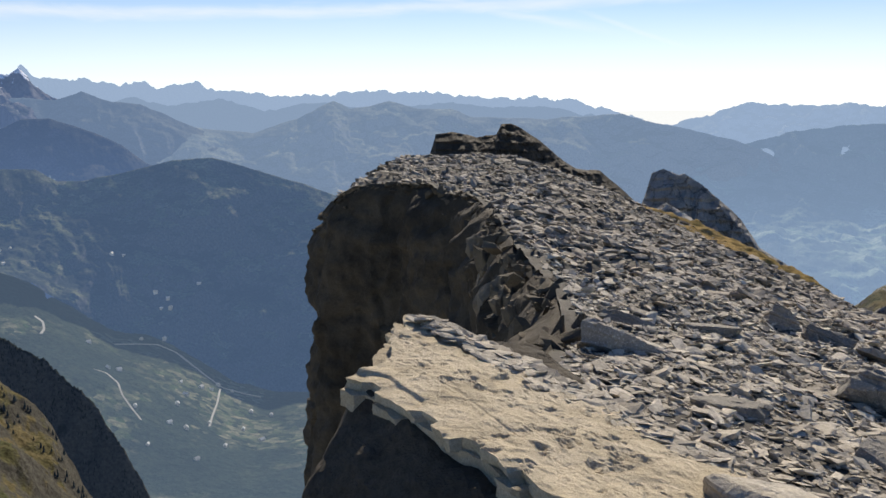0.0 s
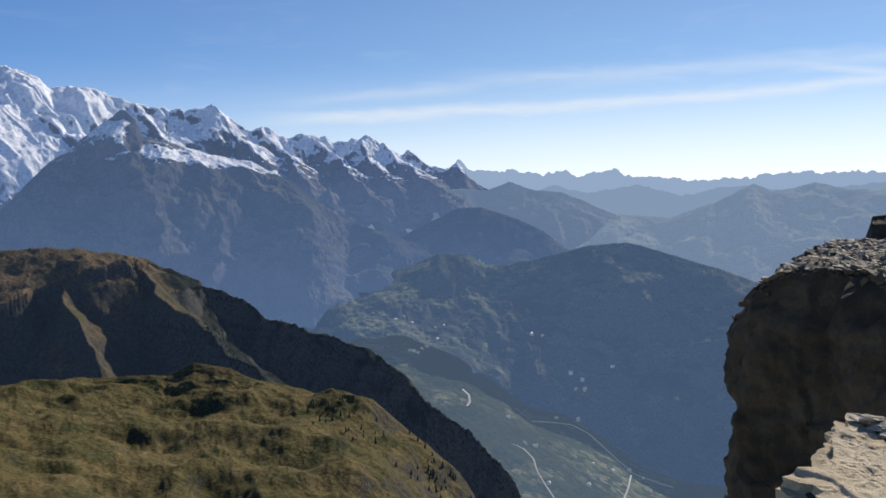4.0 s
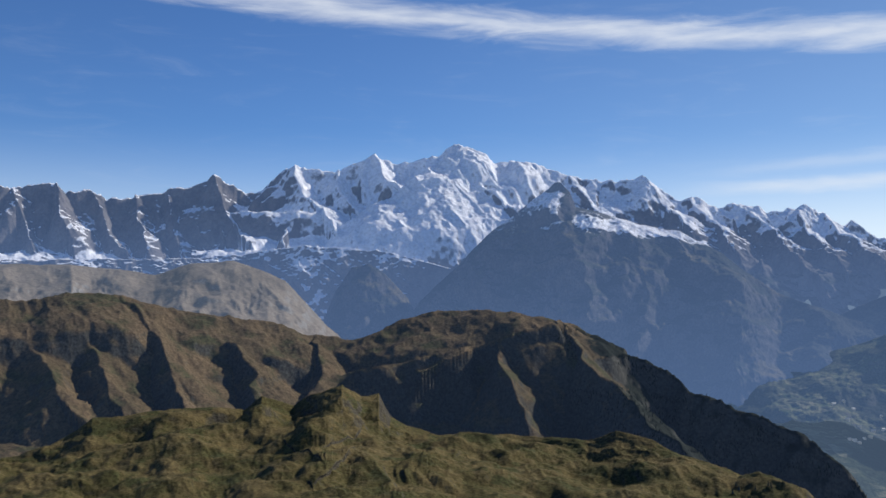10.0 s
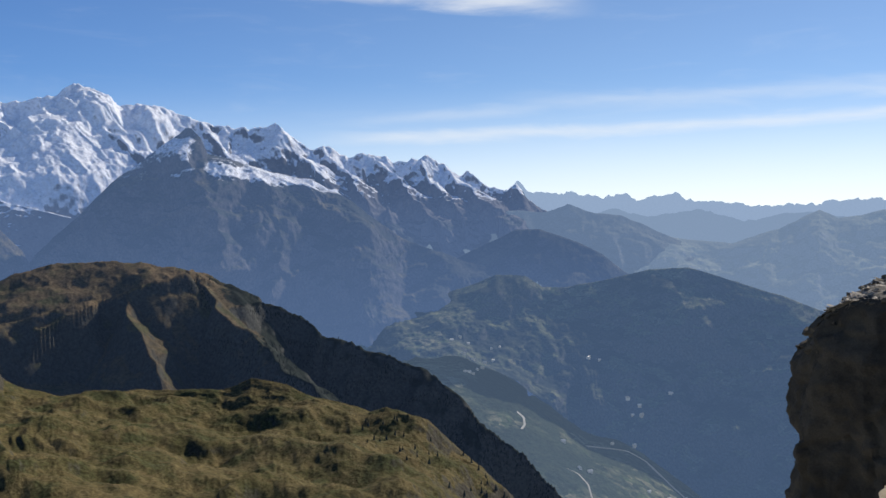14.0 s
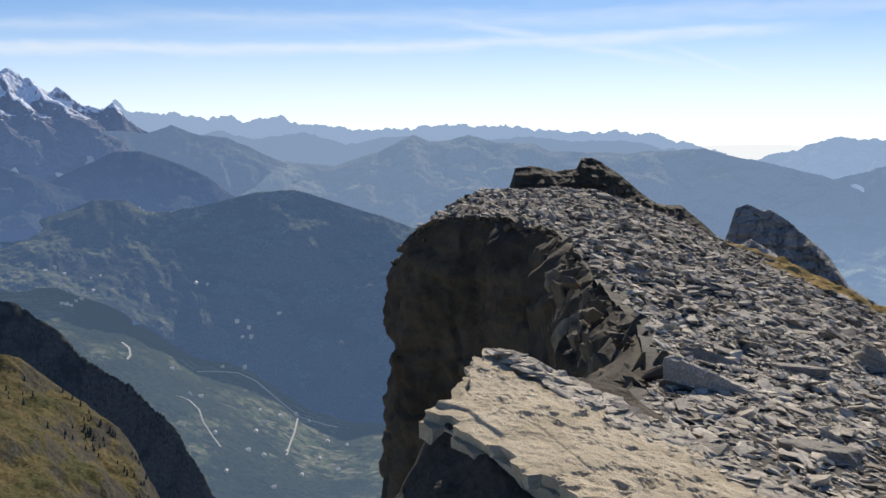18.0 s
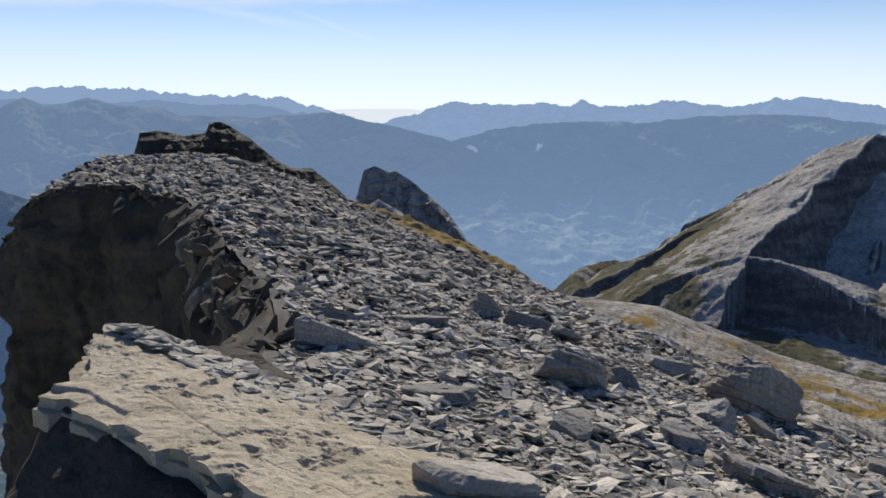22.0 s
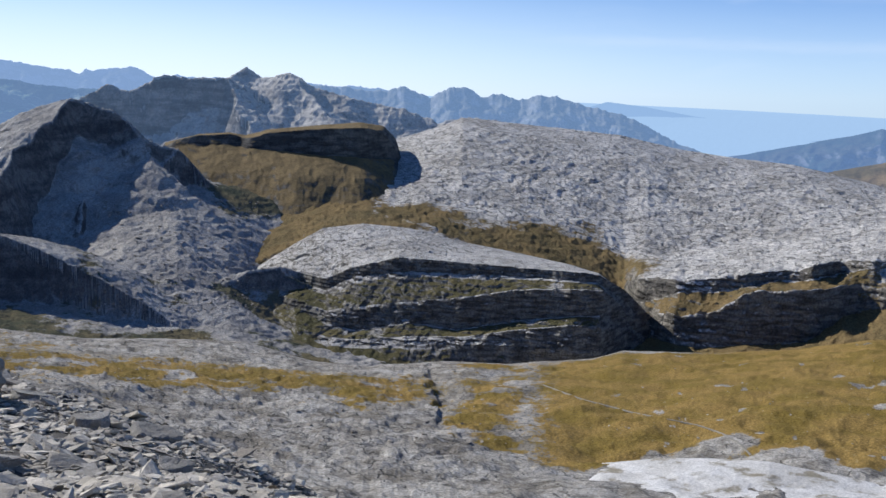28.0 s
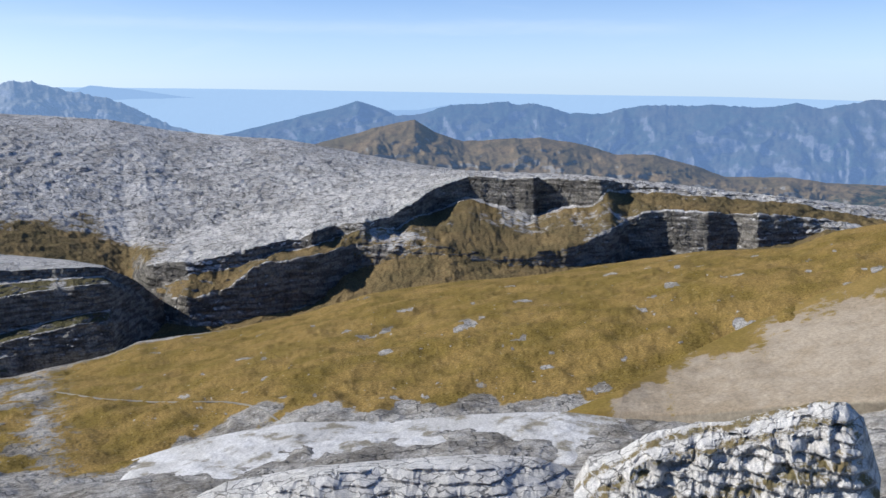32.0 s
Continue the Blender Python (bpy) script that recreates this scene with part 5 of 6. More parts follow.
hill("limestone_strip", m_pale, 74, 101.4, [(((74, -25), (77, -23.9), (78.6, -23.4), (84, -22.95), (89, -22.8), (95, -22.6), (98.2, -22.7), (100, -23.2), (101.4, -24.4)), 330), (((74, -26), (84, -23.4), (95, -23.2), (101.4, -25)), 318), (((74, -28), (101.4, -27)), 290)],
     relief=2.2, size=16, gully=0.8, dmix=0.8, zmix=0.2, beds=(2.0, 2.6), step=0.04, counts=[24, 40], back=12, label="long pale bedded limestone outcrop", category="outcrop", seed=88, cover=lambda k, az, d, z: 0.2 + 0 * az * k, crest_keep=0.4)

# ---- the summit ridge, a few steps away ----


def rock(name, a, b, dark, size, lichen=None, cracks=0.0, bump=0.6, rough=0.85, moss=None):
    mat = bpy.data.materials.new(name)
    mat.use_nodes = True
    n = graph(mat.node_tree)
    geo = n("ShaderNodeNewGeometry")
    pos = geo
    isle = geo.node.outputs["Random Per Island"]
    own = n("ShaderNodeObjectInfo", out="Random")
    t = [n("ShaderNodeTexNoise", {"Vector": pos, "Scale": k / size, "Detail": 6.0, "Roughness": 0.65, "Distortion": 0.3}) for k in (1.0, 6.0, 30.0)]
    c = mixc(n, ramp(n, t[0], 0.35, 0.65), a, b)
    c = mixc(n, m(n, "MULTIPLY", ramp(n, t[1], 0.55, 0.75), 0.6), c, dark)
    if lichen:
        c = mixc(n, m(n, "MULTIPLY", ramp(n, t[2], 0.58, 0.66), ramp(n, t[0], 0.4, 0.6)), c, lichen)
    v = m(n, "MULTIPLY_ADD", m(n, "ADD", isle, own), 0.42, 0.55)
    v = m(n, "MULTIPLY", v, ramp(n, t[2], 0.25, 0.75, 0.8, 1.2))
    c = mixc(n, 1.0, c, n("ShaderNodeCombineColor", {0: v, 1: v, 2: v}), "MULTIPLY")
    h = m(n, "MULTIPLY_ADD", t[2], 0.4, t[1])
    if cracks:
        w = n("ShaderNodeVectorMath", {0: pos, 1: n("ShaderNodeVectorMath", {0: t[1].node.outputs[1], "Scale": cracks * 0.6}, operation="SCALE")}, operation="ADD")
        gap = n("ShaderNodeTexVoronoi", {"Vector": w, "Scale": 1.0 / cracks})
        gap.node.feature = "DISTANCE_TO_EDGE"
        crack = ramp(n, gap.node.outputs["Distance"], 0.0, 0.035, 1.0, 0.0)
        c = mixc(n, m(n, "MULTIPLY", crack, 0.75), c, dark)
        h = m(n, "SUBTRACT", h, m(n, "MULTIPLY", crack, 0.5))
    bmp = n("ShaderNodeBump", {"Strength": bump, "Distance": size * 0.05, "Height": h})
    return finish(mat, n, c, rough, bmp, spec=0.15)


# Ground between the stones: the gaps' shade is put into its dark colour.
m_gap_shade = rock("scree_gap_shade", (0.075, 0.067, 0.056, 1), (0.125, 0.112, 0.094, 1), (0.035, 0.031, 0.027, 1), 0.5, bump=1.0)
m_stone = rock("slaty_stone", (0.4, 0.35, 0.275, 1), (0.54, 0.48, 0.385, 1), (0.15, 0.13, 0.11, 1), 1.2, lichen=(0.54, 0.5, 0.43, 1))
m_slab = rock("warm_slab", (0.37, 0.305, 0.205, 1), (0.47, 0.395, 0.28, 1), (0.22, 0.175, 0.12, 1), 0.6, cracks=0.0, bump=0.9)
# Wall shade put into the colour, far darker than the sunlit stones.
m_cliff = rock("cliff_rock_shaded", (0.055, 0.044, 0.031, 1), (0.1, 0.08, 0.056, 1), (0.035, 0.029, 0.024, 1), 2.5, bump=1.0)
m_stone_far = rock("dark_slaty_stone", (0.25, 0.215, 0.17, 1), (0.36, 0.315, 0.255, 1), (0.12, 0.1, 0.085, 1), 1.6, lichen=(0.4, 0.36, 0.3, 1))
m_block = rock("block_rock", (0.27, 0.245, 0.205, 1), (0.37, 0.34, 0.29, 1), (0.13, 0.115, 0.1, 1), 0.8, lichen=(0.54, 0.51, 0.46, 1), bump=0.9)
m_white = rock("white_limestone", (0.6, 0.58, 0.54, 1), (0.72, 0.7, 0.66, 1), (0.3, 0.28, 0.25, 1), 1.0)
m_fin = rock("fin_rock", (0.3, 0.28, 0.245, 1), (0.44, 0.41, 0.365, 1), (0.12, 0.11, 0.1, 1), 3.0, cracks=1.6, bump=1.0)
# Lighter copy of the cliff's rock: sunlight on rim and columns, as colour.
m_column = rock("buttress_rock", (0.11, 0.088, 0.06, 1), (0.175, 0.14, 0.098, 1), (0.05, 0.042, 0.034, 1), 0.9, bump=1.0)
m_turf = land("dry_turf", (0.2, 0.14, 0.045, 1), (0.3, 0.2, 0.075, 1), (0.2, 0.18, 0.15, 1), 3.0, bump=0.8)

EDGE = ((-30, -7), (-4, -6), (0, -3.4), (2.5, -1.2), (4, 0.9), (5.5, 1.9), (8, 1.5), (10, 0.9), (12, 1.2), (15, 1.9), (20, 2.3), (26, 2.0), (32, 2.1), (40, 1.3), (45, -1.4), (46.5, -5.3), (49, -6.0), (55, -4.9), (60, -2.8), (66, -1.4), (75, -1.0), (110, -1.0))
BREAK = ((-30, 5), (0, 5.6), (4, 7.2), (9, 10.7), (22, 15.9), (44, 19.5), (57, 18.5), (72, 14.0), (110, 10))
CREST = ((-30, -6), (-6, -2.0), (0, -1.75), (4, -2.3), (8, -3.0), (14, -3.15), (25, -3.5), (32, -3.45), (40, -3.1), (46, -2.85), (52, -2.5), (60, -2.25), (66, -2.6), (72, -5), (85, -14), (110, -40))


def ridge_height(x, y):
    x, y = np.asarray(x, float), np.asarray(y, float)
    over = x - curve_of(((-30, 1.0), (8, 2.6), (30, 4.2), (60, 4.0), (110, 4)), y)
    out = x - curve_of(BREAK, y)
    fall = curve_of(((0, 0.255), (12, 0.255), (22, 0.31), (44, 0.375)), y)
    z = curve_of(CREST, y) - fall * np.logaddexp(0, over * 1.2) / 1.2 - 0.55 * np.logaddexp(0, out * 0.9) / 0.9
    left = np.clip(-(x + 2.0) / 4.6, 0, 1) ** 2
    z = z - left * 3.0 * np.clip((y - 40) / 8, 0, 1)
    return z


def ridge_rough(x, y):
    far = np.clip((np.hypot(x, y) - 4) / 20, 0.15, 1)
    return far * (0.34 * fbm(x / 5, y / 5, 0.3, 4, 61) + 0.16 * ridged(x / 1.6, y / 1.6, 0.7, 3, 67))


def ground_at(x, y):
    return ridge_height(x, y) + ridge_rough(x, y)


def build_ridge():
    ys = np.concatenate([np.arange(-30, -2, 1.0), np.arange(-2, 30, 0.14), np.arange(30, 70, 0.22), np.arange(70, 110, 1.0)])
    us = np.linspace(0, 1, 210) ** 1.1
    lo, hi = curve_of(EDGE, ys)[:, None], curve_of(BREAK, ys)[:, None] + 34
    x = lo + (hi - lo) * np.where(us < 0.8, us * 0.75, 0.6 + (us - 0.8) * 2.0)[None, :]
    y = np.broadcast_to(ys[:, None], x.shape)
    z = ground_at(x, y)
    ob = new("ground_ridge", grid_mesh("ground_ridge", np.stack([x, y, z], -1), m_gap_shade))
    return tagged(ob, "broken-rock summit ridge falling to one side, shade of gaps in its colour", "ground", kind="structure")


build_ridge()


def build_cliff():
    """The sheer wall under the ridge's edge, with ribs and ledges."""
    p = np.array([(b, a) for a, b in EDGE if a >= -4])
    seg = np.r_[0, np.cumsum(np.hypot(*np.diff(p, axis=0).T))]
    s = np.arange(0, seg[-1], 0.13)
    x, y = np.interp(s, seg, p[:, 0]), np.interp(s, seg, p[:, 1])
    tx, ty = np.gradient(x), np.gradient(y)
    k = np.hypot(tx, ty)
    nx, ny = -ty / k, tx / k
    nx, ny = (np.convolve(np.pad(q, 24, mode="edge"), np.ones(49) / 49, "valid") for q in (nx, ny))
    depth = np.concatenate([[-0.5, 0.0], np.arange(0.12, 26, 0.13), np.arange(24, 60, 1.0)])
    top = ridge_height(x, y) + 0.08 + 0.2 * fbm(s / 4, 0, 0, 3, 77)
    rows = []
    for q in depth:
        z = top - max(q, 0)
        o = 0.05 * max(q, 0) + (-0.35 if q < 0 else 0)
        if q > 0:
            big = ridged(s / 5.0, z / 14.0, 0.4, 4, 71)
            cs, cz = s / 1.5 + 0.5 * fbm(s / 2, z / 2, 0.2, 2, 78), z / 2.4 + 0.5 * fbm(s / 2, z / 2, 4.2, 2, 79)
            o = o + min(1.0, q / 0.5) * 0.55 * rnd3(np.floor(cs).astype(np.int64), np.floor(cz).astype(np.int64), np.zeros(len(s), np.int64), 80)
            o = o + min(1.0, q / 1.2) * (0.5 * big + 0.14 * ridged(s / 1.6, z / 3.0, 0.9, 4, 75) + 0.3 * fbm(s / 1.6, z / 1.1, 2.2, 5, 73, 0.55))
        rows.append(np.stack([x + nx * o, y + ny * o, z if q >= 0 else z - 0.7], -1))
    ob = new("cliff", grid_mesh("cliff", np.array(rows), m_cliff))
    return tagged(ob, "sheer rock cliff dropping from the ridge edge, its shade put into the colour", "cliff", kind="structure")


build_cliff()


def build_turf():
    """A strip of dry grass along the ridge's sunny rim."""
    s, w = np.meshgrid(np.linspace(0, 1, 120), np.linspace(-1, 1, 40), indexing="ij")
    x0, y0 = 13.2 + 5.6 * s, 59 - 14 * s
    x, y = x0 + w * (2.7 + 0.6 * np.sin(s * 17)) * 0.9, y0 + w * 0.8
    edge = np.clip(1.35 - np.abs(w) * 1.5 - 1.2 * (np.abs(s - 0.5) * 2) ** 6 + 0.5 * fbm(x / 1.3, y / 1.3, 0, 3, 91), -0.6, 1)
    z = ground_at(x, y) + 0.32 * edge + 0.08 * fbm(x * 2.5, y * 2.5, 0, 3, 92)
    ob = new("turf_patch", grid_mesh("turf_patch", np.stack([x, y, z], -1), m_turf))
    return tagged(ob, "strip of orange-brown dry grass on the ridge", "grass", kind="structure")


build_turf()
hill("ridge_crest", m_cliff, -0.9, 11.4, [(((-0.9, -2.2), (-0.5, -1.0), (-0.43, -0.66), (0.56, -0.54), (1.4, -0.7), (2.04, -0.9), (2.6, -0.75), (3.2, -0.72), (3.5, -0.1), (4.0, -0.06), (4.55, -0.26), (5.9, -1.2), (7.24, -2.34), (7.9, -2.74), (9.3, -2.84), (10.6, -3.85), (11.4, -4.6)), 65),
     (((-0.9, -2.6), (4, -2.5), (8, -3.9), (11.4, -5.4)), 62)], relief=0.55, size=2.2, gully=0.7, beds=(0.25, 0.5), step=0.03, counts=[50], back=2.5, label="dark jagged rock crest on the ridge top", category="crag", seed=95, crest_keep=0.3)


def part(name, bm, mat, parent=None, label=""):
    me = bpy.data.meshes.new(name)
    bm.to_mesh(me)
    bm.free()
    me.materials.append(mat)
    ob = new(name, me)
    ob.parent = parent
    if label:
        ob["label"] = label
    return ob


def on_ground(az, el):
    """Where the line of sight meets the ridge."""
    d = np.arange(3.0, 75.0, 0.05)
    a = radians(az)
    z = d * math.tan(radians(el))
    g = ridge_height(d * math.sin(a), d * math.cos(a))
    hit = np.nonzero(z < g)[0]
    k = d[hit[0]] if len(hit) else 60.0
    return Vector((k * math.sin(a), k * math.cos(a), 0)), float(k)


def ball(level):
    bm = bmesh.new()
    bmesh.ops.create_icosphere(bm, subdivisions=level, radius=1.0)
    vs = np.array([v.co[:] for v in bm.verts])
    fs = [[v.index for v in f.verts] for f in bm.faces]
    bm.free()
    return vs, fs


BALLS = {k: ball(k) for k in (3, 4, 5, 6)}


def block_mesh(name, planes, level, mat, rough=0.02, grain=0.3, bedding=0.0, seed=1):
    """A rock cut out by planes (normal and distance from its middle), with broken edges, a rough skin and thin beds."""
    vs, fs = BALLS[level]
    r = np.full(len(vs), 1e3)
    for nrm, h in planes:
        c = vs @ np.array(nrm, float)
        r = np.minimum(r, np.where(c > 1e-3, h / np.maximum(c, 1e-3), 1e3))
    p = vs * r[:, None]
    q = p / grain
    p = p + vs * (rough * fbm(q[:, 0], q[:, 1], q[:, 2], 4, seed))[:, None]
    if bedding:
        ph = p[:, 2] / bedding + 0.3 * fbm(q[:, 0] * 0.3, q[:, 1] * 0.3, 0, 2, seed + 4)
        s = rnd3(np.floor(ph).astype(np.int64), np.zeros(len(p), np.int64), np.zeros(len(p), np.int64), seed)
        flat = p * (1, 1, 0)
        p = p - flat * ((0.16 * s) * (np.abs(vs[:, 2]) < 0.8))[:, None]
    me = bpy.data.meshes.new(name)
    me.from_pydata(p.tolist(), [], fs)
    me.materials.append(mat)
    return me


def cut_planes(seed, sx, sy, sz, extra=7):
    """A box of that size with random chamfers: the shape of a broken block."""
    r = random.Random(seed)
    out = []
    for ax, h in ((0, sx), (1, sy), (2, sz)):
        for sign in (1, -1):
            v = Vector((r.gauss(0, 0.13), r.gauss(0, 0.13), r.gauss(0, 0.13)))
            v[ax] += sign
            out.append((v.normalized(), h * 0.5))
    for _ in range(extra):
        v = Vector((r.gauss(0, 1), r.gauss(0, 1), r.gauss(0, 0.8))).normalized()
        h = 0.5 * (abs(v.x) * sx + abs(v.y) * sy + abs(v.z) * sz) * r.uniform(0.54, 0.8)
        out.append((v, h))
    return out


# the pale slab that juts over the drop
def plane_by(a, b, c, inside):
    a, b, c = Vector(a), Vector(b), Vector(c)
    nrm = (b - a).cross(c - a).normalized()
    if nrm.dot(a - inside) < 0:
        nrm = -nrm
    return nrm, nrm.dot(a - inside)


def bed_mesh(name, corners, drop, thick, out, mat, seed, n=170):
    """One bed of the slab: a rough sheet over four corners whose broken rim turns down."""
    tip, left, near, right = (np.array(p) for p in corners)
    u, v = np.meshgrid(np.linspace(0, 1, n), np.linspace(0, 1, n), indexing="ij")
    p = (left * (1 - u)[..., None] + near * u[..., None]) * (1 - v)[..., None] + (tip * (1 - u)[..., None] + right * u[..., None]) * v[..., None]
    x, y = p[..., 0].copy(), p[..., 1].copy()
    rim = np.exp(-v / 0.05) * (0.09 * fbm(u * 7, 0, seed, 4, seed) + 0.05 * np.sign(vnoise(u * 16, 0, seed, seed + 1)) + out)
    end = np.exp(-u / 0.05) * (0.10 * fbm(v * 5, 0, seed, 3, seed + 2) + out)
    x, y = x - 0.83 * rim - 0.9 * end, y - 0.55 * rim + 0.1 * end
    pit = np.clip(fbm(x * 5, y * 5, 0, 4, 9, 0.62) - 0.55, 0, 1)
    lines = np.clip(0.05 - np.abs(fbm(x * 0.9 + 0.5 * y, y * 0.35, 2.0, 3, 14)), 0, 0.05) + np.clip(0.04 - np.abs(fbm(x * 0.8 - 0.2 * y, y * 1.3, 5.0, 3, 15)), 0, 0.04)
    step = np.clip((fbm(x * 0.8, y * 0.8, 0, 2, 17) - 0.1) * 30, 0, 1)
    z = p[..., 2] - drop - 0.045 * pit - 0.16 * lines + 0.03 * step + 0.012 * fbm(x * 9, y * 9, 0, 3, 18) + 0.03 * fbm(x, y, 0, 2, 19)
    q = np.stack([x, y, z], -1)
    q = np.pad(q, ((3, 3), (3, 3), (0, 0)), mode="edge")
    for k in range(3):
        low = thick * (3 - k) / 3
        tuck = 0.02 * (3 - k)
        for sl in ((k, slice(None)), (-1 - k, slice(None)), (slice(None), k), (slice(None), -1 - k)):
            q[sl + (2,)] = np.minimum(q[sl + (2,)], np.pad(z, 3, mode="edge")[sl] - low)
            q[sl + (0,)] += tuck * 0.8 * (0.5 + vnoise(q[sl + (1,)] * 5, 0, k, seed))
    return grid_mesh(name, q, mat, False)


def build_slab():
    """The pale upper bed, a thinner bed that steps out beneath it, and the block that carries both, coloured dark for
    its shaded front.
    """
    mid = Vector((1.0, 8.4, -3.0))
    tip, left, front, near, right = Vector((-0.42, 11.5, -2.24)), Vector((-0.76, 9.3, -2.44)), Vector((0.64, 7.17, -2.66)), Vector((1.9, 5.2, -2.80)), Vector((2.6, 8.2, -2.97))
    foot = Vector((-1.25, 8.45, -3.35))
    thing = tagged(new("pale_slab"), "pale warm limestone slab jutting over the drop", "rock slab")
    for name, drop, thick, out, seed, label in (("upper_bed", 0.0, 0.12, 0.0, 3, "pale pitted upper bed"), ("lower_bed", 0.1, 0.16, 0.09, 8, "thin stepped bed")):
        ob = new(name, bed_mesh(name, (tip, left, near, right), drop, thick, out, m_slab, seed))
        ob.parent = thing
        ob["label"] = label
    top_n, top_h = plane_by(tip, front, right, mid)
    c = mid + Vector((0, 0, -2.0))
    here = [(top_n, top_h - 0.2 - top_n.dot(c - mid)), (-top_n, 3.2)]
    for a, b, e in ((left, near, foot), (tip, left, foot), (tip, (1.3, 11.6, -2.6), (0.4, 11.7, -5)), (right, (1.3, 11.4, -2.6), (2.2, 9.5, -6)), (near, (3.4, 5.9, -3), (2.6, 5.4, -5))):
        here.append(plane_by(a, b, e, c))
    # The dark cliff material stands in for shade on the slab's front.
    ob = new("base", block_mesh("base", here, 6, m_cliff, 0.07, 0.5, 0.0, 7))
    ob.parent, ob.location, ob["label"] = thing, c, "rock below the pale beds, its shade put into the dark colour"
    return top_n, top_h, mid


SLAB = build_slab()


def boulder(name, az, el, wide, deep, high, seed, turn=0.0, dip=0.0, lean=0.0, mat=None, level=5, label="", bedding=0.0, lift=0.2, extra=12, category="boulder"):
    """A block that lies on the ridge where that line of sight meets it; wide is across the view."""
    p, d = on_ground(az, el)
    small = 0.86 if "slab" in name else 0.8
    wide, deep, high = wide * small, deep * small, high * small * (1.0 if "great" in name else 0.7)
    bedding = bedding or (0.07 if level == 5 else 0.0)
    lift = lift - 0.06
    me = block_mesh(name, cut_planes(seed, wide, deep, high, extra), level, mat or m_block, 0.09 * high, 0.3 * high + 0.08, bedding, seed)
    ob = new(name, me)
    g = float(ground_at(p.x, p.y))
    ob.matrix_world = pose(p.x, p.y, g + high * lift, dip, lean, -az + turn)
    return tagged(ob, label, category, group="blocks on the ridge")


BLOCK = "grey angular limestone block lying among the scree"
boulder("tilted_slab", 10.4, -13.3, 2.1, 0.8, 0.62, 3, turn=8, dip=-22, lean=20, label="large tilted grey slab with a shaded face", category="rock slab")
boulder("tilted_slab", 11.0, -11.8, 1.7, 0.5, 0.42, 13, turn=6, dip=-22, lean=20, label="long tilted grey slab leaning on the scree", category="rock slab")
boulder("flat_slab", 19.0, -21.6, 1.35, 0.7, 0.42, 23, turn=10, dip=-4, lean=8, lift=0.42, label="flat pale slab with a shaded front on gravel", category="rock slab", mat=m_stone)
boulder("long_slab", 15.2, -11.9, 2.2, 0.7, 0.28, 33, turn=4, dip=-8, lean=8, label="long thin grey slab lying on the scree", category="rock slab")
boulder("shadowed_slab", 17.0, -16.4, 1.15, 0.8, 0.34, 43, turn=5, dip=-10, lean=18, label="dark-fronted grey slab sunk in the scree", category="rock slab")
boulder("boulder", 25.0, -15.7, 1.5, 1.1, 1.0, 53, turn=20, dip=-14, lean=22, label="grey boulder with a pale lit top", lift=0.35)
boulder("boulder", 27.6, -15.6, 0.8, 0.7, 0.7, 63, turn=30, dip=6, lean=10, label="pale pointed boulder beside a darker one")
boulder("boulder", 30.3, -14.8, 1.5, 0.9, 0.7, 73, turn=-10, lean=14, label=BLOCK)
boulder("great_boulder", 35.0, -16.5, 1.8, 1.4, 1.35, 83, turn=24, dip=-10, lean=28, level=6, lift=0.3, bedding=0.12, mat=m_stone_far, label="great brown-grey boulder, dark on its shaded side")
boulder("boulder", 33.0, -17.0, 1.2, 0.8, 0.8, 93, turn=-30, dip=10, lean=-12, label="pale grey block leaning on a great boulder")
boulder("flat_slab", 36.1, -20.3, 1.3, 0.8, 0.42, 103, turn=16, dip=-8, lean=16, label="flat grey slab with a dark undercut front", category="rock slab")
boulder("boulder", 42.4, -18.7, 1.0, 0.7, 0.55, 113, turn=12, lean=16, label=BLOCK)
boulder("boulder", 45.8, -19.9, 1.0, 0.8, 0.5, 123, turn=-14, lean=14, label=BLOCK)
boulder("pale_block", 51.8, -22.0, 0.55, 0.4, 0.3, 133, turn=5, lean=10, label="white broken limestone block on the edge", mat=m_white)
boulder("pale_block", 53.8, -22.3, 0.5, 0.35, 0.22, 143, turn=5, lean=10, label="white broken limestone block on the edge", mat=m_white)
boulder("boulder", 22.0, -12.7, 1.5, 1.0, 0.6, 153, turn=-8, dip=-14, lean=20, label=BLOCK)
boulder("boulder", 19.6, -11.9, 1.5, 1.0, 0.55, 163, turn=14, dip=-14, lean=20, label=BLOCK)
boulder("boulder", 13.2, -10.2, 1.3, 0.9, 0.6, 173, turn=14, dip=-4, lean=10, label=BLOCK)
boulder("boulder", 26.8, -12.4, 1.6, 1.0, 0.6, 183, turn=14, dip=-4, lean=10, label=BLOCK)
boulder("boulder", 39.2, -17.3, 1.1, 0.8, 0.45, 193, turn=4, dip=-4, lean=16, label=BLOCK)
boulder("boulder", 31.2, -18.5, 0.9, 0.6, 0.4, 203, turn=24, dip=4, lean=14, label=BLOCK)
boulder("boulder", 24.6, -18.3, 0.8, 0.6, 0.3, 213, turn=-24, dip=-8, lean=14, label=BLOCK)
boulder("boulder", 47.0, -21.6, 0.7, 0.5, 0.35, 223, turn=4, dip=-4, lean=16, label=BLOCK)


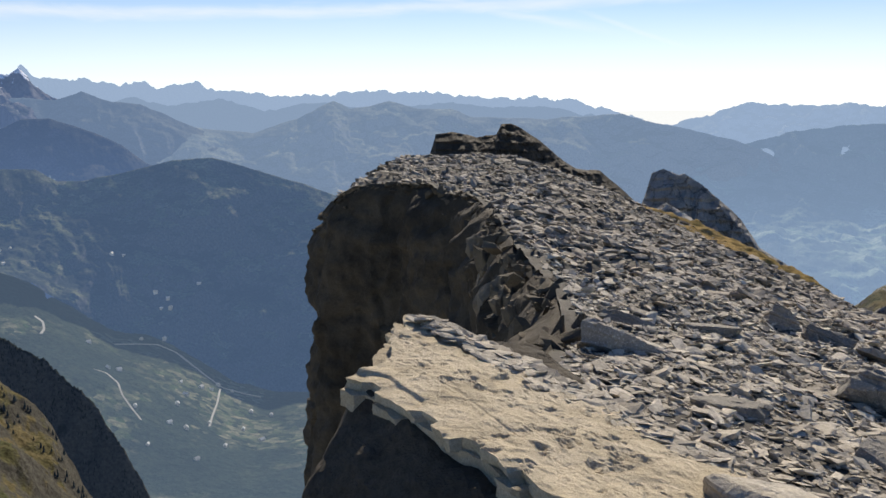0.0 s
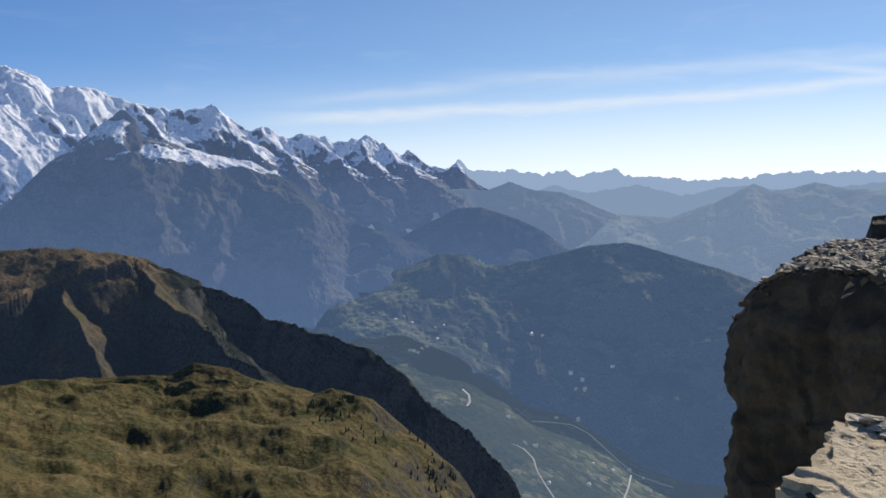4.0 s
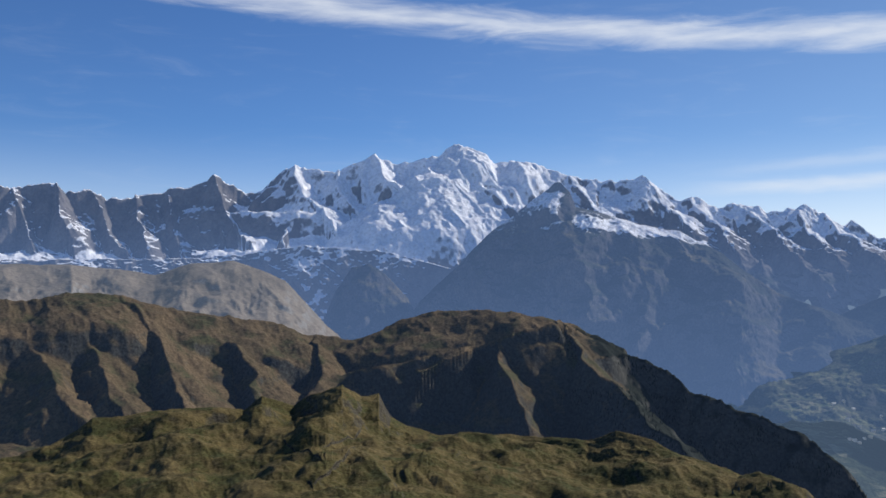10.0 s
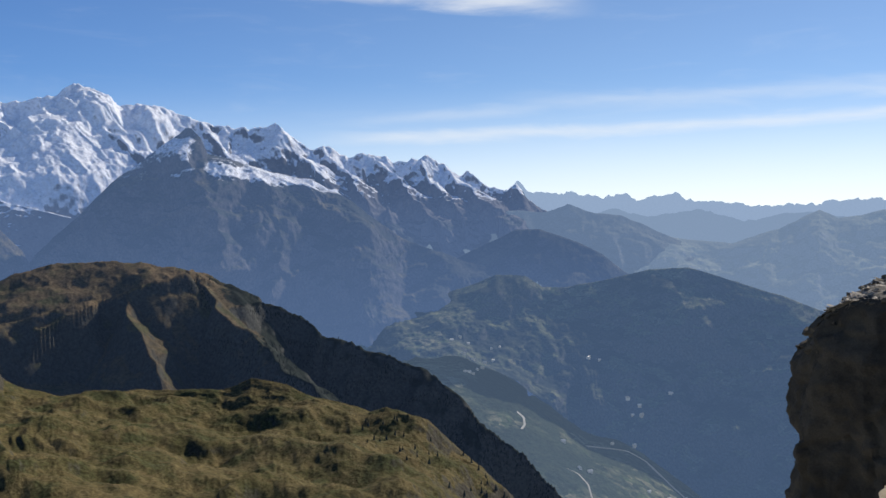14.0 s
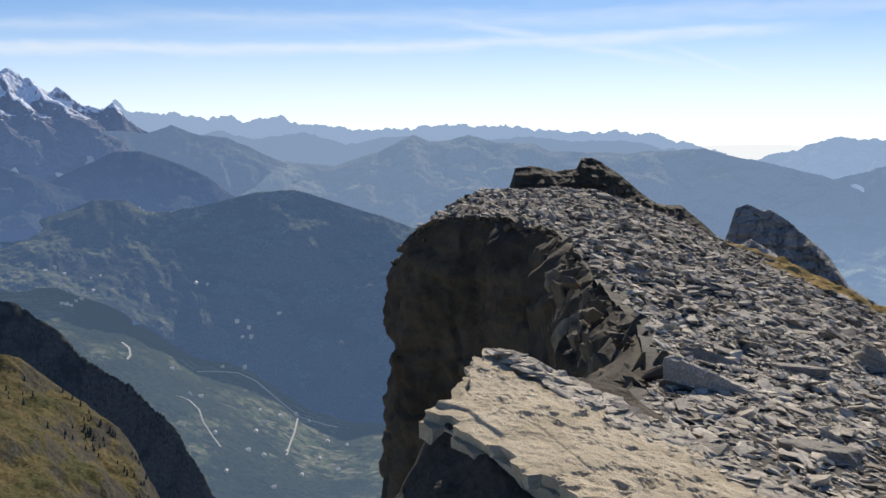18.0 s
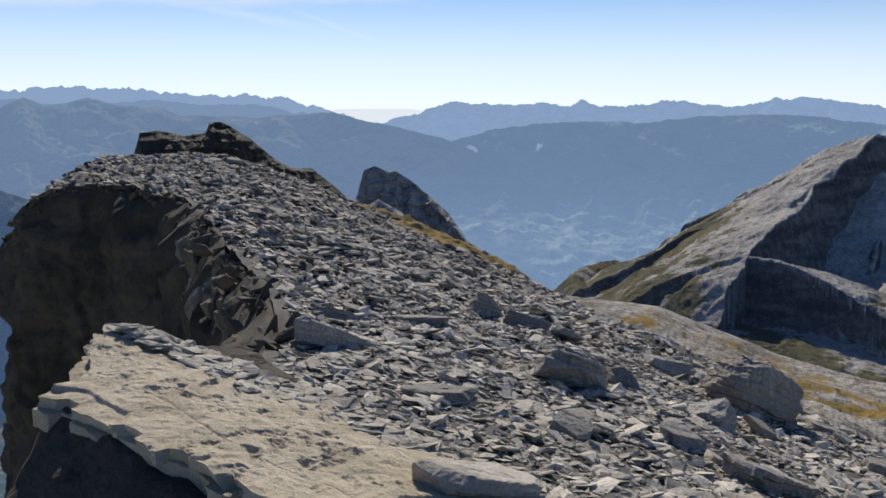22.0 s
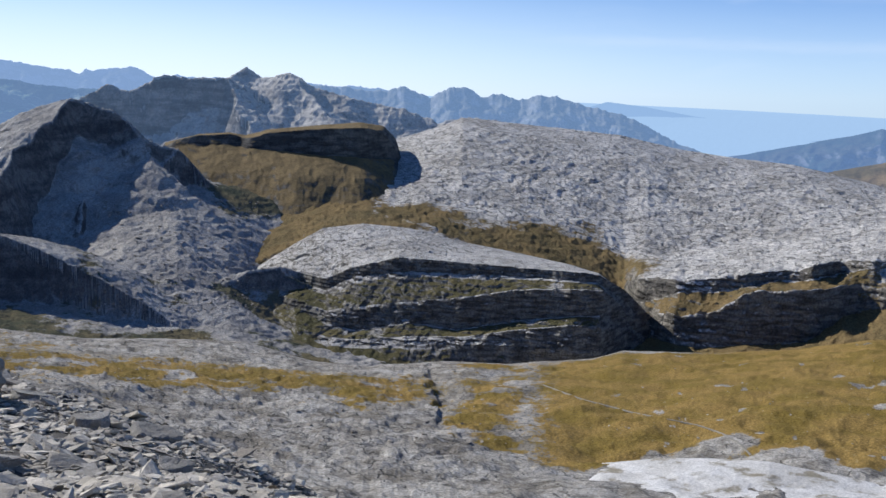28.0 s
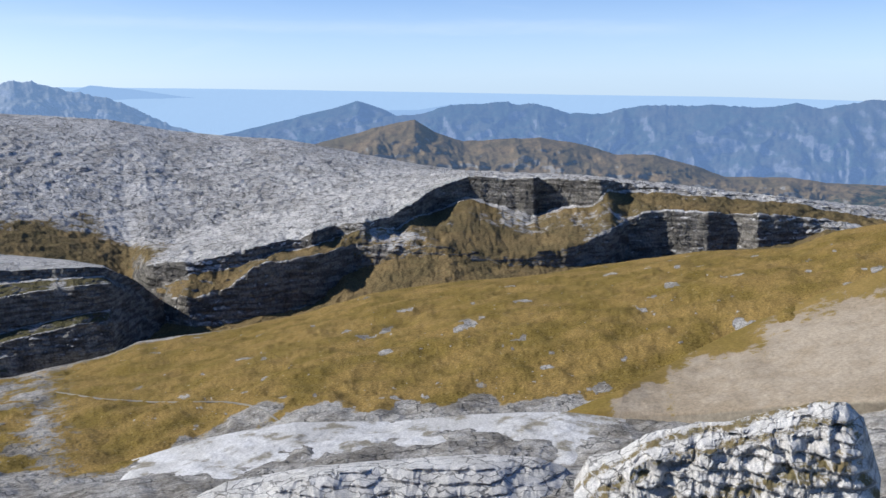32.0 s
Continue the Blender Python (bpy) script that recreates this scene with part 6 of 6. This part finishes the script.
hill("rock_fin", m_fin, 11.5, 23.6, [(((11.5, -6), (11.7, -4.93), (11.94, -4.35), (12.34, -2.92), (13.0, -2.68), (13.87, -3.08), (14.2, -2.97), (15.06, -3.47), (17.47, -5.63), (18.5, -7.13), (20.9, -8.57), (23.1, -9.99), (23.6, -10.8)), 80),
     (((11.5, -6.4), (14, -6), (17.5, -7.6), (20.9, -9.6), (23.6, -11)), 77), (((11.5, -7.5), (17.5, -9), (23.6, -12)), 75)], relief=0.9, size=3.2, gully=0.5, blur=0.3, beds=(0.5, 0.8), step=0.03, counts=[50, 16], back=3,
     label="great tilted slab-like rock fin beyond the ridge", category="crag", kind="", seed=96, crest_keep=0.25)
hill("rock_fin", m_fin, 12.3, 18.4, [(((12.3, -5.8), (12.63, -5.02), (13.2, -4.67), (14.4, -5.34), (15.8, -6.34), (17.85, -7.6), (18.4, -8.2)), 66),
     (((12.3, -6.4), (14.4, -6.6), (18.4, -8.8)), 64)], relief=0.3, size=2.0, gully=0.5, blur=0.3, step=0.03, counts=[24], back=1.6, label="low tilted rock fin in front of a greater one", category="crag", kind="", seed=97, crest_keep=0.25)


def build_buttress():
    """Broken upright columns that lean on the cliff's rim."""
    thing = tagged(new("buttress"), "brown broken rock buttress under the ridge rim", "crag")
    r = random.Random(9)
    for k in range(48):
        y = 12.5 + 21 * (k / 47) ** 1.1 + r.uniform(-0.4, 0.4)
        x = float(curve_of(EDGE, y)) + r.uniform(-0.7, 0.1)
        w, h = r.uniform(0.35, 0.9), r.uniform(0.9, 2.8)
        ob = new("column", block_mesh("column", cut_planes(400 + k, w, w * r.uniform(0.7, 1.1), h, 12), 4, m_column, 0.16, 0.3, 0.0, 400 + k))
        ob.parent = thing
        ob.matrix_world = pose(x, y, float(ridge_height(x + 0.5, y)) - h * 0.5 - r.random() ** 1.5 * 2.6, r.uniform(-10, 10), r.uniform(-16, 4), r.uniform(0, 90))


build_buttress()


def stone_shape(seed, flat=0.4, long=1.0):
    """An angular broken block: the hull of points in a flattened box, one metre across."""
    r = random.Random(seed)
    bm = bmesh.new()
    for _ in range(12):
        v = Vector((r.uniform(-1, 1), r.uniform(-1, 1), r.uniform(-1, 1)))
        v = v / (max(abs(c) for c in v) or 1) * r.uniform(0.7, 1.0)
        bm.verts.new((v.x * 0.5 * long, v.y * 0.5, v.z * 0.5 * flat))
    bmesh.ops.convex_hull(bm, input=bm.verts)
    bmesh.ops.delete(bm, geom=[v for v in bm.verts if not v.link_faces], context="VERTS")
    bmesh.ops.triangulate(bm, faces=bm.faces)
    vs = np.array([v.co[:] for v in bm.verts])
    bm.verts.index_update()
    fs = np.array([[v.index for v in f.verts] for f in bm.faces])
    bm.free()
    return vs, fs


SHAPES = [stone_shape(100 + k, random.Random(k).uniform(0.12, 0.42), random.Random(k + 50).uniform(0.9, 2.0)) for k in range(40)]


def strew_places(rng, count, y0, y1, pad=0.25, beyond=3.5):
    y = rng.uniform(y0, y1, count * 2)
    lo, hi = curve_of(EDGE, y) + pad, curve_of(BREAK, y) + beyond
    x = lo + (hi - lo) * rng.random(len(y))
    keep = (np.hypot(x, y) > 3.0) & ~((y > 4.5) & (y < 11.2) & (x < 2.5 - 0.28 * np.clip(y - 7.0, 0, 5)))
    return x[keep][:count], y[keep][:count]


def turns(rng, count):
    """Random poses of loose plates that mostly lie along the dip of the slope."""
    ax, ay, az = rng.normal(0, 0.25, count), 0.2 + rng.normal(0, 0.25, count), rng.uniform(0, 6.28, count)
    return [np.array(Euler((a, b, 0)).to_matrix() @ Matrix.Rotation(c, 3, "Z")) for a, b, c in zip(ax, ay, az)]


def strew(name, count, y0, y1, least, most, power, seed, label, mat, sink=0.1, by_y=0.0):
    rng = np.random.default_rng(seed)
    x, y = strew_places(rng, count, y0, y1)
    z = ground_at(x, y)
    size = (least + (most - least) * rng.random(len(x)) ** power) * (1 + by_y * y)
    V, F, o = [], [], 0
    for px, py, pz, s, rot, k in zip(x, y, z, size, turns(rng, len(x)), rng.integers(0, len(SHAPES), len(x))):
        vs, fs = SHAPES[k]
        V.append(vs @ rot.T * s + (px, py, pz + s * sink)), F.append(fs + o)
        o += len(vs)
    V, F = np.concatenate(V), np.concatenate(F)
    me = bpy.data.meshes.new(name)
    me.from_pydata(V.tolist(), [], F.tolist())
    me.materials.append(mat)
    return tagged(new(name, me), label, "rubble", kind="stuff")


strew("gravel", 26000, 2.5, 22, 0.035, 0.1, 1.5, 5, "fine grey angular rock chips on the ridge", m_stone, by_y=0.03)
strew("scree", 19000, 3, 34, 0.045, 0.22, 3.8, 6, "grey angular slaty scree on the ridge", m_stone, by_y=0.018)
strew("scree", 17000, 24, 68, 0.16, 0.5, 4.0, 7, "dark grey angular scree on the far ridge", m_stone_far)
strew("gravel", 2600, 11.0, 15, 0.05, 0.18, 2.0, 9, "grey angular chips between the slab and the rim", m_stone)
strew("blocks", 60, 9, 66, 0.4, 0.9, 2.5, 8, "larger loose grey rock blocks on the ridge", m_stone_far)


def flakes_on_slab(count):
    """Broken flakes that lie on the far end of the pale slab."""
    top_n, top_h, mid = SLAB
    rng = np.random.default_rng(51)
    u, v = rng.random(count), rng.random(count) ** 1.5
    inward = v * (0.12 + 0.75 * u * (1.15 - u) * 1.6)
    x = -0.2 + 2.7 * u - 0.83 * inward
    y = 11.35 - 3.1 * u ** 1.2 - 0.55 * inward
    h = top_h + top_n.dot(mid)
    z = (h - top_n.x * x - top_n.y * y) / top_n.z
    V, F, o = [], [], 0
    for px, py, pz, rot, k, s in zip(x, y, z, turns(rng, count), rng.integers(0, len(SHAPES), count), 0.05 + 0.2 * rng.random(count) ** 2.5):
        vs, fs = SHAPES[k]
        V.append(vs @ rot.T * s * (1, 1, 0.7) + (px, py, pz + 0.06 * s)), F.append(fs + o)
        o += len(vs)
    me = bpy.data.meshes.new("flakes")
    me.from_pydata(np.concatenate(V).tolist(), [], np.concatenate(F).tolist())
    me.materials.append(m_stone)
    tagged(new("flakes", me), "thin grey rock flakes strewn on a pale slab", "rubble", kind="stuff")


flakes_on_slab(1100)


def loose_stones(count):
    """The stones nearest to the viewpoint, each one a piece of the ridge."""
    base = bpy.data.objects["ground_ridge"]
    meshes = []
    for vs, fs in SHAPES[:20]:
        me = bpy.data.meshes.new("stone")
        me.from_pydata(vs.tolist(), [], fs.tolist())
        me.materials.append(m_stone)
        meshes.append(me)
    rng = np.random.default_rng(41)
    x, y = strew_places(rng, count, 3.5, 13, 0.3, 1.0)
    z = ground_at(x, y)
    for px, py, pz, rot in zip(x, y, z, turns(rng, len(x))):
        ob = new("stone", meshes[int(rng.integers(0, 20))])
        s = 0.09 + 0.24 * rng.random() ** 2.5
        ob.matrix_world = Matrix.Translation((px, py, pz + 0.1 * s)) @ Matrix(rot.tolist()).to_4x4() @ Matrix.Scale(s, 4)
        ob.parent = base


loose_stones(290)


# ---- the valley: houses, roads, a footpath ----
bpy.context.view_layer.update()


def sight(az, el, names):
    """Where that line of sight meets one of the named pieces of land."""
    a, b = radians(az), radians(el)
    way = Vector((math.sin(a) * math.cos(b), math.cos(a) * math.cos(b), math.sin(b)))
    best = None
    for name in names:
        hit, p, nrm, _ = bpy.data.objects[name].ray_cast(Vector((0, 0, 0)), way)
        if hit and (best is None or p.length < best.length):
            best = p
    return best


def plain(name, c, rough=0.6, vary=0.3, air=0.0):
    mat = bpy.data.materials.new(name)
    mat.use_nodes = True
    n = graph(mat.node_tree)
    t = n("ShaderNodeTexNoise", {"Scale": 0.4, "Detail": 4.0})
    v = m(n, "MULTIPLY", ramp(n, t, 0.3, 0.7, 1 - vary, 1.0), m(n, "MULTIPLY_ADD", n("ShaderNodeObjectInfo", out="Random"), 0.5, 0.6))
    col = mixc(n, 1.0, (*c, 1), n("ShaderNodeCombineColor", {0: v, 1: v, 2: v}), "MULTIPLY")
    return finish(mat, n, col, rough, n("ShaderNodeBump", {"Strength": 0.1, "Height": t}), air, (0.3, 0.38, 0.5, 1))


# Roofs whitened for sun glints; haze glow mixed into all but the path.
m_wall, m_roof, m_door, m_road, m_path = plain("house_wall", (0.8, 0.78, 0.74), air=0.3), plain("house_roof", (0.8, 0.79, 0.78), 0.3, air=0.3), plain("house_shutter", (0.12, 0.08, 0.05), air=0.3), plain("road_surface", (0.6, 0.58, 0.54), air=0.3), plain("trodden_path", (0.34, 0.31, 0.25))


def build_house():
    thing = tagged(new("house"), "small white house with a pale roof in the valley", "house", "houses in the valley")
    bm = bmesh.new()
    w, l, h, r = 3.6, 5.0, 4.2, 3.0
    v = [bm.verts.new(p) for p in ((-w, -l, -4), (w, -l, -4), (w, l, -4), (-w, l, -4), (-w, -l, h), (w, -l, h), (w, l, h), (-w, l, h), (0, -l, h + r), (0, l, h + r))]
    for f in ((0, 1, 5, 8, 4), (1, 2, 6, 5), (2, 3, 7, 9, 6), (3, 0, 4, 7), (3, 2, 1, 0)):
        bm.faces.new([v[k] for k in f])
    part("wall", bm, m_wall, thing)
    for side in (-1, 1):
        bm = bmesh.new()
        p = [(0, -l - 0.8, h + r + 0.3), (0, l + 0.8, h + r + 0.3), (side * (w + 0.9), l + 0.8, h - 0.45), (side * (w + 0.9), -l - 0.8, h - 0.45)]
        a = [bm.verts.new(q) for q in p]
        b = [bm.verts.new((q[0], q[1], q[2] - 0.25)) for q in p]
        bm.faces.new(a), bm.faces.new(b[::-1])
        for k in range(4):
            bm.faces.new((a[k], b[k], b[(k + 1) % 4], a[(k + 1) % 4]))
        part("roof", bm, m_roof, thing, "pitched roof whitened for its sun glint")
    for x in (-1.8, 1.8):
        bm = bmesh.new()
        bmesh.ops.create_cube(bm, size=1.0, matrix=Matrix.Translation((x, -l, 2.2)) @ Matrix.Diagonal((1.2, 0.2, 1.6, 1)))
        part("window", bm, m_door, thing)
    return thing


HOMES = ((-27.6, -6.4), (-27.1, -6.2), (-26.6, -6.6), (-26.9, -7.2), (-26.3, -7.55), (-25.6, -7.75), (-25.1, -7.6), (-26.8, -8.25), (-26.55, -8.3), (-26.3, -8.4), (-26.05, -8.15), (-25.75, -8.05),
         (-25.2, -6.9), (-24.7, -6.8), (-16.4, -10.1), (-16.8, -10.65), (-16.25, -10.65), (-17.1, -9.7), (-15.85, -14.95), (-14.1, -15.5), (-15.1, -19.4), (-18.5, -16.1))
MORE = ((-16.6, -17.2), (-15.65, -17.6), (-11.8, -16.95), (-16.7, -12.4), (-18, -12.35), (-19.9, -13.8), (-19.3, -14), (-15.6, -15.7), (-13.4, -18.8), (-12.3, -17.9), (-17.9, -18.3),
        (-19.4, -7.4), (-18.75, -7.5), (-14.6, -9.35), (-12.9, -15.7), (-13.7, -15.3), (-14.7, -15.35), (-20.9, -12.3), (-10.6, -17.2), (-11.2, -18.6), (-14.3, -17.4), (-16.1, -16.2))
LAND = ("backdrop_valley", "backdrop_dome")
first_house = None
rh = random.Random(77)
for az, el in HOMES + MORE:
    p = sight(az, el, LAND)
    if p is None:
        continue
    if first_house is None:
        first_house = build_house()
        first_house.matrix_world = Matrix.Translation(p) @ pose(0, 0, 0, 0, 0, rh.uniform(0, 180)) @ Matrix.Scale(1.05, 4)
    else:
        copy_thing(first_house, Matrix.Translation(p) @ pose(0, 0, 0, 0, 0, rh.uniform(0, 180)) @ Matrix.Scale(rh.uniform(0.8, 1.25), 4))


def ribbon(name, points, width, mat, names, label, lift=1.5):
    pts = np.array(points)
    t = np.linspace(0, len(pts) - 1, len(pts) * 10)
    az, el = (np.interp(t, np.arange(len(pts)), pts[:, k]) for k in (0, 1))
    hits = [sight(a, e, names) for a, e in zip(az, el)]
    hits = np.array([h[:] for h in hits if h is not None])
    for _ in range(3):
        hits[1:-1] = (hits[:-2] + hits[1:-1] * 2 + hits[2:]) / 4
    way = np.gradient(hits, axis=0)
    side = np.stack([-way[:, 1], way[:, 0], 0 * way[:, 0]], -1)
    side /= np.linalg.norm(side, axis=1, keepdims=True) + 1e-6
    up = np.array((0, 0, lift))
    rows = np.stack([hits - side * width / 2 - up, hits - side * width / 2 + up, hits + side * width / 2 + up, hits + side * width / 2 - up])
    return tagged(new(name, grid_mesh(name, rows, mat, False)), label, "road", kind="structure")


ribbon("road_main", ((-19.5, -12.5), (-18, -12.6), (-17.1, -12.7), (-16.1, -13.2), (-15.3, -13.9), (-14.5, -14.6), (-13.5, -15.4), (-12.2, -15.85), (-11.2, -16.1)), 7, m_road, LAND, "pale main road through the valley")
ribbon("road_side", ((-13.6, -15.5), (-13.8, -16.3), (-14.1, -17.0), (-14.3, -17.6)), 5, m_road, LAND, "pale side road to the village")
ribbon("road_bend", ((-23.65, -10.6), (-23.25, -10.95), (-23.2, -11.35), (-23.4, -11.6)), 6, m_road, LAND, "pale bend of a hill road")
ribbon("road_low", ((-20.7, -13.8), (-20, -14.1), (-19.4, -14.7), (-19.2, -15.4), (-18.7, -16.2), (-18.2, -16.9)), 4, m_road, LAND, "pale lane below the wooded slope")
ribbon("footpath", ((69.3, -17.3), (71.7, -18.0), (74.9, -18.55), (78.85, -18.9), (80.2, -19.2), (81.2, -19.6), (81.9, -20.2)), 1.1, m_path, ("alpine_meadow",), "pale trodden footpath across the meadow", 0.35)


def rim_rocks(count):
    """Broken rock that sticks out along the rim of the cliff."""
    p = np.array([(b, a) for a, b in EDGE if 12 <= a <= 66])
    seg = np.r_[0, np.cumsum(np.hypot(*np.diff(p, axis=0).T))]
    rng = np.random.default_rng(63)
    s = rng.uniform(0, seg[-1], count)
    x, y = np.interp(s, seg, p[:, 0]), np.interp(s, seg, p[:, 1])
    down = rng.random(count) ** 2 * 3.5
    x = x + rng.normal(0.15, 0.3, count) - 0.1 * down
    z = ridge_height(x + 0.3, y) - down
    size = 0.16 + 0.5 * rng.random(count) ** 2.4
    V, F, o = [], [], 0
    for px, py, pz, sz, k in zip(x, y, z, size, rng.integers(0, len(SHAPES), count)):
        vs, fs = SHAPES[k]
        rot = np.array(Euler(rng.normal(0, 0.5, 3)).to_matrix())
        V.append((vs * (0.9, 1, 1.7)) @ rot.T * sz + (px, py, pz)), F.append(fs + o)
        o += len(vs)
    me = bpy.data.meshes.new("rim_rock")
    me.from_pydata(np.concatenate(V).tolist(), [], np.concatenate(F).tolist())
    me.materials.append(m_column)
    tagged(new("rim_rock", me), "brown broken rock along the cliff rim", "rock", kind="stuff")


rim_rocks(1800)


def far_stones(name, land_name, count, az0, az1, el0, el1, least, most, mat, label, seed):
    """Loose blocks on far ground, too many to count."""
    rng = np.random.default_rng(seed)
    V, F, o = [], [], 0
    for a, e, r, k in zip(rng.uniform(az0, az1, count), rng.uniform(el0, el1, count), rng.random(count), rng.integers(0, len(SHAPES), count)):
        p = sight(a, e, (land_name,))
        if p is None:
            continue
        vs, fs = SHAPES[k]
        s = least + (most - least) * r ** 3
        V.append((vs * (1, 1, 2.0)) @ np.array(Matrix.Rotation(r * 40, 3, "Z")).T * s + np.array(p)), F.append(fs + o)
        o += len(vs)
    me = bpy.data.meshes.new(name)
    me.from_pydata(np.concatenate(V).tolist(), [], np.concatenate(F).tolist())
    me.materials.append(mat)
    tagged(new(name, me), label, "rubble", kind="stuff")


far_stones("meadow_stones", "alpine_meadow", 300, 64, 112, -20, -11.5, 0.5, 2.4, m_block, "scattered pale stones on the alpine meadow", 3)
far_stones("pavement_blocks", "alpine_meadow", 1300, 26, 68, -22, -11.5, 0.5, 3.2, m_stone_far, "broken grey limestone blocks on the bare pavement", 5)
far_stones("talus_blocks", "grey_peak", 900, 42.5, 52, -13, -6.5, 1.2, 5, m_stone_far, "grey boulder field below the peak", 4)


# ---- conifers on the wooded flank ----
# The needles carry a little painted haze glow too.
m_tree = land("conifer_needles", (0.012, 0.02, 0.012, 1), (0.022, 0.032, 0.017, 1), (0.012, 0.018, 0.012, 1), 8, grain=0.5, air=0.05, haze_glow=(0.1, 0.17, 0.32, 1))


def conifer_shape(seed):
    """A spruce: a short stem and four ragged skirts of branches, one metre high."""
    r = random.Random(seed)
    vs, fs = [], []

    def ring(z, rad, n=6, wild=0.25):
        o = len(vs)
        for k in range(n):
            q = rad * (1 + r.uniform(-wild, wild))
            vs.append((q * math.cos(k * 6.283 / n + z * 5), q * math.sin(k * 6.283 / n + z * 5), z + r.uniform(-0.02, 0.02)))
        return list(range(o, o + n))
    a, b = ring(-0.15, 0.025, 4, 0), ring(0.14, 0.02, 4, 0)
    fs += [(a[k], a[(k + 1) % 4], b[(k + 1) % 4]) for k in range(4)] + [(a[k], b[(k + 1) % 4], b[k]) for k in range(4)]
    for low, top, rad in ((0.1, 0.45, 0.2), (0.3, 0.65, 0.155), (0.5, 0.82, 0.11), (0.7, 1.0, 0.06)):
        skirt = ring(low, rad)
        vs.append((0, 0, top))
        fs += [(skirt[k], skirt[(k + 1) % 6], len(vs) - 1) for k in range(6)]
    return np.array(vs), np.array(fs)


CONIFERS = [conifer_shape(k) for k in range(6)]


def conifers(land_name, count, az0, az1, line, depth, least, most, seed, label):
    """Trees on that land, from its skyline (heading, height angle) down to depth degrees under it, thicker in groves."""
    rng = np.random.default_rng(seed)
    az = rng.uniform(az0, az1, count)
    down = depth * rng.random(count) ** 1.4
    el = curve_of(line, az) - down - 0.05
    grove = fbm(az * 0.8, el * 1.2, 0, 3, seed)
    V, F, o = [], [], 0
    for a, e, g, r, k in zip(az, el, grove, rng.random(count), rng.integers(0, 6, count)):
        if g < -0.15:
            continue
        p = sight(a, e, (land_name,))
        if p is None:
            continue
        vs, fs = CONIFERS[k]
        V.append(vs * (least + (most - least) * r) + np.array(p)), F.append(fs + o)
        o += len(vs)
    me = bpy.data.meshes.new("conifers")
    me.from_pydata(np.concatenate(V).tolist(), [], np.concatenate(F).tolist())
    me.materials.append(m_tree)
    tagged(new("conifers", me), label, "trees", kind="stuff")


conifers("brown_ridge", 3200, -43, -18, ((-43, -2.1), (-39.5, -3.75), (-34.5, -6.05), (-31.8, -7.6), (-26.8, -10.2), (-23.5, -12.9), (-20.9, -16.1), (-18, -22)), 4.5, 2.6, 5, 61, "dark conifer forest on the steep valley flank")
conifers("grassy_knolls", 160, -33, -19, ((-33, -10.3), (-29.1, -11.4), (-26, -13.8), (-23.1, -16.8), (-21.4, -20.8), (-19, -25)), 2.6, 2, 4, 62, "scattered dark conifers along the pasture edge")
